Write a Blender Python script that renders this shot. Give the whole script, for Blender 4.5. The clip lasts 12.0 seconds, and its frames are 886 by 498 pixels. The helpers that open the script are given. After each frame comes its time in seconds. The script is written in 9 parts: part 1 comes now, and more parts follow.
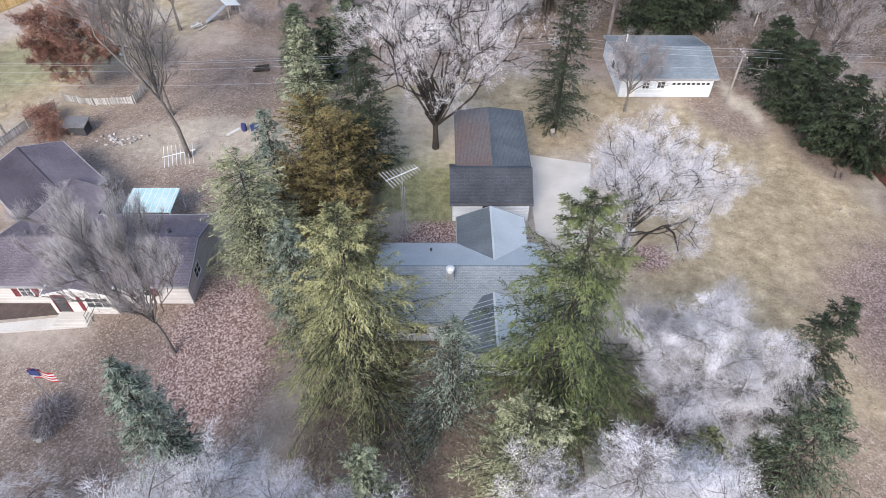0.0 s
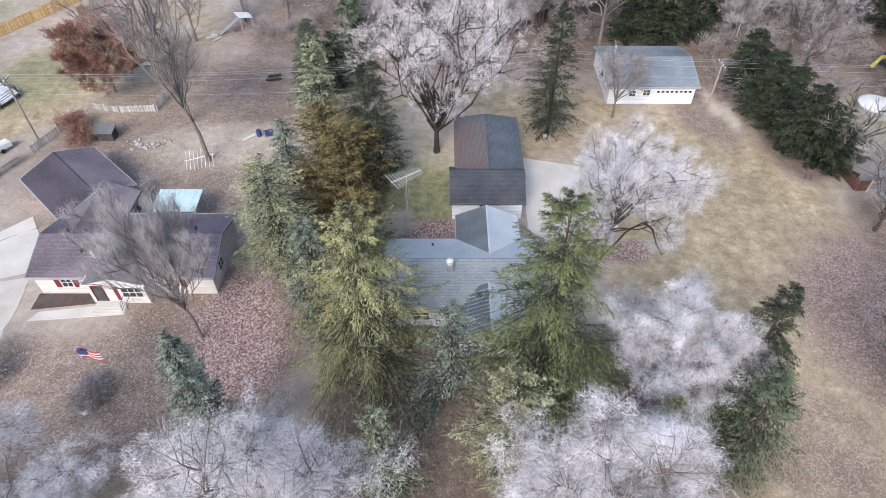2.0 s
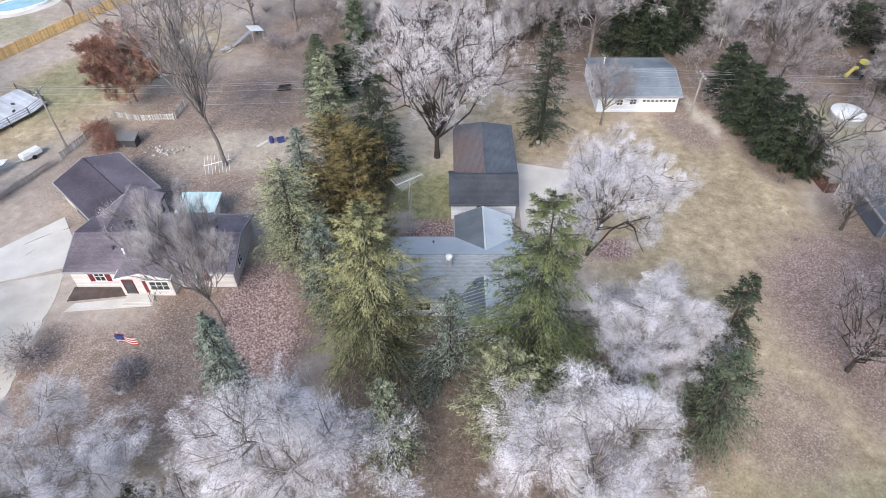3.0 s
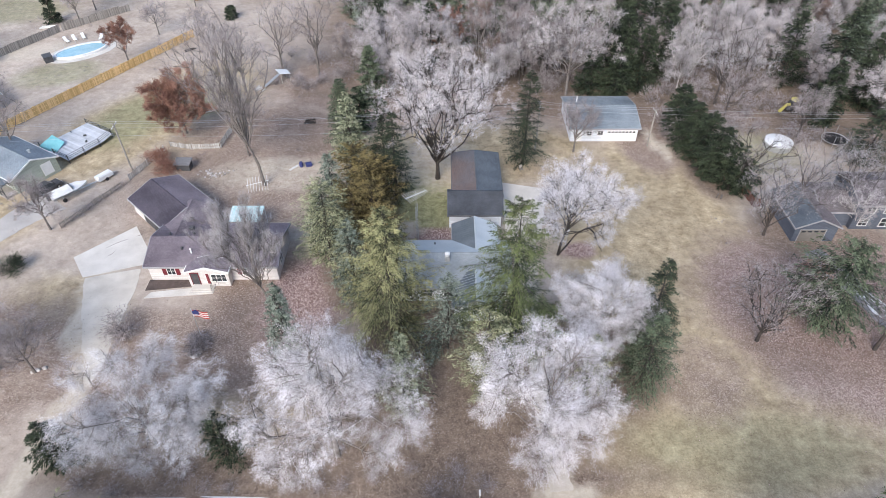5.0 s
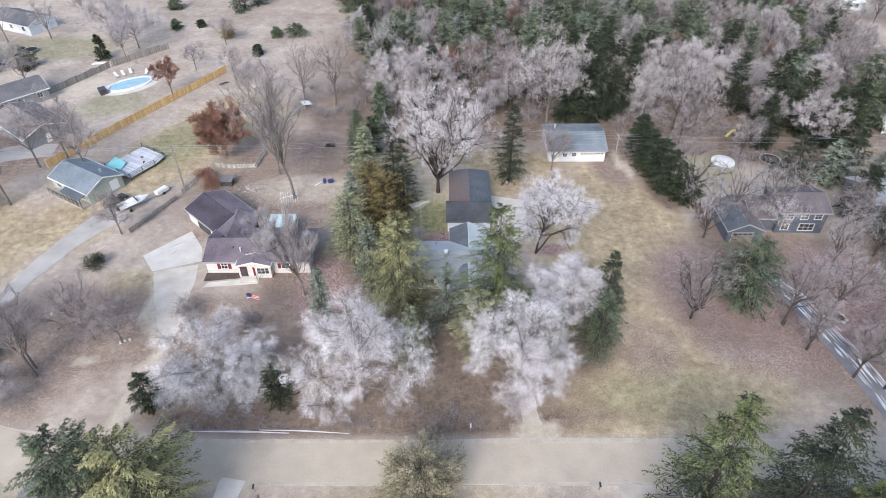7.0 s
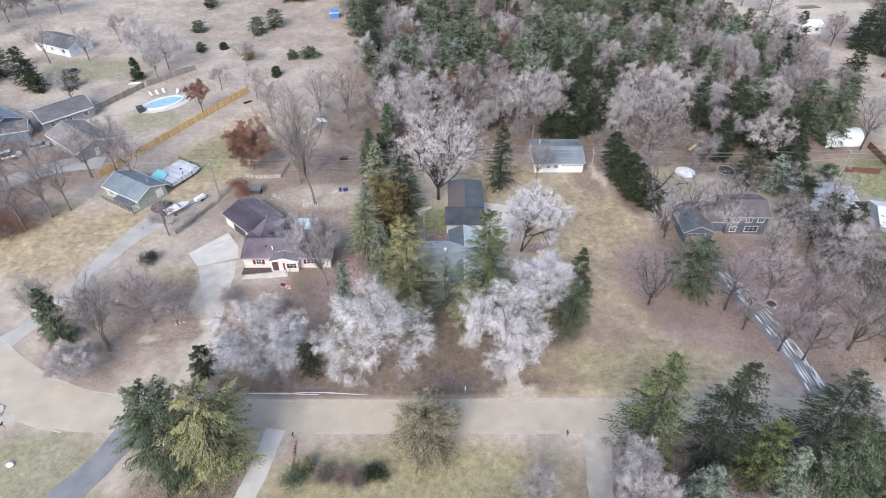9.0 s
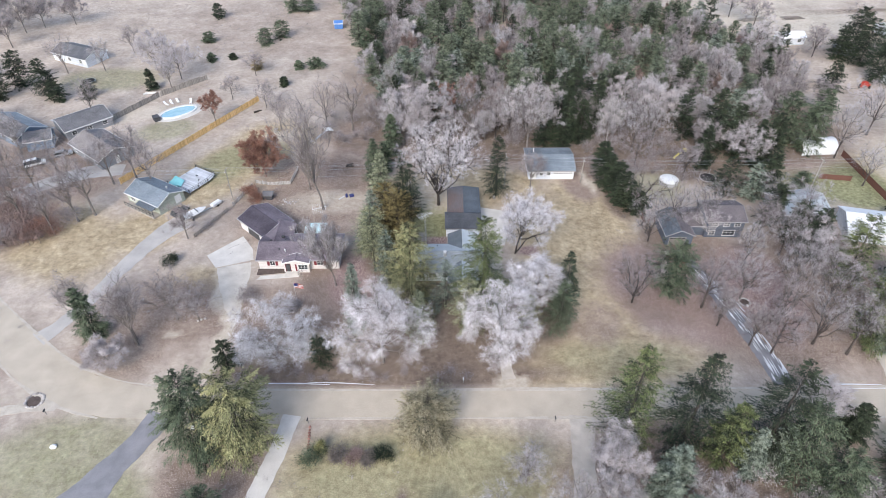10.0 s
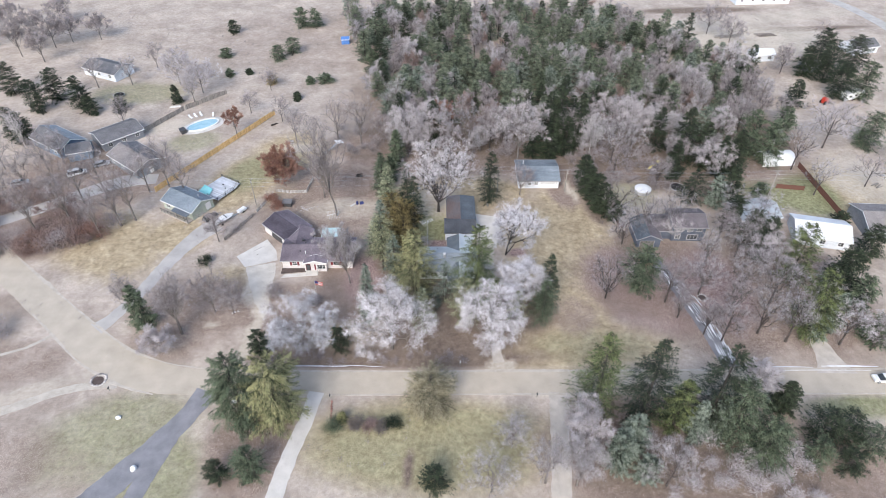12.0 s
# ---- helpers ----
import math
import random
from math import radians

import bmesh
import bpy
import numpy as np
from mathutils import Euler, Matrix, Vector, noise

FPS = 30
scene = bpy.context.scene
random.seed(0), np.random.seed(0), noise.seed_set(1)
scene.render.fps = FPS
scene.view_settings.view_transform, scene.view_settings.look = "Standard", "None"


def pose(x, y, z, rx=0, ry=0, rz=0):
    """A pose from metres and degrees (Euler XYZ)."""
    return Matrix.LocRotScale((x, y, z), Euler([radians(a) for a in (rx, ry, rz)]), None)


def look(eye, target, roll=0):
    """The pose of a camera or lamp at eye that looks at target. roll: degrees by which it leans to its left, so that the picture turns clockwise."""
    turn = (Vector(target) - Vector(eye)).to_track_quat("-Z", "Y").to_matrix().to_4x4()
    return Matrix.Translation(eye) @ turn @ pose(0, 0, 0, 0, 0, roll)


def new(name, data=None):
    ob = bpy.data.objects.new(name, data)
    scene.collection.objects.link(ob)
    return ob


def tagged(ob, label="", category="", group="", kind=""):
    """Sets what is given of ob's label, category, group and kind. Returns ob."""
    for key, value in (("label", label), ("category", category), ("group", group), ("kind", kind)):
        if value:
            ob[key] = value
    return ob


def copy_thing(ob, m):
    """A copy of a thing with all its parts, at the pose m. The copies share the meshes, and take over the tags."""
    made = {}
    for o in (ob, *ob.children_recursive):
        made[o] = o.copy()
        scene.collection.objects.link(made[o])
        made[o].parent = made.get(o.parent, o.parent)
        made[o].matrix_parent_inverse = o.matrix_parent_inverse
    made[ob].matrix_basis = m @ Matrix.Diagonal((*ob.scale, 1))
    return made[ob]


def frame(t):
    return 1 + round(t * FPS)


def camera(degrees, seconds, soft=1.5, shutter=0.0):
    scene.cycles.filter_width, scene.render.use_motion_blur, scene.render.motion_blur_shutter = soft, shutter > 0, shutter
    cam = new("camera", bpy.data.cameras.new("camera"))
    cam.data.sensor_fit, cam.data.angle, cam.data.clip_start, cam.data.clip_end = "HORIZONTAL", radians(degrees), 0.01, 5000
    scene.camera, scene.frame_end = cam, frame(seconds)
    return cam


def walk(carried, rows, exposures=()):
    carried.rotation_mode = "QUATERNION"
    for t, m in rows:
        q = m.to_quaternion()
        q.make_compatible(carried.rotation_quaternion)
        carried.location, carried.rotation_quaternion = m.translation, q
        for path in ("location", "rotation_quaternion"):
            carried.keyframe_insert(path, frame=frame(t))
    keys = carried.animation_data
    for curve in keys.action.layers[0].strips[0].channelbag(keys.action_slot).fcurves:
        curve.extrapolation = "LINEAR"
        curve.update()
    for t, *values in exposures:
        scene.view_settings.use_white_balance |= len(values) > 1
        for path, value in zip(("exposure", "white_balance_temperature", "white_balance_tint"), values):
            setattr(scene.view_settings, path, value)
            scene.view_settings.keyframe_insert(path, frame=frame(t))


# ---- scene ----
# ---------------------------------------------------------------- camera and its flight
cam = camera(71.0, 12.0, 0.85)
FLIGHT = [  # seconds, x, y, z, then turns about x, y, z in degrees
    (0.0, 0.01, 0.00, 42.84, 44.57, -0.10, 0.04),
    (0.5, 0.02, -0.93, 43.72, 44.53, -0.07, 0.05),
    (1.0, 0.03, -2.02, 44.66, 44.47, -0.03, 0.05),
    (1.5, 0.05, -3.20, 45.50, 44.52, -0.00, 0.06),
    (2.0, 0.08, -4.54, 46.48, 44.74, 0.03, 0.06),
    (2.5, 0.11, -6.14, 47.81, 44.97, 0.06, 0.06),
    (3.0, 0.14, -9.15, 50.02, 45.14, 0.09, 0.05),
    (5.0, 0.26, -24.19, 59.63, 47.74, 0.17, 0.01),
    (5.5, 0.28, -28.49, 62.34, 48.22, 0.19, -0.01),
    (6.0, 0.29, -32.90, 65.05, 48.80, 0.20, -0.03),
    (6.5, 0.30, -37.39, 67.92, 49.22, 0.20, -0.05),
    (7.0, 0.29, -41.69, 70.76, 49.57, 0.20, -0.07),
    (9.0, 0.12, -57.39, 82.61, 49.96, 0.15, -0.18),
    (9.5, 0.03, -61.13, 86.12, 49.91, 0.12, -0.21),
    (10.0, -0.07, -64.68, 89.66, 49.89, 0.09, -0.25),
    (10.5, -0.20, -68.21, 93.19, 49.88, 0.05, -0.28),
    (11.0, -0.35, -71.90, 96.77, 49.92, -0.00, -0.31),
    (11.5, -0.52, -75.54, 100.30, 49.70, -0.06, -0.35),
    (12.0, -0.72, -78.98, 104.00, 49.44, -0.13, -0.39),
]
walk(cam, [(t, pose(*row)) for t, *row in FLIGHT], exposures=[(0.0, 1.15, 6640, 10.5), (12.0, 1.08, 6590, 10)])

# ---------------------------------------------------------------- overcast daylight
SUN_UP, SUN_TURN = radians(38), radians(200)
world = bpy.data.worlds.new("overcast_sky")
scene.world = world
world.use_nodes = True
wn = world.node_tree
sky = wn.nodes.new("ShaderNodeTexSky")
sky.sky_type = "NISHITA"
sky.sun_disc = False
sky.sun_elevation, sky.sun_rotation = SUN_UP, SUN_TURN
sky.air_density, sky.dust_density, sky.ozone_density = 1.0, 1.6, 1.0
wn.links.new(sky.outputs["Color"], wn.nodes["Background"].inputs["Color"])
wn.nodes["Background"].inputs["Strength"].default_value = 0.14
sun_data = bpy.data.lights.new("sun", "SUN")
sun_data.energy, sun_data.angle, sun_data.color = 1.4, radians(30), (1.0, 0.985, 0.96)
sun = new("sun", sun_data)
sun.matrix_world = look((0, 0, 200), (-200 / math.tan(SUN_UP) * math.sin(SUN_TURN), -200 / math.tan(SUN_UP) * math.cos(SUN_TURN), 0))

# ---------------------------------------------------------------- materials
def material(name, dark, light, scale=2.0, fine=18.0, rough=0.85, bump=0.3, metal=0.0, piece="", spread=0.25, gloss=0.3, bump_size=0.02):
    """A surface that varies at two scales between two colours; piece: 'island' or 'object' shifts the value piece by piece."""
    m = bpy.data.materials.new(name)
    m.use_nodes = True
    n, k = m.node_tree.nodes, m.node_tree.links
    b = n["Principled BSDF"]
    b.inputs["Roughness"].default_value, b.inputs["Metallic"].default_value = rough, metal
    b.inputs["Specular IOR Level"].default_value = gloss
    at = n.new("ShaderNodeTexCoord")
    broad, grain = n.new("ShaderNodeTexNoise"), n.new("ShaderNodeTexNoise")
    for tex, s, d in ((broad, scale, 4), (grain, fine, 3)):
        tex.inputs["Scale"].default_value, tex.inputs["Detail"].default_value = s, d
        k.new(at.outputs["Object"], tex.inputs["Vector"])
    add = n.new("ShaderNodeMath")
    add.operation = "MULTIPLY_ADD"
    k.new(broad.outputs["Fac"], add.inputs[0])
    add.inputs[1].default_value = 0.6
    half = n.new("ShaderNodeMath")
    half.operation = "MULTIPLY"
    k.new(grain.outputs["Fac"], half.inputs[0])
    half.inputs[1].default_value = 0.4
    k.new(half.outputs[0], add.inputs[2])
    value = add.outputs[0]
    if piece:
        if piece == "island":
            rnd = n.new("ShaderNodeNewGeometry").outputs["Random Per Island"]
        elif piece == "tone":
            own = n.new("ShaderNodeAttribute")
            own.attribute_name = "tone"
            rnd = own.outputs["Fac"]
        else:
            rnd = n.new("ShaderNodeObjectInfo").outputs["Random"]
        mix = n.new("ShaderNodeMath")
        mix.operation = "MULTIPLY_ADD"
        k.new(rnd, mix.inputs[0])
        mix.inputs[1].default_value = spread
        k.new(value, mix.inputs[2])
        shift = n.new("ShaderNodeMath")
        shift.operation = "SUBTRACT"
        k.new(mix.outputs[0], shift.inputs[0])
        shift.inputs[1].default_value = spread / 2
        value = shift.outputs[0]
    ramp = n.new("ShaderNodeValToRGB")
    ramp.color_ramp.elements[0].position, ramp.color_ramp.elements[1].position = 0.3, 0.7
    ramp.color_ramp.elements[0].color, ramp.color_ramp.elements[1].color = (*dark, 1), (*light, 1)
    k.new(value, ramp.inputs["Fac"])
    k.new(ramp.outputs["Color"], b.inputs["Base Color"])
    if bump:
        relief = n.new("ShaderNodeBump")
        relief.inputs["Strength"].default_value, relief.inputs["Distance"].default_value = bump, bump_size
        k.new(grain.outputs["Fac"], relief.inputs["Height"])
        k.new(relief.outputs["Normal"], b.inputs["Normal"])
    return m


def courses(m, size, offset, depth, joint=0.55, rows="Y"):
    """Rows of shingles or boards over a material: darker joints and relief, size = (length, height) of one piece in metres."""
    n, k = m.node_tree.nodes, m.node_tree.links
    b, ramp = n["Principled BSDF"], [q for q in n if q.type == "VALTORGB"][0]
    uv = n.new("ShaderNodeUVMap")
    br = n.new("ShaderNodeTexBrick")
    br.offset, br.squash = offset, 1.0
    br.inputs["Scale"].default_value = 1.0
    br.inputs["Brick Width"].default_value, br.inputs["Row Height"].default_value = size
    br.inputs["Mortar Size"].default_value, br.inputs["Mortar Smooth"].default_value = size[1] * 0.09, 0.3
    br.inputs["Color1"].default_value, br.inputs["Color2"].default_value = (0.86, 0.86, 0.86, 1), (1.08, 1.08, 1.08, 1)
    br.inputs["Mortar"].default_value = (joint, joint, joint, 1)
    k.new(uv.outputs["UV"], br.inputs["Vector"])
    mul = n.new("ShaderNodeMix")
    mul.data_type, mul.blend_type = "RGBA", "MULTIPLY"
    mul.inputs["Factor"].default_value = 1.0
    k.new(ramp.outputs["Color"], mul.inputs["A"])
    k.new(br.outputs["Color"], mul.inputs["B"])
    k.new(mul.outputs["Result"], b.inputs["Base Color"])
    bump = n.new("ShaderNodeBump")
    bump.inputs["Strength"].default_value, bump.inputs["Distance"].default_value = 0.6, depth
    bump.invert = True
    k.new(br.outputs["Fac"], bump.inputs["Height"])
    k.new(bump.outputs["Normal"], b.inputs["Normal"])
    return m


BARK = material("bark_grey_brown", (0.095, 0.082, 0.076), (0.25, 0.218, 0.2), 1.5, 14, 0.95, 0.6)
BARK_PALE = material("bark_pale_birch", (0.42, 0.4, 0.38), (0.7, 0.67, 0.64), 1.5, 14, 0.9, 0.3)
BARK_MID = material("bark_brown_grey", (0.042, 0.035, 0.032), (0.125, 0.105, 0.096), 1.5, 14, 0.95, 0.6)
BARK_DARK = material("bark_dark", (0.025, 0.021, 0.019), (0.075, 0.063, 0.056), 1.5, 14, 0.95, 0.6)
FROST = material("frosted_twigs", (0.38, 0.36, 0.372), (0.94, 0.91, 0.95), 0.5, 2.2, 0.9, 0.0, piece="tone", spread=0.55)
FROST_BLUE = material("frosted_twigs_cool", (0.34, 0.332, 0.352), (0.86, 0.845, 0.88), 0.5, 3, 0.9, 0.0, piece="tone", spread=0.55)
FROST_THIN = material("frosted_lilac_twigs", (0.34, 0.312, 0.322), (0.86, 0.815, 0.84), 0.5, 2.2, 0.9, 0.0, piece="tone", spread=0.55)
FROST_DIM = material("frosted_twigs_thin", (0.30, 0.27, 0.275), (0.62, 0.575, 0.585), 0.5, 3, 0.9, 0.0, piece="tone", spread=0.55)
TWIG = material("bare_twigs", (0.19, 0.165, 0.165), (0.45, 0.402, 0.405), 0.5, 3, 0.95, 0.0, piece="tone", spread=0.55)
TWIG_GREY = material("bare_grey_twigs", (0.235, 0.215, 0.222), (0.52, 0.488, 0.497), 0.5, 3, 0.95, 0.0, piece="tone", spread=0.55)
CEDAR_BROWN = material("bronze_cedar_sprays", (0.10, 0.092, 0.058), (0.41, 0.365, 0.25), 0.6, 3, 0.9, 0.0, piece="tone", spread=0.75)
RUST_DULL = material("dull_russet_leaves", (0.16, 0.112, 0.1), (0.36, 0.27, 0.245), 0.5, 3, 0.9, 0.0, piece="tone", spread=0.6)
RUST = material("rust_brown_oak_leaves", (0.155, 0.078, 0.06), (0.37, 0.205, 0.155), 0.5, 3, 0.9, 0.0, piece="tone", spread=0.6)
TAWNY = material("tawny_leaves", (0.15, 0.12, 0.06), (0.36, 0.28, 0.16), 0.5, 3, 0.9, 0.0, piece="tone", spread=0.75)
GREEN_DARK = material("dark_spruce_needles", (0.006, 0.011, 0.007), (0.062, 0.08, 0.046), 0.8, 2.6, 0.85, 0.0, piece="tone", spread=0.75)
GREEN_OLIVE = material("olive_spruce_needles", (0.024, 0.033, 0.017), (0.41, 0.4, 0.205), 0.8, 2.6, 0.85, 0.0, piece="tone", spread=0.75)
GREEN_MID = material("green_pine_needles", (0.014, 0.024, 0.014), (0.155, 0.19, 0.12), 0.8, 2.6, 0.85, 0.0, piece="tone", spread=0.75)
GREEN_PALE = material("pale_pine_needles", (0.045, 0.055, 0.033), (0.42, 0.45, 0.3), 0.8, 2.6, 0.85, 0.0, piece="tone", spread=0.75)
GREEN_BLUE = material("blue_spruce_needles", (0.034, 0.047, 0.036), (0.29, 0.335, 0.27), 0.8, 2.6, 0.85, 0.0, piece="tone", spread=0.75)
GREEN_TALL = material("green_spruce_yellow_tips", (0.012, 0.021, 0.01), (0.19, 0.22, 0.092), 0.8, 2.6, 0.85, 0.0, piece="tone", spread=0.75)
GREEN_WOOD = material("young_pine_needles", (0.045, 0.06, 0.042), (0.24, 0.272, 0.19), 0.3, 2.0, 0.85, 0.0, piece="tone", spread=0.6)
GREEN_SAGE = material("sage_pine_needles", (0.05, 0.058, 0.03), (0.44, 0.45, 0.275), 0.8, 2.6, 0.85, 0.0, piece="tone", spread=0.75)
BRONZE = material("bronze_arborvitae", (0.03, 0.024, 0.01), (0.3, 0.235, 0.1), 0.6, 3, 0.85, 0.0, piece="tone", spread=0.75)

LEAVES = material("fallen_leaves", (0.10, 0.065, 0.052), (0.52, 0.42, 0.37), 0.4, 3, 0.9, 0.0, piece="island", spread=1.1)
LEAVES_RED = material("fallen_red_leaves", (0.16, 0.08, 0.07), (0.54, 0.37, 0.34), 0.4, 3, 0.9, 0.0, piece="island", spread=1.1)
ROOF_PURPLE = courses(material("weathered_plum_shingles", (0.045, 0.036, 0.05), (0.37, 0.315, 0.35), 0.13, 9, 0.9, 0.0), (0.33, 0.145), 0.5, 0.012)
ROOF_PLUM_DARK = courses(material("deep_plum_shingles", (0.035, 0.03, 0.042), (0.12, 0.105, 0.13), 0.25, 9, 0.85, 0.0), (0.33, 0.145), 0.5, 0.012)
ROOF_BLACK = courses(material("charcoal_shingles", (0.032, 0.037, 0.047), (0.10, 0.108, 0.126), 0.3, 9, 0.9, 0.0), (0.33, 0.145), 0.5, 0.012)
ROOF_WORN = courses(material("worn_mossy_shingles", (0.17, 0.11, 0.09), (0.155, 0.165, 0.19), 0.22, 7, 0.9, 0.0), (0.33, 0.145), 0.5, 0.012)
ROOF_GREY = courses(material("blue_grey_shingles", (0.22, 0.25, 0.275), (0.38, 0.415, 0.44), 0.35, 9, 0.85, 0.0), (0.33, 0.145), 0.5, 0.012)
ROOF_FROSTED = courses(material("frost_streaked_shingles", (0.10, 0.125, 0.15), (0.33, 0.375, 0.41), 0.22, 7, 0.85, 0.0), (0.33, 0.145), 0.5, 0.012)
ROOF_SLATE = courses(material("grey_shingles", (0.105, 0.105, 0.112), (0.235, 0.23, 0.24), 0.35, 9, 0.85, 0.0), (0.33, 0.145), 0.5, 0.012)
ROOF_METAL = material("dark_sheet_metal", (0.10, 0.12, 0.135), (0.2, 0.225, 0.245), 0.4, 6, 0.5, 0.1, 0.25)
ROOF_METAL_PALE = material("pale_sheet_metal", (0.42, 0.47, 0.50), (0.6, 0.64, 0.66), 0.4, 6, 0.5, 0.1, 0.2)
ROOF_NAVY = courses(material("blue_black_shingles", (0.075, 0.09, 0.11), (0.15, 0.175, 0.205), 0.35, 9, 0.85, 0.0), (0.33, 0.145), 0.5, 0.012)
ROOF_BLUE = courses(material("frosted_blue_shingles", (0.13, 0.165, 0.205), (0.28, 0.325, 0.37), 0.25, 9, 0.85, 0.0), (0.33, 0.145), 0.5, 0.012)
ROOF_MAUVE = courses(material("dark_mauve_shingles", (0.115, 0.10, 0.107), (0.22, 0.195, 0.203), 0.3, 9, 0.85, 0.0), (0.33, 0.145), 0.5, 0.012)
ROOF_WHITE = material("white_sheet_roof", (0.62, 0.63, 0.65), (0.8, 0.81, 0.82), 0.4, 6, 0.6, 0.1)
ROOF_TAUPE = courses(material("taupe_shingles", (0.2, 0.18, 0.175), (0.33, 0.3, 0.29), 0.35, 9, 0.85, 0.0), (0.33, 0.145), 0.5, 0.012)
SIDING_WHITE = courses(material("white_siding", (0.64, 0.68, 0.73), (0.79, 0.815, 0.86), 0.6, 8, 0.7, 0.0), (3.6, 0.2), 0.5, 0.012, 0.7)
SIDING_PINK = courses(material("cream_pink_siding", (0.62, 0.585, 0.57), (0.76, 0.72, 0.7), 0.6, 8, 0.7, 0.0), (3.6, 0.2), 0.5, 0.012, 0.7)
SIDING_GREEN = courses(material("sage_siding", (0.36, 0.40, 0.34), (0.46, 0.50, 0.43), 0.6, 8, 0.7, 0.0), (3.6, 0.2), 0.5, 0.012, 0.7)
SIDING_BLUE = courses(material("slate_blue_siding", (0.15, 0.20, 0.27), (0.22, 0.28, 0.36), 0.6, 8, 0.7, 0.0), (3.6, 0.2), 0.5, 0.012, 0.7)
SIDING_SLATE = courses(material("dark_slate_siding", (0.085, 0.10, 0.135), (0.145, 0.165, 0.205), 0.6, 8, 0.7, 0.0), (3.6, 0.2), 0.5, 0.012, 0.7)
SIDING_GREY = courses(material("grey_siding", (0.2, 0.215, 0.24), (0.3, 0.31, 0.335), 0.6, 8, 0.7, 0.0), (3.6, 0.2), 0.5, 0.012, 0.7)
TRIM_GREY = material("dulled_grey_trim", (0.25, 0.25, 0.26), (0.42, 0.41, 0.42), 1.2, 14, 0.6, 0.1)
TRIM_DARK = material("dark_drip_edge", (0.07, 0.072, 0.08), (0.13, 0.13, 0.14), 1.2, 14, 0.6, 0.1)
TRIM = material("white_trim_paint", (0.68, 0.68, 0.68), (0.82, 0.82, 0.81), 1.2, 14, 0.6, 0.1)
MAROON = material("maroon_paint", (0.12, 0.018, 0.026), (0.2, 0.032, 0.042), 1.2, 14, 0.6, 0.1)
DARKGREY = material("dark_grey_paint", (0.035, 0.036, 0.04), (0.09, 0.09, 0.095), 1.2, 14, 0.6, 0.1)
STEEL = material("galvanised_steel", (0.4, 0.41, 0.42), (0.62, 0.63, 0.64), 3, 20, 0.45, 0.1, 0.6)
GLASS = material("window_glass", (0.025, 0.03, 0.035), (0.06, 0.068, 0.075), 0.7, 3, 0.06, 0.0, gloss=0.8)
CONCRETE = material("pale_concrete", (0.46, 0.435, 0.40), (0.68, 0.645, 0.6), 0.35, 9, 0.9, 0.25)
GREY_CONC = material("worn_grey_concrete", (0.33, 0.31, 0.295), (0.5, 0.475, 0.45), 0.3, 11, 0.9, 0.25)
GRAVEL = material("pale_gravel", (0.36, 0.32, 0.28), (0.58, 0.53, 0.47), 0.5, 16, 0.95, 0.5)
GRAVEL_PALE = material("washed_pale_gravel", (0.41, 0.37, 0.32), (0.66, 0.615, 0.55), 0.4, 12, 0.95, 0.5)
ASPHALT = material("grey_asphalt_drive", (0.15, 0.15, 0.165), (0.29, 0.285, 0.3), 0.35, 14, 0.9, 0.3)
ICE = material("packed_ice_tracks", (0.5, 0.51, 0.54), (0.85, 0.86, 0.88), 0.6, 7, 0.35, 0.2, gloss=0.6)
CURB = material("washed_sand_verge", (0.36, 0.315, 0.265), (0.55, 0.505, 0.44), 0.6, 5, 0.95, 0.3)
WOOD_NEW = material("fresh_cedar_boards", (0.58, 0.38, 0.16), (0.84, 0.6, 0.31), 0.8, 10, 0.8, 0.2, piece="object", spread=0.5)
WOOD_OLD = material("grey_weathered_boards", (0.2, 0.18, 0.16), (0.37, 0.34, 0.31), 0.8, 10, 0.9, 0.3, piece="object", spread=0.4)
WOOD_WHITE = material("faded_white_boards", (0.5, 0.49, 0.47), (0.72, 0.71, 0.69), 0.8, 10, 0.8, 0.2)
WOOD_FADED = material("weathered_white_boards", (0.3, 0.285, 0.27), (0.62, 0.6, 0.575), 1.4, 12, 0.9, 0.3, piece="object", spread=0.5)
WOOD_RED = material("red_brown_boards", (0.10, 0.045, 0.035), (0.2, 0.10, 0.075), 0.8, 10, 0.9, 0.3)
DECK = material("frosted_deck_boards", (0.4, 0.42, 0.45), (0.62, 0.64, 0.68), 0.8, 10, 0.8, 0.2, piece="object", spread=0.4)
STONE = material("field_stone", (0.28, 0.25, 0.235), (0.6, 0.56, 0.54), 1.5, 12, 0.95, 0.4, piece="object", spread=0.5)
TEAL = material("teal_tarpaulin", (0.12, 0.42, 0.46), (0.3, 0.62, 0.66), 0.7, 9, 0.5, 0.15)
POOL_BLUE = material("pool_water_blue", (0.22, 0.42, 0.5), (0.4, 0.58, 0.65), 0.5, 4, 0.06, 0.1, gloss=0.6)
WHITE_PLASTIC = material("white_gelcoat", (0.62, 0.63, 0.64), (0.84, 0.84, 0.83), 0.8, 8, 0.35, 0.05, gloss=0.5)
BLACK_RUBBER = material("black_rubber", (0.012, 0.012, 0.013), (0.035, 0.034, 0.034), 2, 20, 0.85, 0.2)
YELLOW = material("machine_yellow", (0.5, 0.42, 0.1), (0.7, 0.62, 0.2), 1.5, 10, 0.5, 0.1)
RED_PAINT = material("red_paint", (0.35, 0.03, 0.02), (0.55, 0.06, 0.04), 1.5, 10, 0.5, 0.1)
BLUE_PAINT = material("blue_paint", (0.05, 0.13, 0.36), (0.1, 0.24, 0.55), 1.5, 10, 0.5, 0.1)
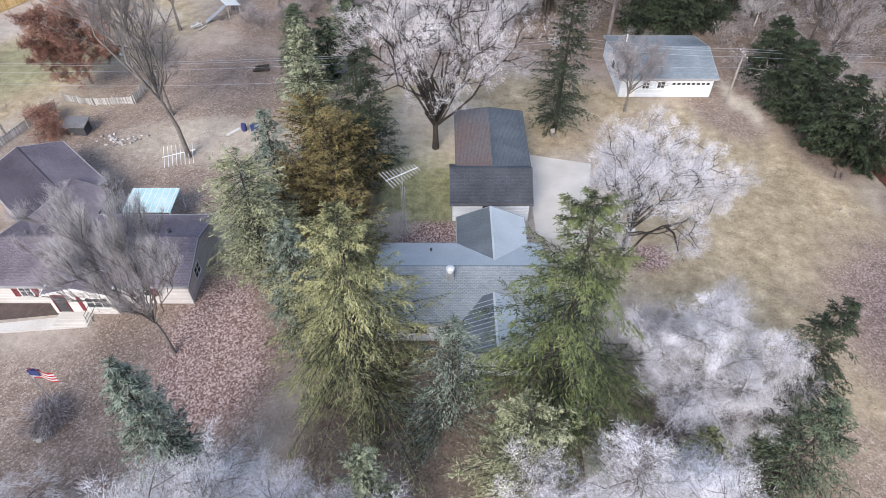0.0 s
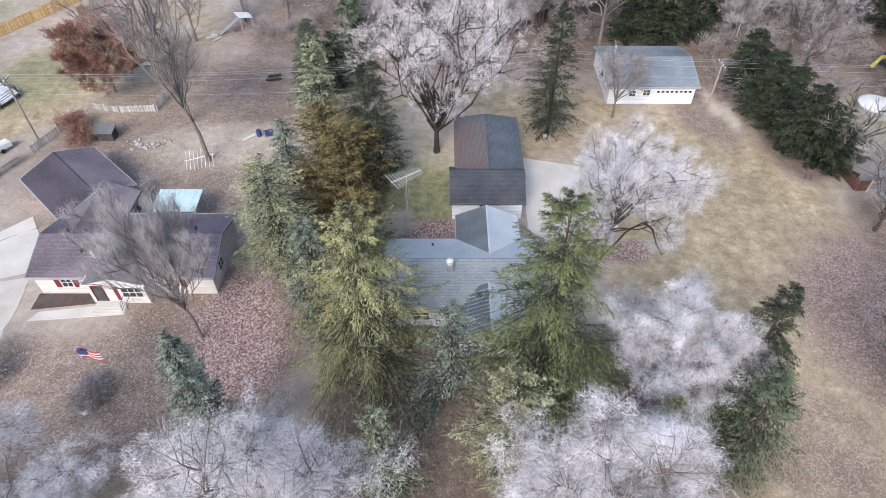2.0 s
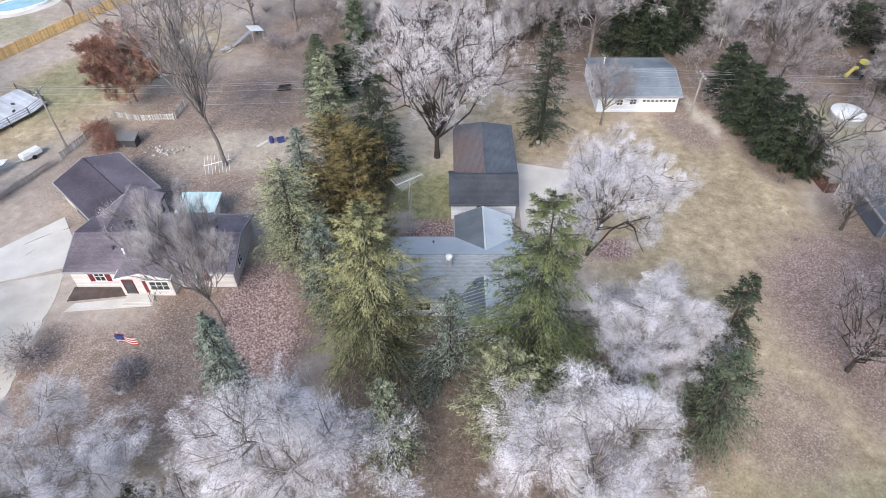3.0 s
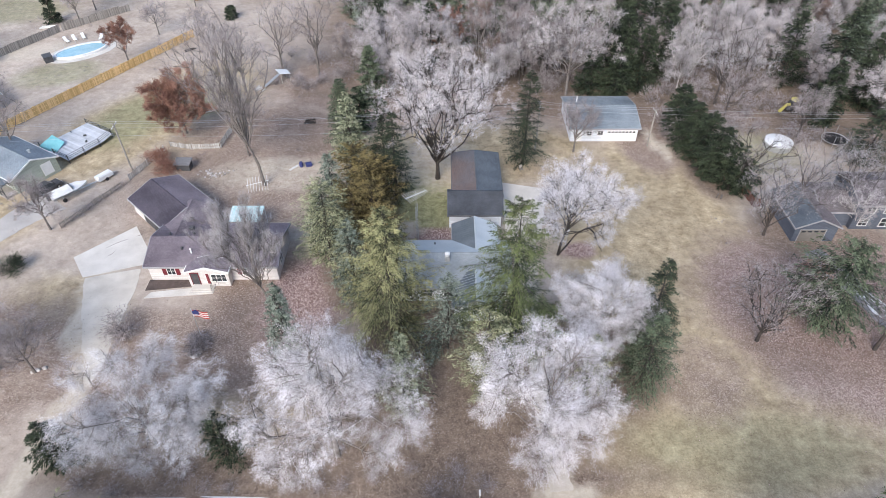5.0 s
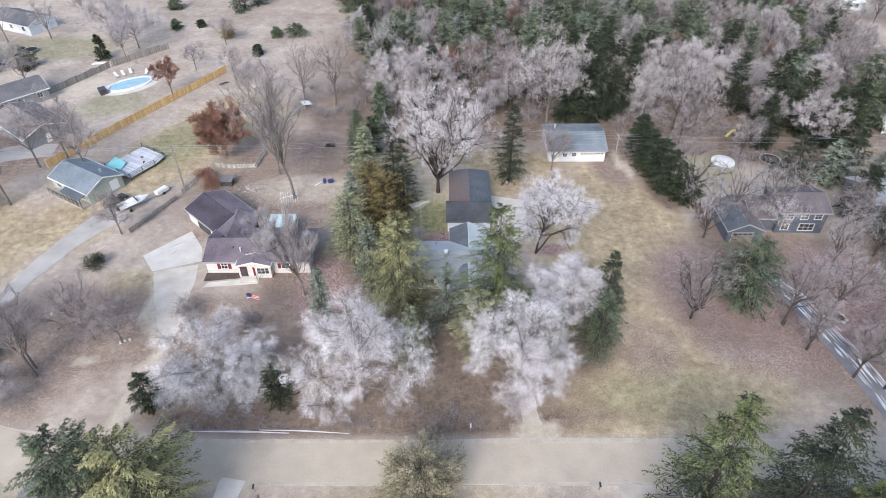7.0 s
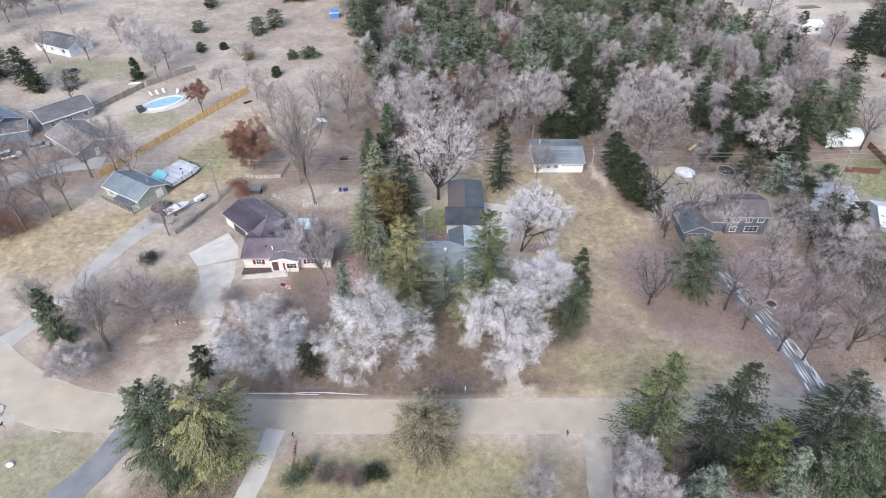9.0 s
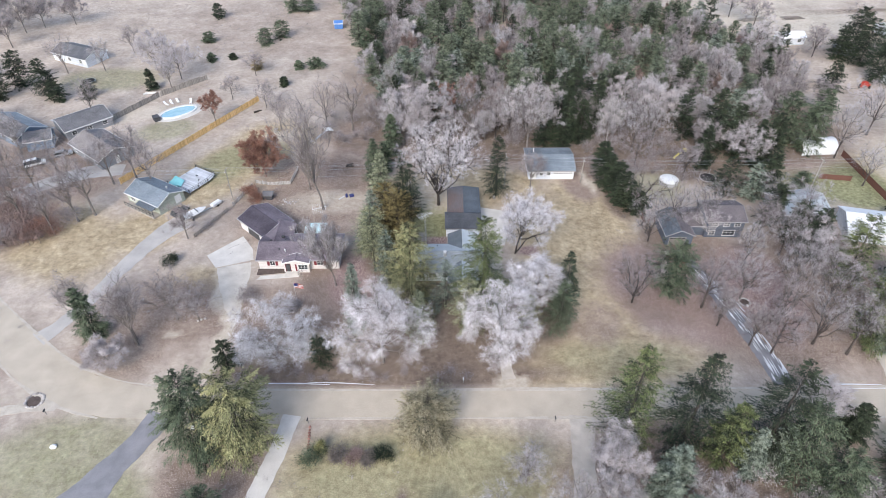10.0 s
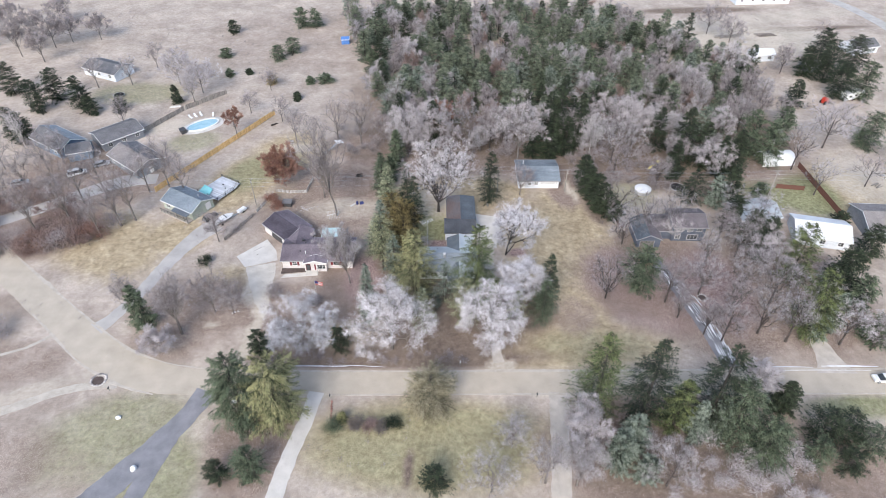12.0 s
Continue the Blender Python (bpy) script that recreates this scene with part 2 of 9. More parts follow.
NAVY = material("flag_navy", (0.03, 0.04, 0.13), (0.06, 0.07, 0.2), 3, 12, 0.8, 0.1)
SILVER = material("car_silver", (0.3, 0.31, 0.33), (0.42, 0.43, 0.45), 0.8, 8, 0.3, 0.0, 0.4, gloss=0.5)
BRICK_RED = material("leaf_red_brick", (0.22, 0.11, 0.09), (0.4, 0.22, 0.18), 2, 12, 0.9, 0.2, piece="object", spread=0.4)
COPPER = material("dark_mulch_bed", (0.06, 0.045, 0.04), (0.13, 0.1, 0.09), 1, 9, 0.95, 0.5)


def ground_material():
    """Dry winter lawn, leaf litter, green patches and bare soil, laid out by the ground's own cover layers."""
    m = bpy.data.materials.new("winter_ground")
    m.use_nodes = True
    n, k = m.node_tree.nodes, m.node_tree.links
    b = n["Principled BSDF"]
    b.inputs["Roughness"].default_value, b.inputs["Specular IOR Level"].default_value = 0.95, 0.1
    at = n.new("ShaderNodeTexCoord").outputs["Object"]

    def noise_tex(scale, detail, rough=0.6):
        q = n.new("ShaderNodeTexNoise")
        q.inputs["Scale"].default_value, q.inputs["Detail"].default_value, q.inputs["Roughness"].default_value = scale, detail, rough
        k.new(at, q.inputs["Vector"])
        return q.outputs["Fac"]

    def ramp(fac, *stops):
        q = n.new("ShaderNodeValToRGB")
        while len(q.color_ramp.elements) < len(stops):
            q.color_ramp.elements.new(0.5)
        for e, (p, c) in zip(q.color_ramp.elements, stops):
            e.position, e.color = p, (*c, 1)
        k.new(fac, q.inputs["Fac"])
        return q.outputs["Color"]

    def blend(fac, a, c, kind="MIX"):
        q = n.new("ShaderNodeMix")
        q.data_type, q.blend_type = "RGBA", kind
        if isinstance(fac, float):
            q.inputs["Factor"].default_value = fac
        else:
            k.new(fac, q.inputs["Factor"])
        k.new(a, q.inputs["A"])
        k.new(c, q.inputs["B"])
        return q.outputs["Result"]

    def cover(name, soft, scale):
        """A cover layer with a ragged edge."""
        q = n.new("ShaderNodeAttribute")
        q.attribute_name = name
        s = n.new("ShaderNodeMath")
        s.operation = "MULTIPLY_ADD"
        k.new(noise_tex(scale, 6, 0.7), s.inputs[0])
        s.inputs[1].default_value = soft
        k.new(q.outputs["Fac"], s.inputs[2])
        r = n.new("ShaderNodeMapRange")
        r.inputs["From Min"].default_value, r.inputs["From Max"].default_value = soft * 0.5 + 0.12, soft * 0.5 + 0.75
        k.new(s.outputs[0], r.inputs["Value"])
        return r.outputs["Result"]

    grass = ramp(noise_tex(0.12, 9, 0.72), (0.3, (0.345, 0.29, 0.245)), (0.5, (0.445, 0.382, 0.33)), (0.7, (0.53, 0.465, 0.405)))
    tuft = ramp(noise_tex(0.8, 8, 0.68), (0.34, (0.7, 0.685, 0.67)), (0.66, (1.17, 1.16, 1.15)))
    speck = ramp(noise_tex(4.5, 5, 0.7), (0.36, (0.8, 0.79, 0.78)), (0.64, (1.14, 1.13, 1.12)))
    tuft = blend(1.0, tuft, speck, "MULTIPLY")
    grass = blend(0.6, grass, tuft, "MULTIPLY")
    green = ramp(noise_tex(1.1, 7, 0.7), (0.35, (0.185, 0.19, 0.105)), (0.65, (0.335, 0.335, 0.20)))
    leaf = n.new("ShaderNodeTexVoronoi")
    leaf.inputs["Scale"].default_value = 8.0
    k.new(at, leaf.inputs["Vector"])
    shade = n.new("ShaderNodeSeparateColor")
    k.new(leaf.outputs["Color"], shade.inputs["Color"])
    litter = ramp(shade.outputs["Red"], (0.0, (0.088, 0.06, 0.048)), (0.45, (0.215, 0.157, 0.131)), (0.8, (0.335, 0.262, 0.224)), (1.0, (0.58, 0.50, 0.45)))
    litter = blend(0.5, litter, ramp(noise_tex(0.5, 7, 0.7), (0.3, (0.17, 0.126, 0.10)), (0.7, (0.375, 0.298, 0.243))))
    red = ramp(shade.outputs["Green"], (0.0, (0.12, 0.073, 0.066)), (0.5, (0.265, 0.182, 0.166)), (1.0, (0.56, 0.45, 0.42)))
    bare = ramp(noise_tex(1.4, 9, 0.8), (0.3, (0.40, 0.345, 0.28)), (0.7, (0.58, 0.52, 0.44)))
    dark = ramp(noise_tex(1.0, 8, 0.75), (0.3, (0.095, 0.075, 0.06)), (0.7, (0.21, 0.17, 0.135)))
    dark = blend(0.5, dark, litter)
    dark = blend(0.7, dark, tuft, "MULTIPLY")
    straw = ramp(noise_tex(0.35, 9, 0.75), (0.3, (0.295, 0.24, 0.158)), (0.5, (0.425, 0.352, 0.242)), (0.7, (0.56, 0.478, 0.342)))
    straw = blend(1.0, straw, tuft, "MULTIPLY")
    green = blend(0.8, green, tuft, "MULTIPLY")
    col = blend(cover("straw", 0.7, 0.25), grass, straw)
    col = blend(cover("green", 0.5, 0.35), col, green)
    col = blend(cover("litter", 0.9, 0.3), col, litter)
    col = blend(cover("red", 0.7, 0.5), col, red)
    col = blend(cover("duff", 0.7, 0.4), col, dark)
    col = blend(cover("bare", 1.1, 0.9), col, bare)
    broad = ramp(noise_tex(0.07, 10, 0.68), (0.32, (0.74, 0.735, 0.73)), (0.5, (1.0, 1.0, 1.0)), (0.68, (1.2, 1.2, 1.2)))
    col = blend(0.8, col, broad, "MULTIPLY")
    k.new(col, b.inputs["Base Color"])
    relief = n.new("ShaderNodeBump")
    relief.inputs["Strength"].default_value, relief.inputs["Distance"].default_value = 0.5, 0.035
    k.new(noise_tex(5.0, 6, 0.7), relief.inputs["Height"])
    k.new(relief.outputs["Normal"], b.inputs["Normal"])
    return m


def road_material():
    m = material("worn_pale_asphalt", (0.385, 0.335, 0.272), (0.515, 0.455, 0.375), 0.3, 5, 0.95, 0.3)
    return m

# ---------------------------------------------------------------- mesh helpers
class Geo:
    """Collects faces in metres, with texture lengths for roofs and sidings."""

    def __init__(self):
        self.v, self.f, self.uv = [], [], []

    def face(self, pts, uv=None):
        i = len(self.v)
        self.v += [tuple(p) for p in pts]
        self.f.append(tuple(range(i, i + len(pts))))
        if uv is None:
            a, b = Vector(pts[0]), Vector(pts[1])
            x = (b - a).normalized()
            nrm = (b - a).cross(Vector(pts[-1]) - a)
            y = nrm.cross(x).normalized() if nrm.length > 1e-9 else Vector((0, 0, 1))
            uv = [((Vector(p) - a).dot(x), (Vector(p) - a).dot(y)) for p in pts]
        self.uv += uv
        return self

    def box(self, fr, u0, u1, v0, v1, z0, z1):
        p = [fr(u, v, z) for z in (z0, z1) for v in (v0, v1) for u in (u0, u1)]
        for q in ((0, 1, 5, 4), (1, 3, 7, 5), (3, 2, 6, 7), (2, 0, 4, 6), (4, 5, 7, 6), (2, 3, 1, 0)):
            self.face([p[i] for i in q])
        return self

    def slab(self, pts, thick):
        """A plate: pts is its upper outline, counter-clockwise from above."""
        low = [(p[0], p[1], p[2] - thick) for p in pts]
        self.face(pts)
        self.face(low[::-1])
        for i in range(len(pts)):
            j = (i + 1) % len(pts)
            self.face([low[i], low[j], pts[j], pts[i]])
        return self

    def tube(self, path, radii, sides=6, cap=True):
        path = [Vector(p) for p in path]
        rings = []
        for i, p in enumerate(path):
            d = (path[min(i + 1, len(path) - 1)] - path[max(i - 1, 0)]).normalized()
            a = d.orthogonal().normalized()
            b = d.cross(a)
            r = radii[i] if isinstance(radii, (list, tuple)) else radii
            rings.append([p + (a * math.cos(2 * math.pi * q / sides) + b * math.sin(2 * math.pi * q / sides)) * r for q in range(sides)])
        base = len(self.v)
        for ring in rings:
            self.v += [tuple(p) for p in ring]
        for i in range(len(rings) - 1):
            for q in range(sides):
                w = (q + 1) % sides
                self.f.append((base + i * sides + q, base + i * sides + w, base + (i + 1) * sides + w, base + (i + 1) * sides + q))
                self.uv += [(0, 0)] * 4
        if cap:
            for ring, turn in ((0, -1), (len(rings) - 1, 1)):
                self.f.append(tuple(base + ring * sides + q for q in range(sides))[::turn])
                self.uv += [(0, 0)] * sides
        return self

    def lathe(self, at, profile, sides=14, sx=1.0, sy=1.0):
        """Rings of (radius, height) round a vertical axis."""
        base = len(self.v)
        for r, z in profile:
            self.v += [(at[0] + sx * r * math.cos(2 * math.pi * q / sides), at[1] + sy * r * math.sin(2 * math.pi * q / sides), at[2] + z) for q in range(sides)]
        for i in range(len(profile) - 1):
            for q in range(sides):
                w = (q + 1) % sides
                self.f.append((base + i * sides + q, base + i * sides + w, base + (i + 1) * sides + w, base + (i + 1) * sides + q))
                self.uv += [(0, 0)] * 4
        for ring, turn in ((0, -1), (len(profile) - 1, 1)):
            self.f.append(tuple(base + ring * sides + q for q in range(sides))[::turn])
            self.uv += [(0, 0)] * sides
        return self


class Frame2:
    """A turned plan frame: u along, v across to the left, z up."""

    def __init__(self, x, y, degrees=0.0, z=0.0):
        self.x, self.y, self.z, self.c, self.s = x, y, z, math.cos(radians(degrees)), math.sin(radians(degrees))

    def __call__(self, u, v, z=0.0):
        return (self.x + u * self.c - v * self.s, self.y + u * self.s + v * self.c, self.z + z)


BASE = {}


def thing(name, at, label, category, group="", kind=""):
    """An Empty at the base of a thing that parents its parts."""
    ob = new(name)
    ob.location = at
    ob.empty_display_size = 0.2
    BASE[ob] = Vector(at)
    return tagged(ob, label, category, group, kind)


def part(name, g, mat, parent=None, label="", smooth=False):
    """One mesh object from collected faces; under a thing, or under a part of it."""
    o = BASE.get(parent, Vector((0, 0, 0)))
    me = bpy.data.meshes.new(name)
    me.from_pydata([(p[0] - o[0], p[1] - o[1], p[2] - o[2]) for p in g.v], [], g.f)
    layer = me.uv_layers.new(name="UVMap")
    layer.data.foreach_set("uv", np.array(g.uv, dtype=np.float32).ravel())
    if smooth:
        me.polygons.foreach_set("use_smooth", [True] * len(me.polygons))
    me.materials.append(mat)
    ob = new(name, me)
    ob.parent = parent
    BASE[ob] = o
    return tagged(ob, label)


def fast_mesh(name, verts, tris, mat, tone=None):
    me = bpy.data.meshes.new(name)
    me.vertices.add(len(verts))
    me.vertices.foreach_set("co", np.asarray(verts, dtype=np.float32).ravel())
    me.loops.add(len(tris) * 3)
    me.loops.foreach_set("vertex_index", np.asarray(tris, dtype=np.int32).ravel())
    me.polygons.add(len(tris))
    me.polygons.foreach_set("loop_start", np.arange(0, len(tris) * 3, 3, dtype=np.int32))
    me.update(calc_edges=True)
    if tone is not None:
        me.attributes.new("tone", "FLOAT", "POINT").data.foreach_set("value", np.repeat(np.clip(tone, 0, 1), 3).astype(np.float32))
    me.materials.append(mat)
    return me


def unit(a):
    return a / np.maximum(np.linalg.norm(a, axis=-1, keepdims=True), 1e-9)


def blades(p, d, length, width, rng):
    """Slim three-cornered leaves or twigs from p along d."""
    side = unit(np.cross(d, rng.normal(size=d.shape))) * (width / 2)[:, None]
    v = np.stack([p - side, p + side, p + d * length[:, None]], 1).reshape(-1, 3)
    return v, np.arange(len(v)).reshape(-1, 3)


# ---------------------------------------------------------------- ground
def axis(dense0, dense1, step, reach):
    inner = list(np.arange(dense0, dense1 + 0.01, step))
    far, s = [], step
    while (far[-1] if far else 0) < reach:
        s *= 1.35
        far.append((far[-1] if far else 0) + s)
    return np.array([dense0 - q for q in far[::-1]] + inner + [dense1 + q for q in far])


def patch(X, Y, x, y, rx, ry, turn=0.0, edge=0.5):
    c, s = math.cos(radians(turn)), math.sin(radians(turn))
    u, v = ((X - x) * c + (Y - y) * s) / rx, (-(X - x) * s + (Y - y) * c) / ry
    return np.clip((1.0 - np.sqrt(u * u + v * v)) / edge + 0.5, 0, 1)


xs, ys = axis(-160, 170, 1.6, 2600), axis(-70, 215, 1.6, 2600)
GX, GY = np.meshgrid(xs, ys)
cover_layers = {name: np.zeros(GX.shape) for name in ("litter", "red", "green", "duff", "bare", "straw")}


def lay(name, x, y, rx, ry, turn=0.0, amount=1.0, edge=0.6):
    cover_layers[name] = np.maximum(cover_layers[name], amount * patch(GX, GY, x, y, rx, ry, turn, edge))


# fallen leaves under the trees, greener grass, bare soil and needle duff
lay("litter", -22, 28, 9, 12)
lay("red", -18.5, 31, 5, 8)
lay("litter", -36, 22, 17, 9, 0, 0.75)
lay("litter", -34, 56, 18, 14, 0, 0.7)
lay("litter", -30, 72, 16, 12, 0, 0.75)
lay("litter", 54, 32, 20, 15)
lay("red", 43, 31, 8, 11, 0, 0.6)
lay("duff", 47, 29, 11, 12, 0, 0.42)
lay("red", 50, 30, 13, 10, 0, 0.8)
lay("red", 66, 28, 8, 14, 0, 0.8)
lay("litter", 66, 24, 18, 18)
lay("litter", 84, 28, 16, 22)
lay("litter", -56, 22, 16, 11, 0, 0.7)
lay("litter", 20, 62, 10, 6, 0, 0.3)
lay("straw", -2, 64, 14, 9)
lay("litter", 36, 69, 5, 9)
lay("litter", 52, 82, 20, 9)
lay("litter", 35, 120, 60, 40)
lay("litter", 20, 92, 45, 14)
lay("litter", -8, 92, 26, 16)
lay("litter", 90, 95, 24, 22)
lay("litter", -105, 75, 22, 18)
lay("litter", -112, 52, 18, 14)
lay("litter", -88, -2, 16, 10, 0, 0.3)
lay("litter", -75, -22, 14, 8, 0, 0.35)
lay("green", -2, -14, 25, 10, 0, 0.5)
lay("litter", 45, -16, 26, 14)
lay("litter", 70, -28, 30, 16)
lay("litter", -36, -14, 8, 12)
lay("green", -3, 50.5, 4.6, 10)
lay("green", -57, 78, 7, 12, -25, 0.55)
lay("green", -80, 96, 9, 6, 20, 0.5)
lay("green", -63, -12, 16, 10, 20, 0.55)
lay("green", -52, -20, 9, 9, 0, 0.6)
lay("green", 105, 66, 9, 10)
lay("green", 92, 66, 8, 8)
lay("green", 32, 10, 14, 5, 0, 0.35)
lay("green", -110, 130, 18, 9, 0, 0.5)
lay("green", 88, -6, 16, 3, 0, 0.7)
lay("green", 54, 68, 8, 9, 0, 0.5)
lay("straw", 31, 44, 14, 24)
lay("straw", 8, 66, 18, 9)
lay("straw", 27, 15, 11, 12)
lay("straw", -2, -14, 25, 10, 0, 0.85)
lay("straw", -58, 74, 10, 18, -25, 0.9)
lay("straw", -88, 46, 20, 12, -35, 0.8)
lay("straw", -50, 30, 9, 7, 0, 0.7)
lay("straw", -32, 24, 5, 4, 0, 0.8)
lay("straw", 20, 9, 20, 5)
lay("straw", 115, 68, 12, 14)
lay("bare", -45.0, 33.5, 2.9, 4.2, 20, 1.0, 0.35)
lay("bare", -44.0, 27.5, 3.4, 5.0, 8, 1.0, 0.35)
lay("bare", -41.8, 21, 1.5, 4.2, 0, 1.0, 0.35)
lay("bare", -42.0, 14.5, 1.3, 4.2, 0, 1.0, 0.35)
lay("bare", -43.0, 8, 1.5, 4.2, -10, 1.0, 0.35)
lay("bare", 12.4, 4.6, 3.0, 2.0)
lay("bare", -74, 2, 9, 2.2, 12, 0.35)
lay("bare", -46, -2.6, 6, 1.6, -10, 0.9)
lay("bare", -26, -2.8, 5, 1.2, 0, 0.9)
lay("bare", 23.5, -2.8, 5, 1.2, 0, 0.9)
lay("duff", -2, 22, 9, 12)
lay("duff", 2, 13, 16, 8)
lay("duff", -14, 10, 14, 5, 0, 0.55)
lay("straw", -21, 15, 7, 6, 0, 0.7)
lay("duff", -30, 10, 12, 4, 0, 0.45)
lay("duff", -12, 44, 5, 14)
lay("duff", 20, 21, 6, 7)
lay("duff", 44, 61, 4, 8)
lay("duff", 50, 45, 5, 6, 0, 0.6)
lay("straw", 30, 11, 20, 7)
lay("straw", -36, 66, 16, 10, 0, 0.5)
lay("duff", 66, 78, 10, 10, 0, 0.8)
lay("bare", -27, 62, 6, 3, 0, 0.6)
lay("bare", -52, 17, 1.6, 0.9, 0, 0.8)
lay("straw", -48, 88, 12, 14, -25, 0.8)
lay("green", -50, 82, 7, 9, -25, 0.4)
lay("straw", -70, 48, 9, 8, 0, 0.8)
lay("bare", -45, 92, 5, 3, 0, 0.7)
lay("bare", -90, 106, 9, 4, 30, 0.6)
lay("bare", 130, 175, 40, 20, 10, 0.7)
lay("bare", 124, 75, 10, 14, 0, 0.6)
lay("litter", -40, 180, 70, 40, 0, 0.35)
lay("duff", -6.2, -19, 0.9, 3.6)
lay("litter", -90, 6, 12, 6, 0, 0.6)
lay("duff", -10, 6.9, 32, 3.2, 0, 0.95)
lay("red", -2, 44.4, 4.2, 1.7)
# a paler patch of lawn round the large frosted tree
lay("bare", -1, 63, 7, 8, 0, 0.55)
lay("bare", -27, 60, 12, 5, 0, 0.5)
lay("bare", -5.5, 45.5, 2.4, 1.8, 0, 0.9)
lay("red", 19.5, 41.0, 2.4, 1.6)
lay("bare", 37.4, 68.5, 1.2, 6, 14, 0.8)
lay("duff", -101, 22, 7, 6, 0, 0.5)
lay("litter", -84, -18, 14, 9, 0, 0.55)
lay("bare", -84, -2, 9, 2.4, 20, 0.5)
lay("duff", 46, -14, 9, 6, 0, 0.8)
lay("duff", 54, -16, 14, 8, 0, 0.6)
lay("litter", -36, -12, 7, 10, 0, 0.8)
lay("litter", -60, 12, 10, 7, 0, 0.6)
lay("litter", 30, 19, 6, 6, 0, 0.6)
lay("duff", 48, -21, 22, 9, 0, 0.85)
lay("bare", 130, 200, 70, 7, 12, 0.55)
lay("red", 49, 22, 12, 10, 0, 0.5)
lay("straw", 32, 22, 8, 16, 0, 0.8)
lay("duff", 150, 190, 40, 3, 6, 0.8)
lay("duff", 120, 214, 30, 4, 3, 0.8)
lay("litter", 135, 165, 30, 20, 0, 0.5)
lay("bare", 110, 178, 30, 6, 5, 0.7)
lay("duff", 12, 24, 6, 8, 0, 0.7)
lay("duff", 35, 122, 64, 44, 0, 0.85)
lay("duff", 12, 90, 42, 8, 0, 0.45)
lay("duff", 55, 86, 24, 7, 0, 0.85)
lay("duff", 92, 98, 24, 20, 0, 0.8)
lay("duff", 78, 72, 9, 14, 0, 0.7)

far_out = np.clip((np.hypot(GX, GY - 60) - 230) / 400, 0, 1)
GZ = -0.02 + far_out * 0
ground_mesh = bpy.data.meshes.new("ground")
nx, ny = len(xs), len(ys)
quads = [(j * nx + i, j * nx + i + 1, (j + 1) * nx + i + 1, (j + 1) * nx + i) for j in range(ny - 1) for i in range(nx - 1)]
ground_mesh.from_pydata(np.stack([GX, GY, GZ], -1).reshape(-1, 3).tolist(), [], quads)
for name, layer in cover_layers.items():
    ground_mesh.attributes.new(name, "FLOAT", "POINT").data.foreach_set("value", layer.astype(np.float32).ravel())
ground_mesh.materials.append(ground_material())
ground = tagged(new("ground", ground_mesh), "dry winter lawn with fallen leaves and bare patches", "ground", kind="structure")


def ribbon(name, path, widths, mat, label, z=0.02, thick=0.12, category="road", kind="structure"):
    """A paved strip along a smooth path; widths at its points."""
    pts = [Vector((*p, 0)) for p in path]
    line, wide = [], []
    for i in range(len(pts) - 1):
        p0, p1, p2, p3 = pts[max(i - 1, 0)], pts[i], pts[i + 1], pts[min(i + 2, len(pts) - 1)]
        steps = max(4, int((p2 - p1).length / 0.7))
        for q in range(steps):
            t = q / steps
            line.append(0.5 * (2 * p1 + (p2 - p0) * t + (2 * p0 - 5 * p1 + 4 * p2 - p3) * t * t + (3 * p1 - p0 - 3 * p2 + p3) * t ** 3))
            wide.append(widths[i] * (1 - t) + widths[i + 1] * t)
    line.append(pts[-1])
    wide.append(widths[-1])
    g = Geo()
    left, right = [], []
    for i, p in enumerate(line):
        d = (line[min(i + 1, len(line) - 1)] - line[max(i - 1, 0)]).normalized()
        nrm = Vector((-d.y, d.x, 0))
        rag = min(1.0, wide[i] / 1.2)
        jit = [rag * (0.2 * noise.noise(Vector((p.x * 0.35 + s, p.y * 0.35, s))) + 0.2 * noise.noise(Vector((p.x * 1.1, p.y * 1.1, s))) + 0.12 * noise.noise(Vector((p.x * 2.7, p.y * 2.7, s)))) for s in (3, 9)]
        left.append(p + nrm * (wide[i] / 2 + jit[0]))
        right.append(p - nrm * (wide[i] / 2 + jit[1]))
    for i in range(len(line) - 1):
        a, b, c, d = right[i], right[i + 1], left[i + 1], left[i]
        g.face([(a.x, a.y, z), (b.x, b.y, z), (c.x, c.y, z), (d.x, d.y, z)])
        g.face([(a.x, a.y, z - thick), (b.x, b.y, z - thick), (b.x, b.y, z), (a.x, a.y, z)])
        g.face([(d.x, d.y, z), (c.x, c.y, z), (c.x, c.y, z - thick), (d.x, d.y, z - thick)])
    return tagged(part(name, g, mat), label, category, kind=kind)


def pad(name, corners, mat, label, z=0.03, thick=0.12, category="pavement", kind="structure"):
    g = Geo().slab([(x, y, z) for x, y in corners], thick)
    return tagged(part(name, g, mat), label, category, kind=kind)

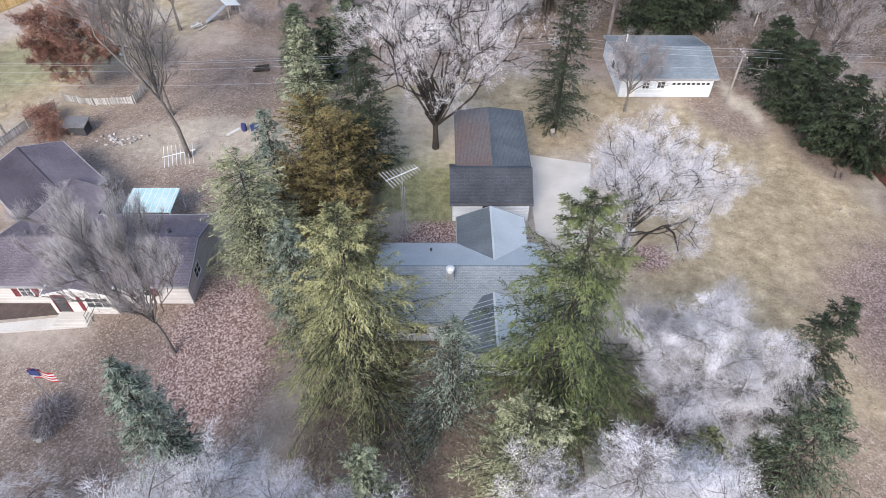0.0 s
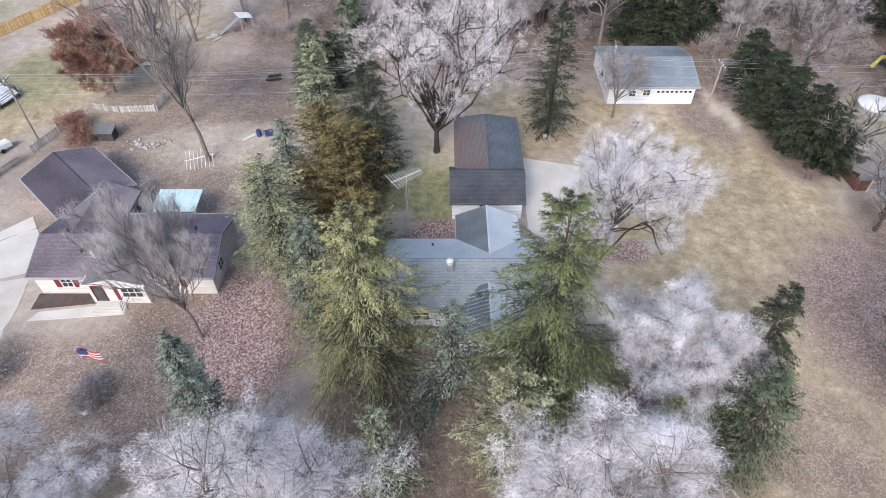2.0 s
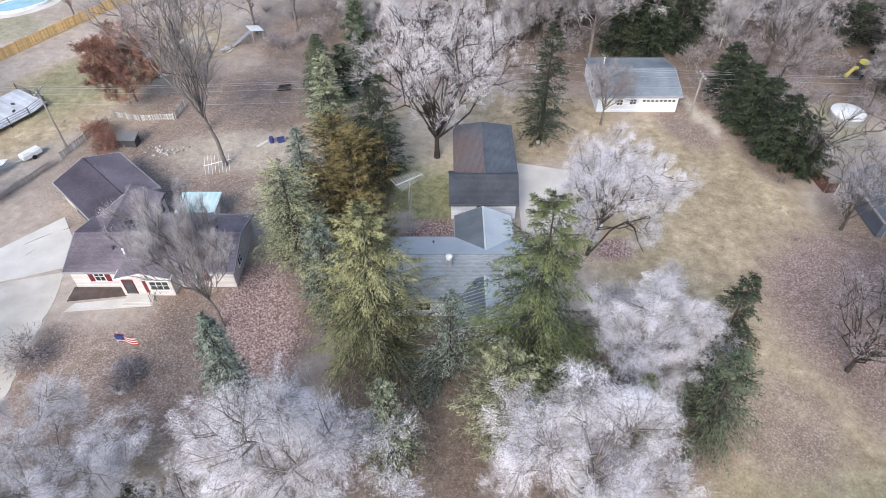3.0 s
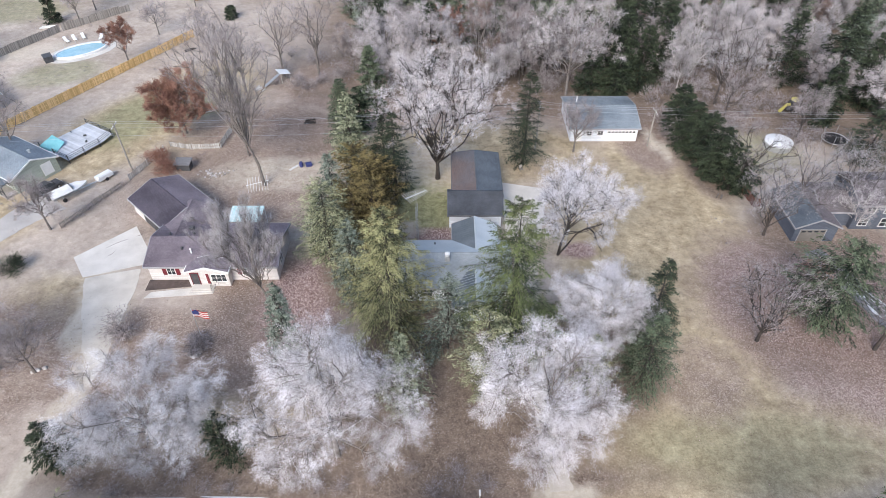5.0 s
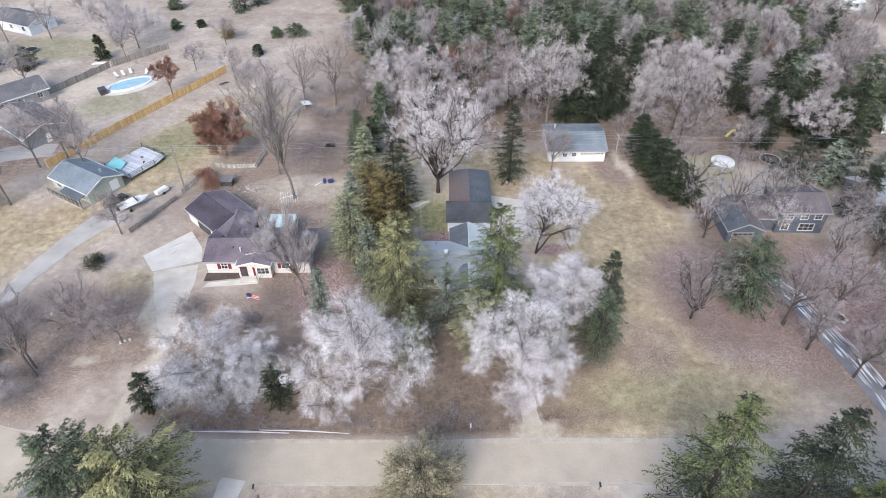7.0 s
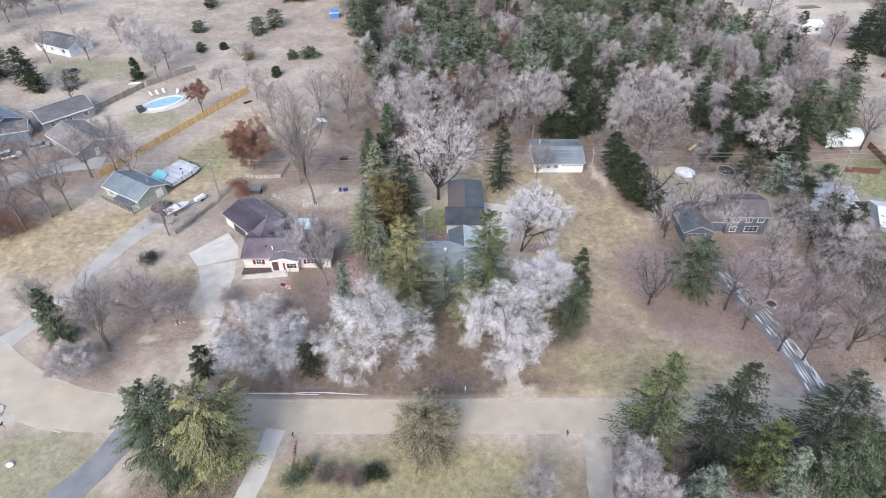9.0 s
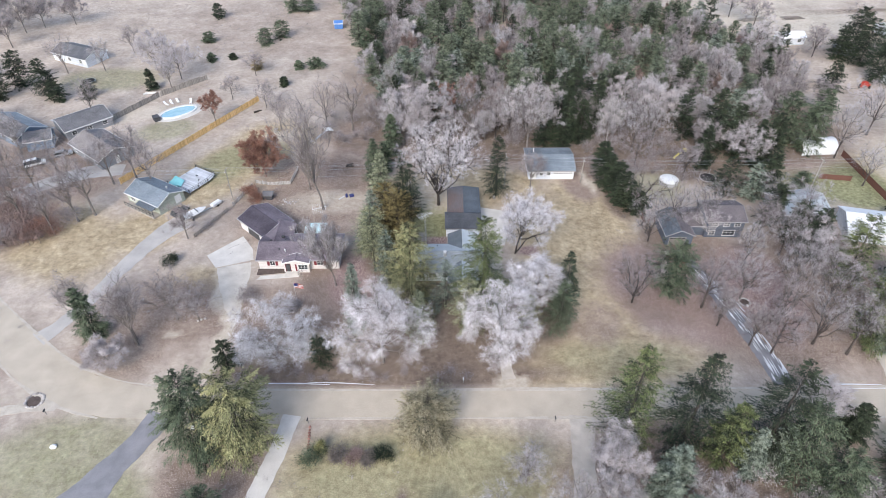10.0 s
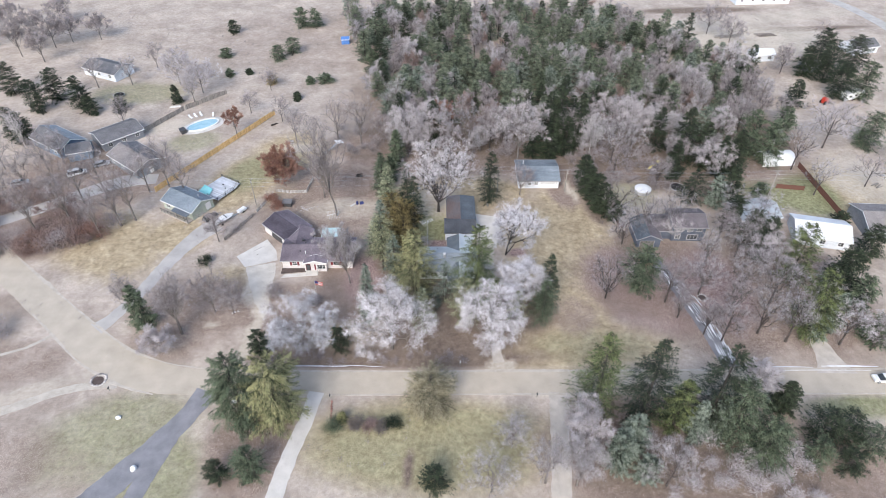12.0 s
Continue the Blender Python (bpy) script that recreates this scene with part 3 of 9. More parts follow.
# ---------------------------------------------------------------- trees
def tubes(paths, radii, sides):
    """Many tapered tubes at once: paths (n, k, 3), radii (n, k)."""
    n, k, _ = paths.shape
    d = unit(np.gradient(paths, axis=1))
    a = unit(np.cross(d, np.array([0.31, 0.87, 0.39])))
    b = np.cross(d, a)
    ang = 2 * math.pi * np.arange(sides) / sides
    ring = a[:, :, None] * np.cos(ang)[:, None] + b[:, :, None] * np.sin(ang)[:, None]
    v = (paths[:, :, None] + ring * radii[:, :, None, None]).reshape(-1, 3)
    i = np.arange(n * k * sides).reshape(n, k, sides)
    p, q = i[:, :-1], i[:, 1:]
    p2, q2 = np.roll(p, -1, axis=2), np.roll(q, -1, axis=2)
    t = np.concatenate([np.stack([p, p2, q2], -1).reshape(-1, 3), np.stack([p, q2, q], -1).reshape(-1, 3)])
    return v, t


def join(*pieces):
    vs, ts, o = [], [], 0
    for v, t in pieces:
        vs.append(v)
        ts.append(t + o)
        o += len(v)
    return np.concatenate(vs), np.concatenate(ts)


def sprout(paths, count, length, spread, up, rng, first=0.3, wob=0.16, points=4):
    """Side branches along each of the paths (n, k, 3): new paths and their lengths."""
    n, k, _ = paths.shape
    s = np.clip(first + (1 - first) * (np.arange(count) + rng.random((n, count))) / count, 0, 0.999) * (k - 1)
    i = np.minimum(s.astype(int), k - 2)
    w = (s - i)[..., None]
    rows = np.arange(n)[:, None]
    a, b = paths[rows, i], paths[rows, i + 1]
    start, along = a * (1 - w) + b * w, unit(b - a)
    side = unit(np.cross(along, rng.normal(size=along.shape)))
    ang = np.radians(spread) * rng.uniform(0.6, 1.25, along.shape[:2])[..., None]
    d = unit(along * np.cos(ang) + side * np.sin(ang) + np.array([0, 0, up]))
    reach = length * rng.uniform(0.6, 1.25, (n, count)) * (1.15 - 0.55 * s / (k - 1))
    t = np.linspace(0, 1, points)
    curl = unit(rng.normal(size=d.shape) + np.array([0, 0, up * 2]))
    out = start[:, :, None] + d[:, :, None] * (reach[..., None] * t)[..., None] + curl[:, :, None] * (reach[..., None] * wob * t ** 2)[..., None]
    return out.reshape(n * count, points, 3)


def hang(name, v, t, mat, tree, tone=None):
    ob = new(name, fast_mesh(name, v, t, mat, tone))
    ob.parent = tree
    return tagged(ob, kind="stuff" if name in ("bough", "crown", "foliage") else "")


def broadleaf(name, x, y, h, rx, ry, label, twig, bark, seed, limbs=12, second=7, third=7, twigs=40, long=0.6, width=0.03, fuzz=0.35, up=0.25, spread=46,
              lean=(0, 0), trunk=None, fork=0.16, low=0.12, category="tree", group="", droop=0.0, vase=False, lump=0.2, outer=0.2, peak=0.0, tips=1.0, sweep=(), coarse=False, clump=0.3):
    """A leafless or frosted tree: trunk and leader, main limbs out to an uneven crown, two more orders of branches and fine twigs."""
    rng = np.random.default_rng(seed)
    tree = thing(name, (x, y, -0.02), label, category, group)
    r0 = trunk or 0.010 * h + 0.05
    zc, rz = h * (1 + low) / 2, h * (1 - low) / 2
    mean = (rx + ry + rz) / 3
    # limb ends spread evenly round the crown
    q = (np.arange(limbs) + 0.5) / limbs
    cz = (1 - (1.85 if low < 0.07 else 1.55) * q) if not vase else (1 - 0.95 * q)
    az = 2.399963 * np.arange(limbs) + seed + rng.normal(size=limbs) * 0.25
    ring = np.sqrt(np.clip(1 - cz ** 2, 0, 1))
    bulge = 1 + lump * rng.normal(size=limbs)
    reach = 0.66 * np.clip(bulge, 0.55, 1.3)
    ends = np.stack([np.cos(az) * ring * rx, np.sin(az) * ring * ry, cz * rz], 1) * reach[:, None] + [lean[0], lean[1], zc]
    ends[:, :2] = (ends[:, :2] - lean) * (1 - peak * cz)[:, None] + lean
    ends[:, 2] = np.maximum(ends[:, 2], h * (0.07 if low < 0.07 else 0.12))
    base = np.array([lean[0] * fork * 0.5, lean[1] * fork * 0.5, h * fork])
    early = vase and fork < 0.12
    crest = np.array([lean[0] * 0.5, lean[1] * 0.5, h * 0.3]) if early else np.array([lean[0], lean[1], h * (0.45 if vase else 0.72)])
    where = np.clip((ends[:, 2] * (0.2 if early else 0.36 if vase else 0.5) - base[2]) / (crest[2] - base[2]), 0.0, 0.9)[:, None]
    start = base * (1 - where) + crest * where
    t = np.linspace(0, 1, 6)[None, :, None]
    mid = (start + ends) / 2 + np.array([0, 0, 0.12]) * np.linalg.norm(ends - start, axis=1, keepdims=True) + rng.normal(size=(limbs, 3)) * mean * 0.07
    mains = (1 - t) ** 2 * start[:, None] + 2 * t * (1 - t) * mid[:, None] + t * t * ends[:, None]
    # crooked, not bowed evenly
    mains[:, 1:-1] += rng.normal(size=(limbs, 4, 3)) * np.linalg.norm(ends - start, axis=1)[:, None, None] * 0.045
    two = sprout(mains, second, mean * (0.42 - 0.4 * (clump - 0.3)), spread, up, rng, clump)
    three = sprout(two, third, mean * 0.2, spread, up - droop, rng, outer, 0.16, 3)
    for q in (two, three):
        # nothing grows far past the crown
        c = (q - [lean[0], lean[1], zc]) / [rx, ry, rz]
        far = np.linalg.norm(c, axis=-1, keepdims=True)
        q[:] = np.where(far > 0.97, (c / np.maximum(far, 1e-6) * (0.97 + 0.25 * np.tanh((far - 0.97) * 2))) * [rx, ry, rz] + [lean[0], lean[1], zc], q)
        q[..., 2] = np.maximum(q[..., 2], 0.35)
    wood = Geo().tube([(0, 0, -0.3), (0, 0, 0.0), tuple(base * [0.5, 0.5, 0.5]), tuple(base), tuple(base * 0.4 + crest * 0.6), tuple(crest)], [r0 * 1.6, r0 * 1.25, r0, r0 * 0.9, r0 * 0.5, r0 * 0.2], 8)
    part("trunk", wood, bark, None, smooth=True).parent = tree
    taper = np.linspace(1, 0.25, 6)
    far = math.hypot(x, y - 30) > 75
    if not far:
        for q in range(limbs):
            hang("limb", *tubes(mains[q:q + 1], (r0 * 0.45 * taper)[None], 5), bark, tree)
    frame_wood = [tubes(mains, np.tile(r0 * 0.4 * taper, (limbs, 1)), 4)] if far else []
    for bend in sweep:
        k = len(bend)
        hang("limb", *tubes(np.array([bend], float), (r0 * 0.75 * np.linspace(1, 0.3, k))[None], 6), bark, tree)
    hang("bough", *join(*frame_wood, tubes(two, np.tile(r0 * 0.24 * np.linspace(1, 0.3, 4), (len(two), 1)), 3),
                        blades(three[:, 0], unit(three[:, 2] - three[:, 0]), np.linalg.norm(three[:, 2] - three[:, 0], axis=1), np.full(len(three), r0 * 0.2 + 0.02), rng) if coarse
                        else tubes(three, np.tile(r0 * 0.08 * np.linspace(1, 0.3, 3) + 0.005, (len(three), 1)), 3)), bark, tree)
    # shoots along the small branches, twigs along the shoots
    shoots = 4 if not coarse else 3
    four = sprout(three, shoots, mean * 0.085 + 0.25, spread * 0.85, up * 0.8 - droop, rng, 0.25, 0.2, 3)
    per = max(2, round(twigs / shoots))
    n = len(four) * per
    who = np.repeat(np.arange(len(four)), per)
    q = rng.random(n) ** tips * 1.999
    i = q.astype(int)
    w = (q - i)[:, None]
    p = four[who, i] * (1 - w) + four[who, i + 1] * w + rng.normal(size=(n, 3)) * fuzz * 0.3
    along = unit(four[who, i + 1] - four[who, i])
    d = unit(along * 0.9 + rng.normal(size=(n, 3)) * 0.5 + [0, 0, up * 0.6 - droop * 1.5])
    slim = 1.0 if coarse else 0.72
    v, f = blades(p, d, rng.uniform(0.45, 1.2, n) * long * 1.1, rng.uniform(0.6, 1.3, n) * width * slim, rng)
    stem = four[:, 2] - four[:, 0]
    v2, f2 = blades(four[:, 0], unit(stem), np.linalg.norm(stem, axis=1), np.full(len(four), width * 1.15), rng)
    v, f = join((v, f), (v2, f2))
    v[:, 2] = np.maximum(v[:, 2], 0.04)
    # whole branches are a little paler or darker than their neighbours
    branch = np.repeat(np.repeat(rng.normal(size=limbs) * 0.09, second) + rng.normal(size=len(two)) * 0.1, third)
    own = np.repeat(branch + rng.normal(size=len(three)) * 0.08, shoots)
    tone = np.concatenate([own[who] + 0.5 + rng.normal(size=n) * 0.08, own + 0.45])
    hang("crown", v, f, twig, tree, tone)
    return tree


def conifer(name, x, y, h, r, label, needle, seed, bark=None, whorls=None, droop=0.28, sprigs=9, fill=11, width=0.085, tuft=0.3, bare=0.05, power=0.62, jag=0.4,
            per=7, lift=0.25, category="tree", group="", round_top=0.0, bush=1.0):
    """A spruce, fir, pine or cedar: straight trunk, tiers of uneven boughs, side sprigs feathered with needles."""
    rng = np.random.default_rng(seed)
    tree = thing(name, (x, y, -0.02), label, category, group)
    r0 = 0.011 * h + 0.06
    wood = Geo().tube([(0, 0, -0.3), (0, 0, 0.3), (0.05, 0, h * 0.5), (0, 0, h * 0.97)], [r0 * 1.3, r0, r0 * 0.6, 0.025], 7)
    part("trunk", wood, bark or BARK_DARK, None, smooth=True).parent = tree
    whorls = whorls or max(7, int(h * 1.35))
    s = np.repeat(bare + (1 - bare) * (np.arange(whorls) + 0.5) / whorls, per)
    m = len(s)
    s = np.clip(s + rng.normal(size=m) * 0.35 / whorls, bare, 0.985)
    a = rng.random(m) * 2 * math.pi
    cone = (1 - s) ** power * (1 - round_top) + round_top * np.sqrt(np.clip(1 - ((s - 0.35) / 0.66) ** 2, 0.02, 1))
    cone *= np.minimum(1.0, 0.55 + 2.4 * (s - bare))
    lobes = 1 + 0.16 * np.sin(2 * a + seed) + 0.12 * np.sin(3 * a + 2.1 * seed + 7 * s)
    reach = np.maximum(r * cone * lobes * rng.uniform(1 - jag, 1 + jag * 0.35, m), 0.25)
    out = np.stack([np.cos(a), np.sin(a), np.zeros(m)], 1)
    t = np.linspace(0, 1, 5)
    dr, li = droop * (1.15 - s), lift * s
    spine = out[:, None] * (reach[:, None] * t)[..., None]
    spine[..., 2] += (h * s)[:, None] + reach[:, None] * (li[:, None] * t - dr[:, None] * t ** 2 + 0.55 * dr[:, None] * t ** 4)
    if sprigs > 7:
        hang("bough", *tubes(spine[:, ::2], (r0 * 0.13 * np.linspace(1, 0.25, 3))[None] * (0.4 + reach / r)[:, None], 3), bark or BARK_DARK, tree)
    # sprigs: flat drooping fingers to both sides of each bough, shorter towards its tip
    k = sprigs
    u = (0.12 + 0.88 * (np.arange(k) + rng.random((m, k))) / k) * 3.999
    i = u.astype(int)
    w = (u - i)[..., None]
    rows = np.arange(m)[:, None]
    base = spine[rows, i] * (1 - w) + spine[rows, i + 1] * w
    flip = np.where((np.arange(k) % 2)[None] < 1, -1.0, 1.0)[..., None] * np.ones((m, 1, 1))
    side = np.stack([-np.sin(a), np.cos(a), np.zeros(m)], 1)[:, None]
    d = unit(out[:, None] * rng.uniform(0.6, 1.0, (m, k, 1)) + side * flip * rng.uniform(0.4, 0.85, (m, k, 1)) * (1.1 - u / 5)[..., None] + np.array([0, 0, 1.0]) * rng.normal(-0.2 * max(droop, 0) / 0.3, 0.16, (m, k, 1)))
    length = (reach[:, None] * 0.4 * (1.12 - u / 4.4) + 0.14)[..., None] * rng.uniform(0.65, 1.2, (m, k, 1)) * bush
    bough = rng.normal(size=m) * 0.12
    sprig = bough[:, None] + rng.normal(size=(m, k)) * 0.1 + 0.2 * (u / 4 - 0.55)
    # short fingers along both sides of each sprig, and loose needles along each finger
    n = max(2, round(fill * 0.2))
    q = (np.arange(n) + rng.random((m, k, n))) / n
    start = (base[:, :, None] + d[:, :, None] * (length * q)[..., None] - np.array([0, 0, 0.22]) * (length * q * q)[..., None]).reshape(-1, 3)
    along = np.repeat(d.reshape(-1, 3), n, axis=0)
    across = unit(np.cross(along, [0, 0, 1.0])) * np.where(rng.random(len(along)) < 0.5, -1.0, 1.0)[:, None]
    fd = unit(along * 0.8 + across * rng.uniform(0.1, 0.9, (len(along), 1)) + rng.normal(size=along.shape) * 0.2 - np.array([0, 0, 0.22 * max(droop, 0) / 0.3]))
    fl = np.clip(0.3 * np.repeat(length.ravel(), n), 0.22, 0.62) * rng.uniform(0.6, 1.3, len(along)) * (tuft / 0.25) ** 0.6
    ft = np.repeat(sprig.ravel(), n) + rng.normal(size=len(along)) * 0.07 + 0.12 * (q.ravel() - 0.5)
    keep = rng.random(len(start)) < np.repeat(0.35 + 1.0 * reach / r, k * n)
    start, fd, fl, ft = start[keep], fd[keep], fl[keep], ft[keep]
    flat = unit(np.cross(fd, np.array([0, 0, 1.0]) + rng.normal(size=fd.shape) * 0.5)) * (width * 0.62 * rng.uniform(0.7, 1.3, len(fd)))[:, None]
    mid = start + fd * (fl * 0.45)[:, None]
    core = np.stack([start, mid + flat, mid - flat, start + fd * fl[:, None], mid - flat, mid + flat], 1).reshape(-1, 3)
    per = 3 if fill > 20 else 2
    j = np.repeat(np.arange(len(start)), per)
    p = start[j] + fd[j] * (fl[j] * rng.random(len(j)))[:, None] + rng.normal(size=(len(j), 3)) * 0.03
    dd = unit(fd[j] + rng.normal(size=(len(j), 3)) * [0.5, 0.5, 0.4])
    v, f = blades(p, dd, tuft * rng.uniform(0.5, 1.1, len(p)), width * 0.75 * rng.uniform(0.6, 1.4, len(p)), rng)
    v, f = join((v, f), (core, np.arange(len(core)).reshape(-1, 3)))
    v[:, 2] = np.maximum(v[:, 2], 0.04)
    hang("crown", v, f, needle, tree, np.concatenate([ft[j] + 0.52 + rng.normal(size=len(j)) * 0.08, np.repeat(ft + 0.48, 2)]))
    return tree


def shrub(name, x, y, r, h, label, leaf, seed, n=1500, category="shrub", long=0.45, width=0.06, group=""):
    """A low bush: short stems and a dome of leaves or twigs."""
    rng = np.random.default_rng(seed)
    tree = thing(name, (x, y, -0.02), label, category, group)
    stem = []
    for q in range(9):
        a = rng.uniform(0, 6.28)
        stem.append([(0.1 * math.cos(a), 0.1 * math.sin(a), -0.1), (r * 0.3 * math.cos(a), r * 0.3 * math.sin(a), h * 0.4), (r * 0.6 * math.cos(a), r * 0.6 * math.sin(a), h * 0.75)])
    hang("stem", *tubes(np.array(stem), np.tile([0.04, 0.03, 0.012], (9, 1)), 4), BARK, tree)
    lobes = unit(rng.normal(size=(9, 3)) + [0, 0, 0.5]) * [r * 0.55, r * 0.55, h * 0.4] + [0, 0, h * 0.48]
    o = rng.normal(size=(n, 3)) * [r * 0.24, r * 0.24, h * 0.19]
    lobe = rng.integers(0, 9, n)
    p = lobes[lobe] + o
    p[:, 2] = np.clip(p[:, 2], 0.04, h)
    d = unit(o / max(r, 0.1) + (p - [0, 0, h * 0.3]) / max(r, 0.1) * 0.5 + rng.normal(size=(n, 3)) * 0.4)
    v, t = blades(p, d, long * rng.uniform(0.5, 1.2, n), width * rng.uniform(0.6, 1.4, n), rng)
    v[:, 2] = np.maximum(v[:, 2], 0.03)
    hang("foliage", v, t, leaf, tree, 0.5 + (rng.normal(size=9) * 0.12)[lobe] + rng.normal(size=n) * 0.15)
    return tree


def again(tree, x, y, size=1.0, turn=0.0, tall=1.0, label=""):
    """Another tree of the same habit, at its own size and turn."""
    ob = copy_thing(tree, pose(x, y, -0.02, 0, 0, turn) @ Matrix.Diagonal((size, size, size * tall, 1)))
    return tagged(ob, label)

# ---------------------------------------------------------------- roads and drives
ROAD = road_material()
ribbon("road", [(260, 0.6), (140, 0.3), (90, 0.1), (40, 0.2), (0, 0.2), (-30, 0.35), (-48, 0.6), (-57, 1.4), (-66, 4.2), (-77.4, 11.3), (-87, 18.9), (-95, 25.3), (-105, 33.4), (-122, 47.2), (-150, 71.0), (-190, 105.0)],
       [6.0, 6.0, 5.8, 5.7, 5.6, 5.7, 6.2, 7.3, 7.8, 7.8, 7.5, 7.3, 7.1, 7.0, 7.0, 7.0], ROAD, "pale worn residential road with sandy edges", 0.02, category="road")
for path, widths in (([(110, -3.0), (84, -2.95), (60, -2.85), (38, -2.8), (20, -2.75), (4, -2.7), (-12, -2.7), (-23, -2.65)], [0.5, 0.3, 0.5, 0.2, 0.55, 0.25, 0.5, 0.3]),
                     ([(110, 3.3), (90, 3.3), (70, 3.35), (46, 3.25), (30, 3.2), (14, 3.2), (-2, 3.2), (-18, 3.25), (-34, 3.4), (-46, 3.8)], [0.7, 0.4, 0.8, 0.25, 0.5, 0.9, 0.3, 0.5, 0.35, 0.6]),
                     ([(-47, 3.9), (-57.4, 5.4), (-66.8, 9.0), (-73.3, 13.3), (-77.6, 16.3)], [0.4, 0.25, 0.7, 0.35, 0.8]),
                     ([(-78, 16.6), (-87.2, 23.8), (-95.6, 30.4), (-106, 38.8), (-119, 49.6)], [0.7, 0.3, 0.9, 0.5, 0.4]),
                     ([(-58.5, -2.4), (-64.6, -0.7), (-70, 1.7), (-77.9, 6.5), (-86.6, 13.9), (-94, 20.2)], [0.3, 0.5, 0.9, 0.3, 0.6, 0.3])):
    ribbon("road_verge", path, widths, CURB, "pale washed sand along the road edge", 0.035, category="verge")
ribbon("lane_rut", [(-66.5, -0.2), (-73.5, -0.4), (-79.2, -2.3), (-84.3, -5.0), (-100, -12.5), (-140, -30)], [1.0, 2.1, 1.9, 2.3, 2.2, 2.2], CURB, "pale sandy wheel track of a side lane", 0.012, category="lane")
ribbon("lane_rut", [(-85.6, 14.2), (-89.2, 10.8), (-92, 9.2), (-104, 4.5), (-130, -4)], [0.5, 0.9, 0.7, 0.8, 0.8], CURB, "pale sandy wheel rut of a side lane", 0.012, category="lane")
ribbon("asphalt_drive", [(-47.8, -1.6), (-49.6, -6.5), (-52.6, -12), (-57.0, -18.5), (-61.4, -25), (-70, -38), (-118, -120)], [5.0, 4.2, 4.6, 5.0, 5.6, 6.0, 6.0], ASPHALT, "weathered grey asphalt drive", 0.028, category="driveway")
ribbon("asphalt_spur", [(-50.4, -9.0), (-52.2, -14.5), (-53.6, -20), (-54.8, -26), (-57, -40), (-66, -120)], [2.0, 3.0, 3.3, 3.5, 3.6, 3.6], ASPHALT, "weathered grey asphalt spur of the drive", 0.022, category="driveway")
ribbon("concrete_drive", [(-25.6, -2.0), (-26.6, -8), (-28.4, -16), (-29.9, -25), (-31.5, -40), (-40, -110)], [3.2, 2.9, 3.0, 3.2, 3.2, 3.2], CONCRETE, "narrow pale concrete drive", 0.028, category="driveway")
ribbon("gravel_drive", [(23.6, -2.4), (22.4, -12), (21.0, -23), (19, -40), (12, -110)], [4.2, 3.6, 3.6, 3.6, 3.6], GRAVEL, "pale gravel drive beside the lawn", 0.028, category="driveway")
ribbon("long_drive", [(-77.4, 15.4), (-75.4, 18.2), (-72.9, 23.6), (-71.0, 29.0), (-69.4, 35.0), (-67.0, 42.0), (-64.0, 48.6), (-60.6, 53.0)], [4.6, 3.2, 3.0, 3.3, 3.6, 4.2, 5.4, 6.5], GREY_CONC, "worn grey drive up to the sage house", 0.026, category="driveway")
ribbon("icy_drive", [(61, 4.0), (60.2, 10), (58.6, 18), (56.8, 26), (55.0, 33), (52.6, 41)], [4.2, 3.6, 3.2, 3.0, 3.0, 3.0], ASPHALT, "dark wet drive with packed ice tracks", 0.024, category="driveway")
ice_rng = random.Random(31)
ice_along = lambda s, off: (61.0 - 0.02 * s - 0.0062 * s * s + off, 4.6 + s)
for off in (-1.4, -0.95, -0.45, 0.1, 0.6, 1.1, 1.5):
    s = ice_rng.uniform(0.0, 2.0)
    while s < 27:
        run = ice_rng.uniform(1.5, 5.5)
        o = off + ice_rng.uniform(-0.15, 0.15)
        wide = ice_rng.uniform(0.14, 0.5)
        ribbon("ice_track", [ice_along(s, o), ice_along(s + run / 2, o + ice_rng.uniform(-0.08, 0.08)), ice_along(s + run, o)], [wide * 0.2, wide, wide * 0.25], ICE, "broken streak of packed ice on the wet drive", 0.032, 0.012, "ice")
        s += run + ice_rng.uniform(0.3, 3.0)
ribbon("branch_drive", [(82.5, 2.2), (82.6, 7), (82.8, 13), (86, 22)], [8.5, 4.6, 3.6, 3.4], GRAVEL, "pale gravel drive mouth under the pines", 0.026, category="driveway")
pad("parking_pad", [(-52.0, 39.8), (-49.0, 35.8), (-41.4, 38.4), (-42.4, 42.0), (-45.6, 46.6)], CONCRETE, "pale concrete parking pad by the garage wing", 0.03)
pad("barn_pad", [(9.3, 44), (14.2, 43), (16.6, 55.6), (9.4, 57.4)], CONCRETE, "pale concrete pad beside the barn", 0.03)
ribbon("house_drive", [(11.9, 5.4), (11.6, 9), (11.2, 16), (11.4, 28), (11.8, 44)], [2.4, 2.2, 1.8, 2.2, 3.6], GRAVEL, "pale concrete drive under the willows", 0.024, category="driveway")
ribbon("ranch_drive", [(-45.2, 36.6), (-44.2, 32.8), (-43.4, 28.8), (-42.5, 25.0), (-41.4, 21.6), (-40.9, 18.4)], [7.0, 6.6, 5.2, 3.6, 2.2, 0.7], GRAVEL_PALE, "washed pale gravel drive to the ranch house", 0.014, category="driveway")
ribbon("neighbour_drive", [(-124, 52), (-112, 60), (-102.5, 67.5), (-93, 73.5), (-84, 75)], [5, 5.0, 5.5, 6.5, 5.0], GREY_CONC, "grey frosted drive to the grey house", 0.02, category="driveway")
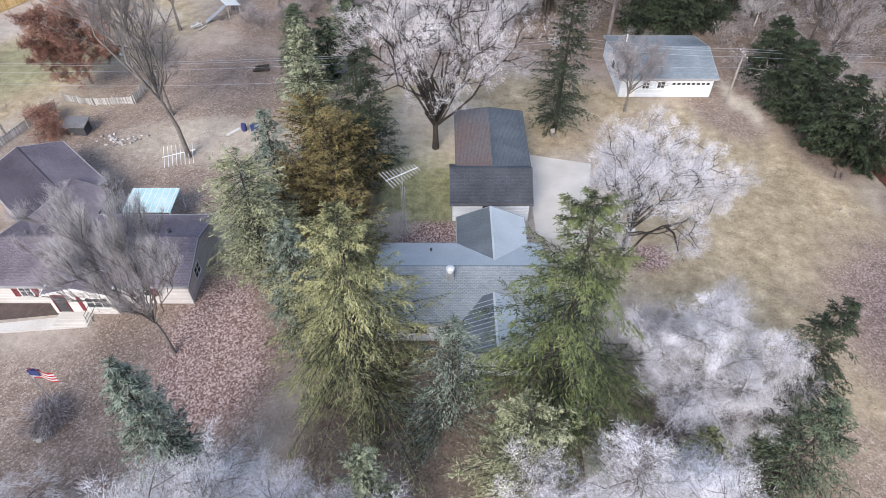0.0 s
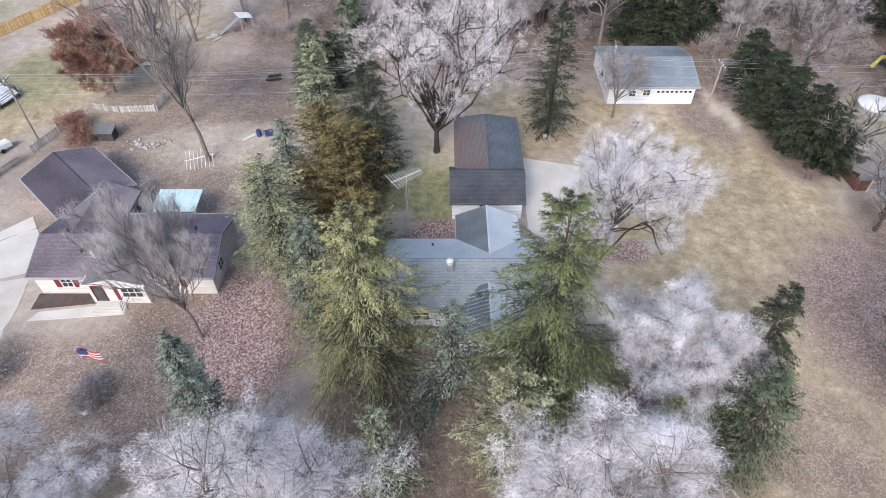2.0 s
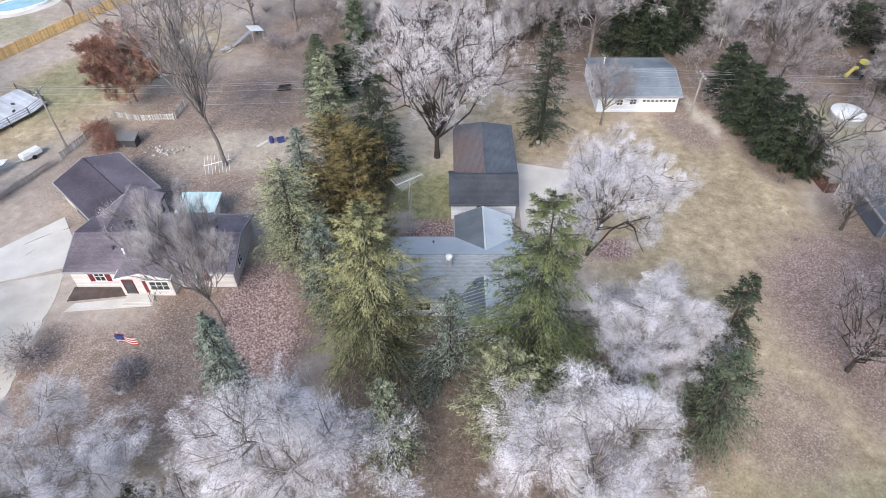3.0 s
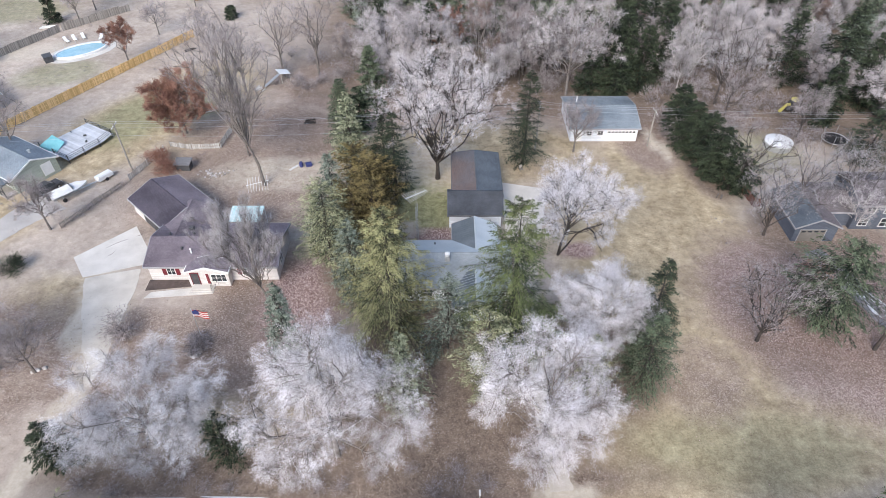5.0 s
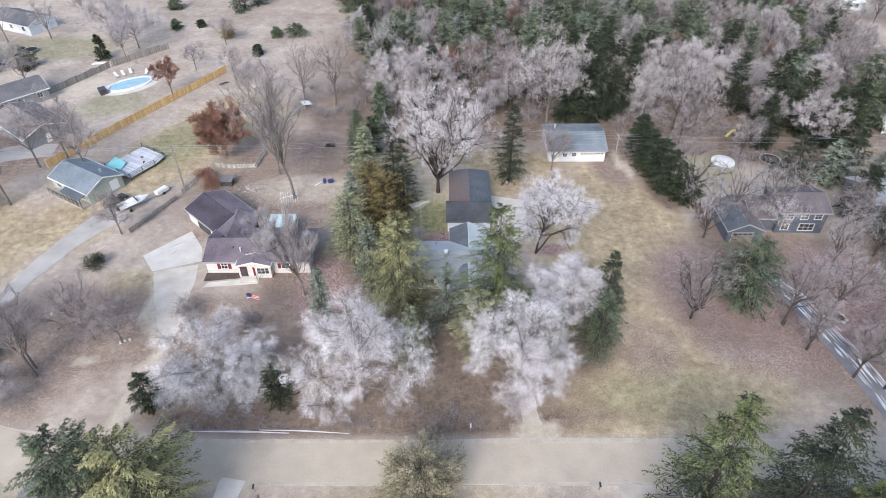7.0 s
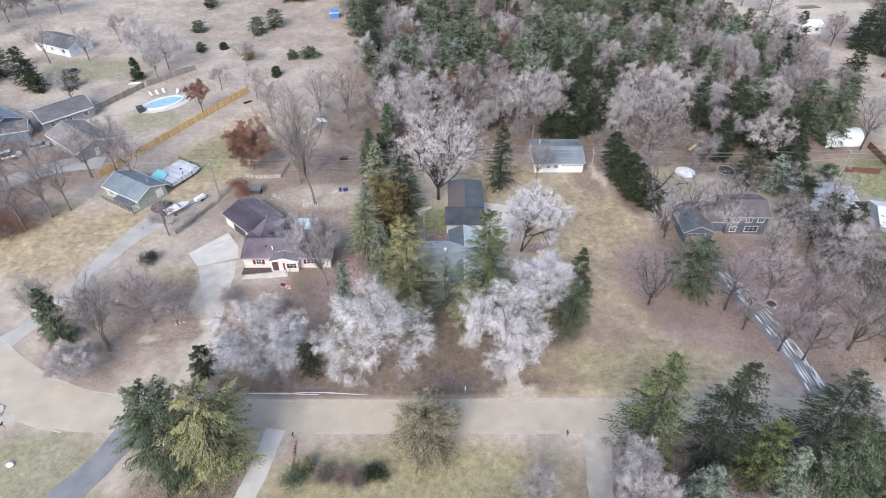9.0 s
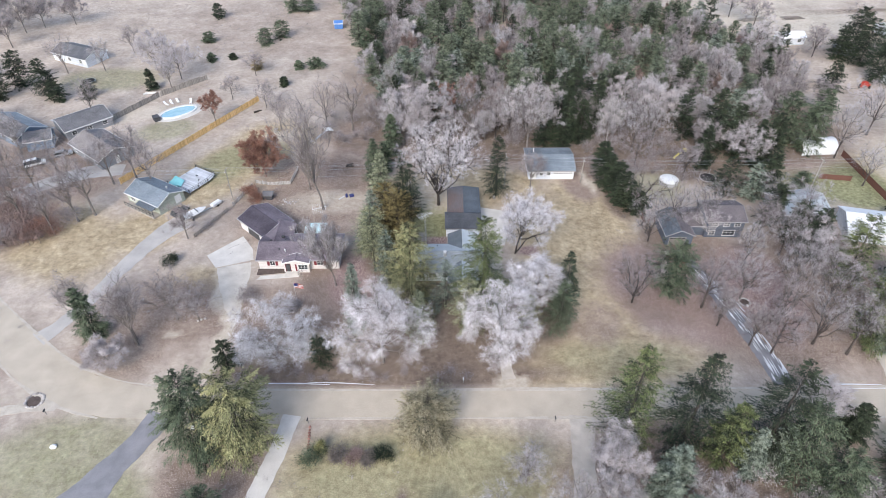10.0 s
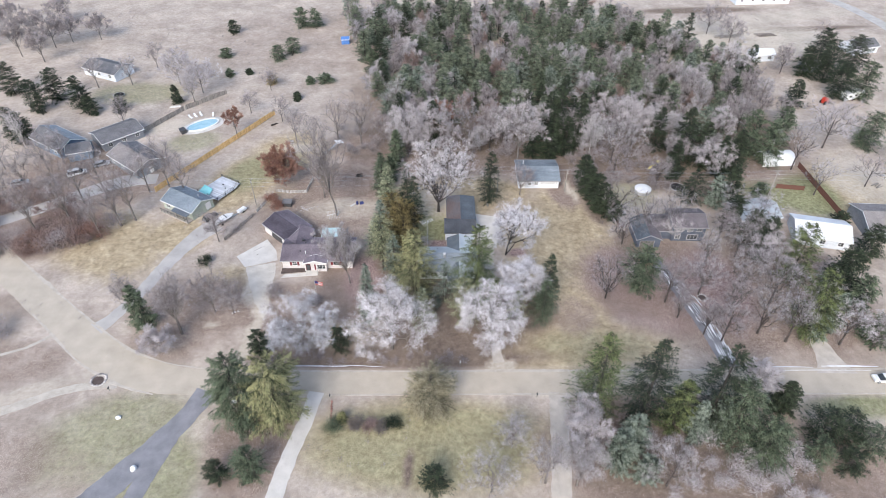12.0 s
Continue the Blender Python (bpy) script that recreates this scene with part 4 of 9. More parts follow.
for q in range(22):
    u, off = ice_rng.uniform(0, 0.9), ice_rng.uniform(-2.2, 2.2)
    x, y = -113 + 18 * u + 0.6 * off, 59.4 + 12.6 * u - off
    run, wide = ice_rng.uniform(1.2, 3.4), ice_rng.uniform(0.15, 0.5)
    ribbon("ice_track", [(x, y), (x + 0.4 * run, y + 0.3 * run), (x + 0.8 * run, y + 0.56 * run)], [wide * 0.2, wide, wide * 0.25], ICE, "broken patch of packed ice on the drive", 0.03, 0.012, "ice")
for a, b, w in (((-33.0, 4.7), (-20, 4.4), 0.28), ((-24, 4.9), (-12, 4.3), 0.22), ((66, 3.9), (78, 3.8), 0.3), ((80, 4.1), (92, 3.9), 0.5), ((70, 3.0), (90, 2.9), 0.18)):
    ribbon("ice_streak", [a, ((a[0] + b[0]) / 2, (a[1] + b[1]) / 2 + 0.12), b], [w * 0.4, w, w * 0.3], ICE, "thin pale streak of ice on the verge", 0.045, 0.02, "ice")
for path in ([(-48.2, 41.8), (-47.0, 42.9), (-45.8, 43.7)], [(-44.8, 44.3), (-44.3, 44.6), (-44.0, 45.1)], [(-47.3, 40.1), (-46.9, 40.5), (-46.6, 41.2)]):
    ribbon("pad_crack", path, [0.03, 0.08, 0.03], COPPER, "dark weedy crack in the concrete pad", 0.038, 0.01, "crack")

ribbon("far_road", [(150, 262), (178, 246), (190, 228), (197, 205), (199, 180), (198, 140)], [5, 5.5, 6, 6, 6, 6], GREY_CONC, "grey road beyond the sandy field", 0.02, category="road")

# ---------------------------------------------------------------- buildings
def wall_face(fr, L, W, side):
    """The plan frame of one wall: u along it, v outwards."""
    turn = math.degrees(math.atan2(fr.s, fr.c))
    if side == "front":
        x, y, _ = fr(0, -W / 2)
        return Frame2(x, y, turn + 180, fr.z)
    if side == "back":
        x, y, _ = fr(0, W / 2)
        return Frame2(x, y, turn, fr.z)
    x, y, _ = fr(L / 2 if side == "right" else -L / 2, 0)
    return Frame2(x, y, turn + (-90 if side == "right" else 90), fr.z)


def gable(house, fr, L, W, eave, ridge, wall_mat, roof_mat, over=0.4, ends=0.35, roof_back=None, trim=None, base=-0.1, label_roof=""):
    """A gabled block: closed walls, two roof slopes with eaves, ridge cap, fascia boards."""
    k = (ridge - eave) / (W / 2)
    g = Geo()
    for s in (1, -1):
        a = [(-L / 2, -W / 2), (L / 2, -W / 2)] if s > 0 else [(L / 2, W / 2), (-L / 2, W / 2)]
        g.face([fr(*a[0], base), fr(*a[1], base), fr(*a[1], eave), fr(*a[0], eave)])
    for u, order in ((L / 2, 1), (-L / 2, -1)):
        q = [fr(u, -W / 2, base), fr(u, W / 2, base), fr(u, W / 2, eave), fr(u, 0, ridge), fr(u, -W / 2, eave)]
        g.face(q[::order])
    part("wall", g, wall_mat, house)
    t = 0.16
    for s in (-1, 1):
        lo, hi = W / 2 + over, 0.0
        zl, zh = eave - k * over + t, ridge + t
        pts = [fr(-L / 2 - ends, s * lo, zl), fr(L / 2 + ends, s * lo, zl), fr(L / 2 + ends, 0, zh), fr(-L / 2 - ends, 0, zh)]
        roof = part("roof_slope", Geo().slab(pts if s < 0 else pts[::-1], t - 0.02), roof_mat if s < 0 or roof_back is None else roof_back, house, label_roof)
        b = Geo().box(fr, -L / 2 - ends - 0.02, L / 2 + ends + 0.02, s * lo - 0.05, s * lo + 0.05, zl - 0.24, zl + 0.015)
        part("fascia", b, trim or TRIM, roof)
        for e in (-1, 1):
            u = e * (L / 2 + ends + 0.035)
            r = Geo()
            r.slab([fr(u - 0.035, s * lo, zl + 0.02), fr(u + 0.035, s * lo, zl + 0.02), fr(u + 0.035, 0, zh + 0.02), fr(u - 0.035, 0, zh + 0.02)], 0.24)
            part("rake_board", r, trim or TRIM, roof)
    cap = Geo().slab([fr(-L / 2 - ends, -0.16, ridge + t + 0.005 - 0.16 * k), fr(L / 2 + ends, -0.16, ridge + t + 0.005 - 0.16 * k), fr(L / 2 + ends, 0, ridge + t + 0.03), fr(-L / 2 - ends, 0, ridge + t + 0.03)], 0.02)
    cap.slab([fr(-L / 2 - ends, 0, ridge + t + 0.03), fr(L / 2 + ends, 0, ridge + t + 0.03), fr(L / 2 + ends, 0.16, ridge + t + 0.005 - 0.16 * k), fr(-L / 2 - ends, 0.16, ridge + t + 0.005 - 0.16 * k)], 0.02)
    part("ridge_cap", cap, roof_mat, house)


def window(house, wf, u, z, w, h, trim=None, bars=1, shutters=None):
    """A framed window on a wall face, with glass set back in its surround and a sill."""
    g = Geo()
    e = 0.09
    g.box(wf, u - w / 2 - e, u + w / 2 + e, 0.0, 0.07, z + h, z + h + e)
    g.box(wf, u - w / 2 - e, u - w / 2, 0.0, 0.07, z, z + h)
    g.box(wf, u + w / 2, u + w / 2 + e, 0.0, 0.07, z, z + h)
    for q in range(bars):
        c = u - w / 2 + w * (q + 1) / (bars + 1)
        g.box(wf, c - 0.025, c + 0.025, 0.0, 0.05, z, z + h)
    g.box(wf, u - w / 2, u + w / 2, 0.0, 0.045, z + h * 0.5 - 0.025, z + h * 0.5 + 0.025)
    win = part("window", g, trim or TRIM, house)
    part("pane", Geo().box(wf, u - w / 2, u + w / 2, 0.005, 0.02, z, z + h), GLASS, win)
    part("sill", Geo().box(wf, u - w / 2 - e - 0.04, u + w / 2 + e + 0.04, 0.0, 0.12, z - 0.07, z), trim or TRIM, win)
    if shutters:
        for s in (-1, 1):
            c = u + s * (w / 2 + e + 0.29)
            part("shutter", Geo().box(wf, c - 0.27, c + 0.27, 0.0, 0.05, z - 0.08, z + h + 0.08), shutters, win)


def door(house, wf, u, z, w, h, mat, trim=None, lites=0):
    g = Geo()
    e = 0.1
    g.box(wf, u - w / 2 - e, u - w / 2, 0, 0.08, z, z + h)
    g.box(wf, u + w / 2, u + w / 2 + e, 0, 0.08, z, z + h)
    g.box(wf, u - w / 2 - e, u + w / 2 + e, 0, 0.08, z + h, z + h + e)
    d = part("door_frame", g, trim or TRIM, house)
    leaf = Geo().box(wf, u - w / 2, u + w / 2, 0.01, 0.04, z, z + h)
    for r in range(4):
        leaf.box(wf, u - w / 2 + 0.1, u + w / 2 - 0.1, 0.04, 0.055, z + h * (0.06 + 0.24 * r), z + h * (0.24 + 0.24 * r))
    part("door", leaf, mat, d)
    for q in range(lites):
        c = u - w / 2 + w * (q + 0.5) / lites
        part("pane", Geo().box(wf, c - w / lites * 0.32, c + w / lites * 0.32, 0.055, 0.062, z + h * 0.8, z + h * 0.93), GLASS, d)


def vent_pipe(house, x, y, z, h=0.5, r=0.08, mat=None):
    g = Geo().lathe((x, y, z), [(r * 1.6, 0), (r, 0.06), (r, h), (r * 1.5, h + 0.03), (r * 1.5, h + 0.1), (r * 0.3, h + 0.16)], 10)
    part("roof_vent", g, mat or STEEL, house)


# --- the plum-roofed ranch house
ranch = thing("ranch_house", (-31, 39.5, 0), "cream ranch house with weathered plum shingle roof and maroon trim", "house")
RM = Frame2(-30.7, 39.5)
gable(ranch, RM, 17.2, 8.3, 2.7, 4.05, SIDING_PINK, ROOF_PURPLE, trim=TRIM_GREY)
RW = Frame2(-40.6, 49.35, -43)
# the wing's front slope takes a darker plum than its back slope
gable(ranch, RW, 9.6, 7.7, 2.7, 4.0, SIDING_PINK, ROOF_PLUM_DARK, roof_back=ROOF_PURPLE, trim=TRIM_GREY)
RL = Frame2(-36.5, 43.6, 90)
gable(ranch, RL, 8.4, 6.3, 2.7, 3.98, SIDING_PINK, ROOF_PURPLE, over=0.3, ends=0.0, trim=TRIM_DARK)
RP = Frame2(-31.0, 35.1, 90)
gable(ranch, RP, 1.9, 5.4, 2.72, 3.5, SIDING_PINK, ROOF_PURPLE, over=0.25, ends=0.25)
wf = wall_face(RM, 17.2, 8.3, "front")
window(ranch, wf, 5.6, 1.05, 1.0, 1.25, shutters=MAROON)
window(ranch, wf, 3.0, 1.5, 0.8, 0.7, MAROON)
window(ranch, wf, -4.6, 1.1, 1.3, 1.2, shutters=MAROON)
pf = Frame2(-31.0, 34.15, 180)
door(ranch, pf, 1.75, 0.35, 0.95, 2.05, DARKGREY, MAROON)
window(ranch, pf, -1.4, 0.95, 1.9, 1.2, TRIM, 2)
part("door_side_panel", Geo().box(pf, -0.1, 0.25, 0, 0.05, 0.5, 2.3), MAROON, ranch)
gf = wall_face(RW, 9.6, 7.7, "front")
door(ranch, gf, -0.6, 0.0, 4.6, 2.1, DARKGREY, TRIM, 6)
ef = wall_face(RM, 17.2, 8.3, "right")
window(ranch, ef, 1.6, 1.1, 1.2, 1.1)
lf = wall_face(RL, 8.4, 6.3, "front")
window(ranch, lf, -2.6, 1.0, 1.3, 1.2, DARKGREY)
for x, y, z in ((-37.2, 40.0, 4.0), (-34.0, 40.2, 3.95), (-31.0, 40.2, 3.95), (-27.6, 40.2, 3.95), (-24.6, 40.4, 3.9), (-35.0, 37.6, 3.5)):
    vent_pipe(ranch, x, y, z, 0.28, 0.13, DARKGREY)
vent_pipe(ranch, -33.6, 37.0, 3.3, 0.75, 0.1, TRIM)
part("roof_vent_box", Geo().box(Frame2(-34.9, 41.8), -0.3, 0.3, -0.3, 0.3, 3.3, 3.95), DARKGREY, ranch)
porch = thing("porch_steps", (-31.2, 33.7, 0), "pale concrete porch landing with three steps", "steps")
for q in range(3):
    part("step", Geo().box(Frame2(-31.9, 33.6), -1.6 + 0.2 * q, 1.4 - 0.2 * q, -0.9 + 0.3 * q, 0.55, 0.1 * q, 0.1 * q + 0.12), CONCRETE, porch)
for u in (-29.9, -30.5):
    part("railing", Geo().tube([(u, 33.0, 0.3), (u, 33.0, 1.2), (u, 34.1, 1.25), (u, 34.1, 0.3)], 0.03, 6), DARKGREY, porch)
bed = pad("flower_bed", [(-39.6, 33.3), (-33.4, 34.1), (-33.4, 35.3), (-39.6, 35.3)], COPPER, "dark mulched flower bed along the house wall", 0.05)
walk_slab = pad("front_walk", [(-39.3, 31.9), (-30.4, 32.7), (-30.4, 33.5), (-33.4, 33.75), (-38.7, 33.0)], CONCRETE, "pale concrete front walk")
cover = thing("patio_cover", (-28.6, 46.2, 0), "pale teal corrugated patio cover on white posts", "patio cover")
CF = Frame2(-28.6, 46.3)
part("sheet", Geo().slab([CF(-2.4, -1.7, 2.55), CF(2.3, -1.7, 2.55), CF(2.3, 1.7, 2.75), CF(-2.4, 1.7, 2.75)], 0.06), material("faded_teal_sheet", (0.28, 0.5, 0.52), (0.66, 0.76, 0.78), 0.45, 5, 0.4, 0.1), cover)
for u, v in ((-2.3, -1.6), (2.2, -1.6), (-2.3, 1.6), (2.2, 1.6)):
    part("post", Geo().box(CF, u - 0.05, u + 0.05, v - 0.05, v + 0.05, -0.05, 2.5), TRIM, cover)
for q in range(8):
    u = -2.2 + 0.6 * q
    part("rib", Geo().slab([CF(u - 0.03, -1.7, 2.575), CF(u + 0.03, -1.7, 2.575), CF(u + 0.03, 1.7, 2.775), CF(u - 0.03, 1.7, 2.775)], 0.02), TRIM, cover)

# --- the blue-grey house in the middle with its link and barn
mid = thing("grey_house", (1.5, 35.6, 0), "white house with blue-grey shingle and pale sheet roofs", "house")
MM = Frame2(1.6, 35.6)
gable(mid, MM, 14.0, 8.5, 2.75, 4.5, SIDING_WHITE, ROOF_GREY, roof_back=ROOF_METAL_PALE, trim=TRIM_GREY)
# both cross gables: darker sheet metal on the west slope, pale on the east
ML = Frame2(4.55, 40.2, 90)
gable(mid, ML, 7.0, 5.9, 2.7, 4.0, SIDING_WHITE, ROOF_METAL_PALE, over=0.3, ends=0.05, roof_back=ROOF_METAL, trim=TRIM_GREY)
for q in range(11):
    u = -0.9 + 0.42 * q
    part("seam", Geo().slab([ML(u - 0.03, 3.2, 2.78), ML(u + 0.03, 3.2, 2.78), ML(u + 0.03, 0.15, 4.13), ML(u - 0.03, 0.15, 4.13)][::-1], 0.03), ROOF_METAL, mid)
MF = Frame2(4.3, 30.4, 90)
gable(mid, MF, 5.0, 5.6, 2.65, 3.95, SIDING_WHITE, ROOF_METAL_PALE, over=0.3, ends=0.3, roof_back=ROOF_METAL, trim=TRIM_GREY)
for q in range(11):
    u = -2.3 + 0.44 * q
    part("seam", Geo().slab([MF(u - 0.014, 3.05, 2.725), MF(u + 0.014, 3.05, 2.725), MF(u + 0.014, 0.15, 4.07), MF(u - 0.014, 0.15, 4.07)][::-1], 0.03), ROOF_METAL_PALE, mid)
wf = wall_face(MM, 14.0, 8.5, "front")
window(mid, wf, 3.6, 1.0, 1.4, 1.2)
window(mid, wf, 0.9, 1.0, 1.0, 1.2)
window(mid, wf, 6.0, 1.0, 1.0, 1.2)
fl = thing("flue_pipe", (0.65, 35.0, 4.3), "steel chimney flue with a white cap on the ridge", "chimney")
part("base", Geo().box(Frame2(0.65, 34.7), -0.32, 0.32, -0.3, 0.3, 4.1, 4.95), STEEL, fl)
part("cap", Geo().lathe((0.65, 34.7, 4.95), [(0.22, 0), (0.22, 0.3), (0.36, 0.32), (0.36, 0.45), (0.1, 0.58)], 12), TRIM, fl)
vent_pipe(mid, -1.0, 38.6, 3.3, 0.3, 0.08, DARKGREY)
barn = thing("barn", (4.9, 53, 0), "white barn with charcoal front slope and worn mossy roof", "barn")
BR = Frame2(5.2, 55.0, 90)
gable(barn, BR, 11.4, 6.9, 3.3, 3.75, SIDING_WHITE, ROOF_NAVY, roof_back=ROOF_WORN, ends=0.25, trim=TRIM_DARK)
BF = Frame2(4.8, 48.9)
gable(barn, BF, 7.6, 5.4, 2.8, 4.5, SIDING_WHITE, ROOF_BLACK, roof_back=ROOF_NAVY, over=0.45, ends=0.25, trim=TRIM_DARK)
wf = wall_face(BF, 7.6, 5.4, "front")
window(barn, wf, 0.4, 1.75, 0.7, 0.75, DARKGREY)

# --- the white garage at the back
gar = thing("white_garage", (28.2, 74.9, 0), "long white garage with frosted blue-grey roof and wide door", "garage")
GM = Frame2(28.2, 74.9)
gable(gar, GM, 11.6, 10.6, 2.7, 4.0, SIDING_WHITE, ROOF_FROSTED, trim=TRIM_GREY)
wf = wall_face(GM, 11.6, 10.6, "front")
window(gar, wf, 2.6, 1.2, 0.8, 0.8)
window(gar, wf, 0.7, 1.3, 0.9, 0.8)
door(gar, wf, -3.0, 0.0, 4.9, 2.15, TRIM, TRIM, 8)
door(gar, wf, 4.4, 0.0, 0.9, 2.05, TRIM, TRIM)
window(gar, wall_face(GM, 11.6, 10.6, "left"), -0.5, 1.6, 0.6, 0.6, DARKGREY)
vent_pipe(gar, 24.3, 77.2, 3.6, 0.9, 0.1, TRIM)

# --- the green house behind the cedar fence
green = thing("sage_house", (-70, 60.7, 0), "sage green house with frosted blue shingle roof and white trim", "house")
GH = Frame2(-70.2, 60.8, -31)
gable(green, GH, 11.4, 7.5, 2.75, 4.3, SIDING_GREEN, ROOF_BLUE)
rf = wall_face(GH, 11.4, 7.5, "right")
door(green, rf, -1.9, 0.5, 1.5, 2.0, WHITE_PLASTIC)
ff = wall_face(GH, 11.4, 7.5, "front")
for u in (-3.6, 0.4, 3.6):
    window(green, ff, u, 1.0, 1.4, 1.2)
GP = Frame2(*GH(2.6, -4.6)[:2], -31)
part("porch_roof", Geo().slab([GH(-0.2, -5.6, 2.35), GH(5.6, -5.6, 2.35), GH(5.6, -3.8, 2.75), GH(-0.2, -3.8, 2.75)], 0.14), ROOF_NAVY, green)
part("porch_floor", Geo().box(GH, -5.0, 5.6, -5.6, -3.76, -0.05, 0.35), WOOD_OLD, green)
for q in range(9):
    u = -4.9 + 1.3 * q
    part("porch_post", Geo().box(GH, u - 0.05, u + 0.05, -5.55, -5.45, 0.35, 1.3 if q < 4 else 2.3), DARKGREY, green)
part("porch_rail", Geo().box(GH, -5.0, 5.6, -5.56, -5.44, 1.2, 1.28), DARKGREY, green)
vent_pipe(green, *GH(3.0, 1.6, 3.75), 0.5, 0.16, STEEL)
deck = thing("deck", (-64, 69, 0), "pale frosted board deck with railing behind the house", "deck")
DK = Frame2(-63.9, 69.0, -31)
for q in range(26):
    v = -4.6 + 0.36 * q
    part("board", Geo().box(DK, -4.0, 4.0 - 0.35 * max(0, v - 2.0), v, v + 0.345, 0.62, 0.68), DECK, deck)
for u, v in ((-3.9, -4.5), (0, -4.5), (3.9, -4.5), (3.9, -1.5), (3.9, 1.5), (3.0, 4.6), (0, 4.6), (-3.9, 4.6)):
    part("post", Geo().box(DK, u - 0.06, u + 0.06, v - 0.06, v + 0.06, -0.05, 1.65), DARKGREY, deck)
for a, b in (((0, -4.5), (3.9, -4.5)), ((3.9, -4.5), (3.9, -1.5)), ((3.9, -1.5), (3.9, 1.5)), ((3.9, 1.5), (3.0, 4.6)), ((3.0, 4.6), (0, 4.6)), ((0, 4.6), (-3.9, 4.6))):
    for z in (0.95, 1.25, 1.6):
        part("rail", Geo().tube([DK(*a, z), DK(*b, z)], 0.04, 5), DARKGREY, deck)
tarp = thing("tarpaulin", (-67.0, 67.5, 0), "bright teal tarpaulin draped over a frame", "tarp")
TF = Frame2(-67.2, 67.2, -20)
part("sheet", Geo().slab([TF(-1.6, -1.3, 1.3), TF(1.8, -1.0, 0.8), TF(1.4, 1.2, 1.2), TF(-1.3, 1.5, 1.9)], 0.05).slab([TF(-1.6, -1.3, 1.3), TF(-1.2, -1.6, 0.1), TF(2.0, -1.4, 0.1), TF(1.8, -1.0, 0.8)], 0.05), TEAL, tarp)

# --- the grey house among the trees on the east side
east = thing("slate_house", (61, 49, 0), "two-storey dark slate house with mauve shingle roof", "house")
EH = Frame2(64.1, 49.4, -1)
gable(east, EH, 8.4, 7.6, 4.6, 6.0, SIDING_SLATE, ROOF_MAUVE, trim=TRIM_GREY)
wf = wall_face(EH, 8.4, 7.6, "front")
for u in (-2.6, -0.2, 2.4):
    window(east, wf, u, 3.1, 1.2, 1.1, TRIM)
window(east, wf, -1.2, 0.6, 2.6, 1.4, TRIM, 2)
window(east, wf, 2.6, 0.7, 1.2, 1.2, TRIM)
EL = Frame2(57.8, 49.8, -1)
gable(east, EL, 5.2, 6.6, 2.75, 3.9, SIDING_SLATE, ROOF_MAUVE, ends=0.0, trim=TRIM_GREY)
EG = Frame2(53.2, 47.2, 90)
gable(east, EG, 8.4, 6.0, 2.7, 4.1, SIDING_SLATE, ROOF_MAUVE, roof_back=ROOF_NAVY, over=0.35, trim=TRIM_GREY)
wf = wall_face(EG, 8.4, 6.0, "left")
door(east, wf, 0.4, 0.0, 3.6, 2.1, WOOD_OLD, TRIM_GREY, 4)

# ---------------------------------------------------------------- houses further off
def cottage(name, fr, L, W, eave, ridge, wall, roof, label, windows=3, back=None):
    h = thing(name, fr(0, 0, 0), label, "house")
    gable(h, fr, L, W, eave, ridge, wall, roof, roof_back=back)
    for side, count in (("front", windows), ("back", windows - 1)):
        f = wall_face(fr, L, W, side)
        for q in range(count):
            window(h, f, L * ((q + 0.5) / count - 0.5), eave - 1.7, 1.2, 1.1)
    door(h, wall_face(fr, L, W, "right"), 0.0, 0.0, 0.95, 2.05, WHITE_PLASTIC)
    return h


blue = cottage("blue_house", Frame2(-121, 93.5, -33), 15.5, 8.5, 2.9, 4.9, SIDING_BLUE, ROOF_SLATE, "slate blue house with frosted shingle roof", 3, ROOF_GREY)
BW = Frame2(-111.8, 88.0, 20)
gable(blue, BW, 6.5, 6.0, 2.9, 4.3, SIDING_BLUE, ROOF_SLATE)
window(blue, wall_face(BW, 6.5, 6.0, "right"), 0, 0.9, 2.2, 1.3, TRIM, 2)
cottage("grey_cottage", Frame2(-104.2, 98.0, 45), 13.0, 9.5, 2.8, 4.4, SIDING_GREY, ROOF_SLATE, "low grey house with dark shingle roof")
cottage("grey_cottage", Frame2(-92.5, 83.0, -38), 15.0, 9.5, 2.8, 4.5, SIDING_GREY, ROOF_TAUPE, "grey house with weathered taupe roof behind bare trees", 3, ROOF_SLATE)
cottage("white_farmhouse", Frame2(-126.5, 146.5, -25), 16.0, 9.0, 2.9, 4.6, SIDING_WHITE, ROOF_SLATE, "white house with brown roof at the field edge")
cottage("white_cabin", Frame2(-18.6, 201, 20), 8.0, 6.0, 2.6, 3.8, SIDING_WHITE, ROOF_WHITE, "small white cabin at the far wood edge", 2)
cottage("white_shop", Frame2(128.5, 160, 5), 8.5, 6.0, 2.7, 3.8, SIDING_WHITE, ROOF_WHITE, "white shed with pale roof in the field", 2)
cottage("pale_house", Frame2(172, 168, 15), 12.0, 8.0, 2.8, 4.6, SIDING_WHITE, ROOF_SLATE, "white house with grey roof beyond pines", 3)
cottage("grey_outbuilding", Frame2(143.5, 149.5, 15), 6.0, 5.0, 2.5, 3.6, SIDING_GREY, ROOF_SLATE, "grey outbuilding under dark pines", 2)
cottage("white_roof_house", Frame2(99.0, 47.2, -14), 13.0, 9.0, 2.9, 4.6, SIDING_WHITE, ROOF_WHITE, "white house with pale snow-bright metal roof", 3)
cottage("frosted_roof_house", Frame2(84.8, 55.5, 8), 11.0, 8.5, 2.8, 4.4, SIDING_GREY, ROOF_METAL_PALE, "grey house with frosted roof among trees", 3)
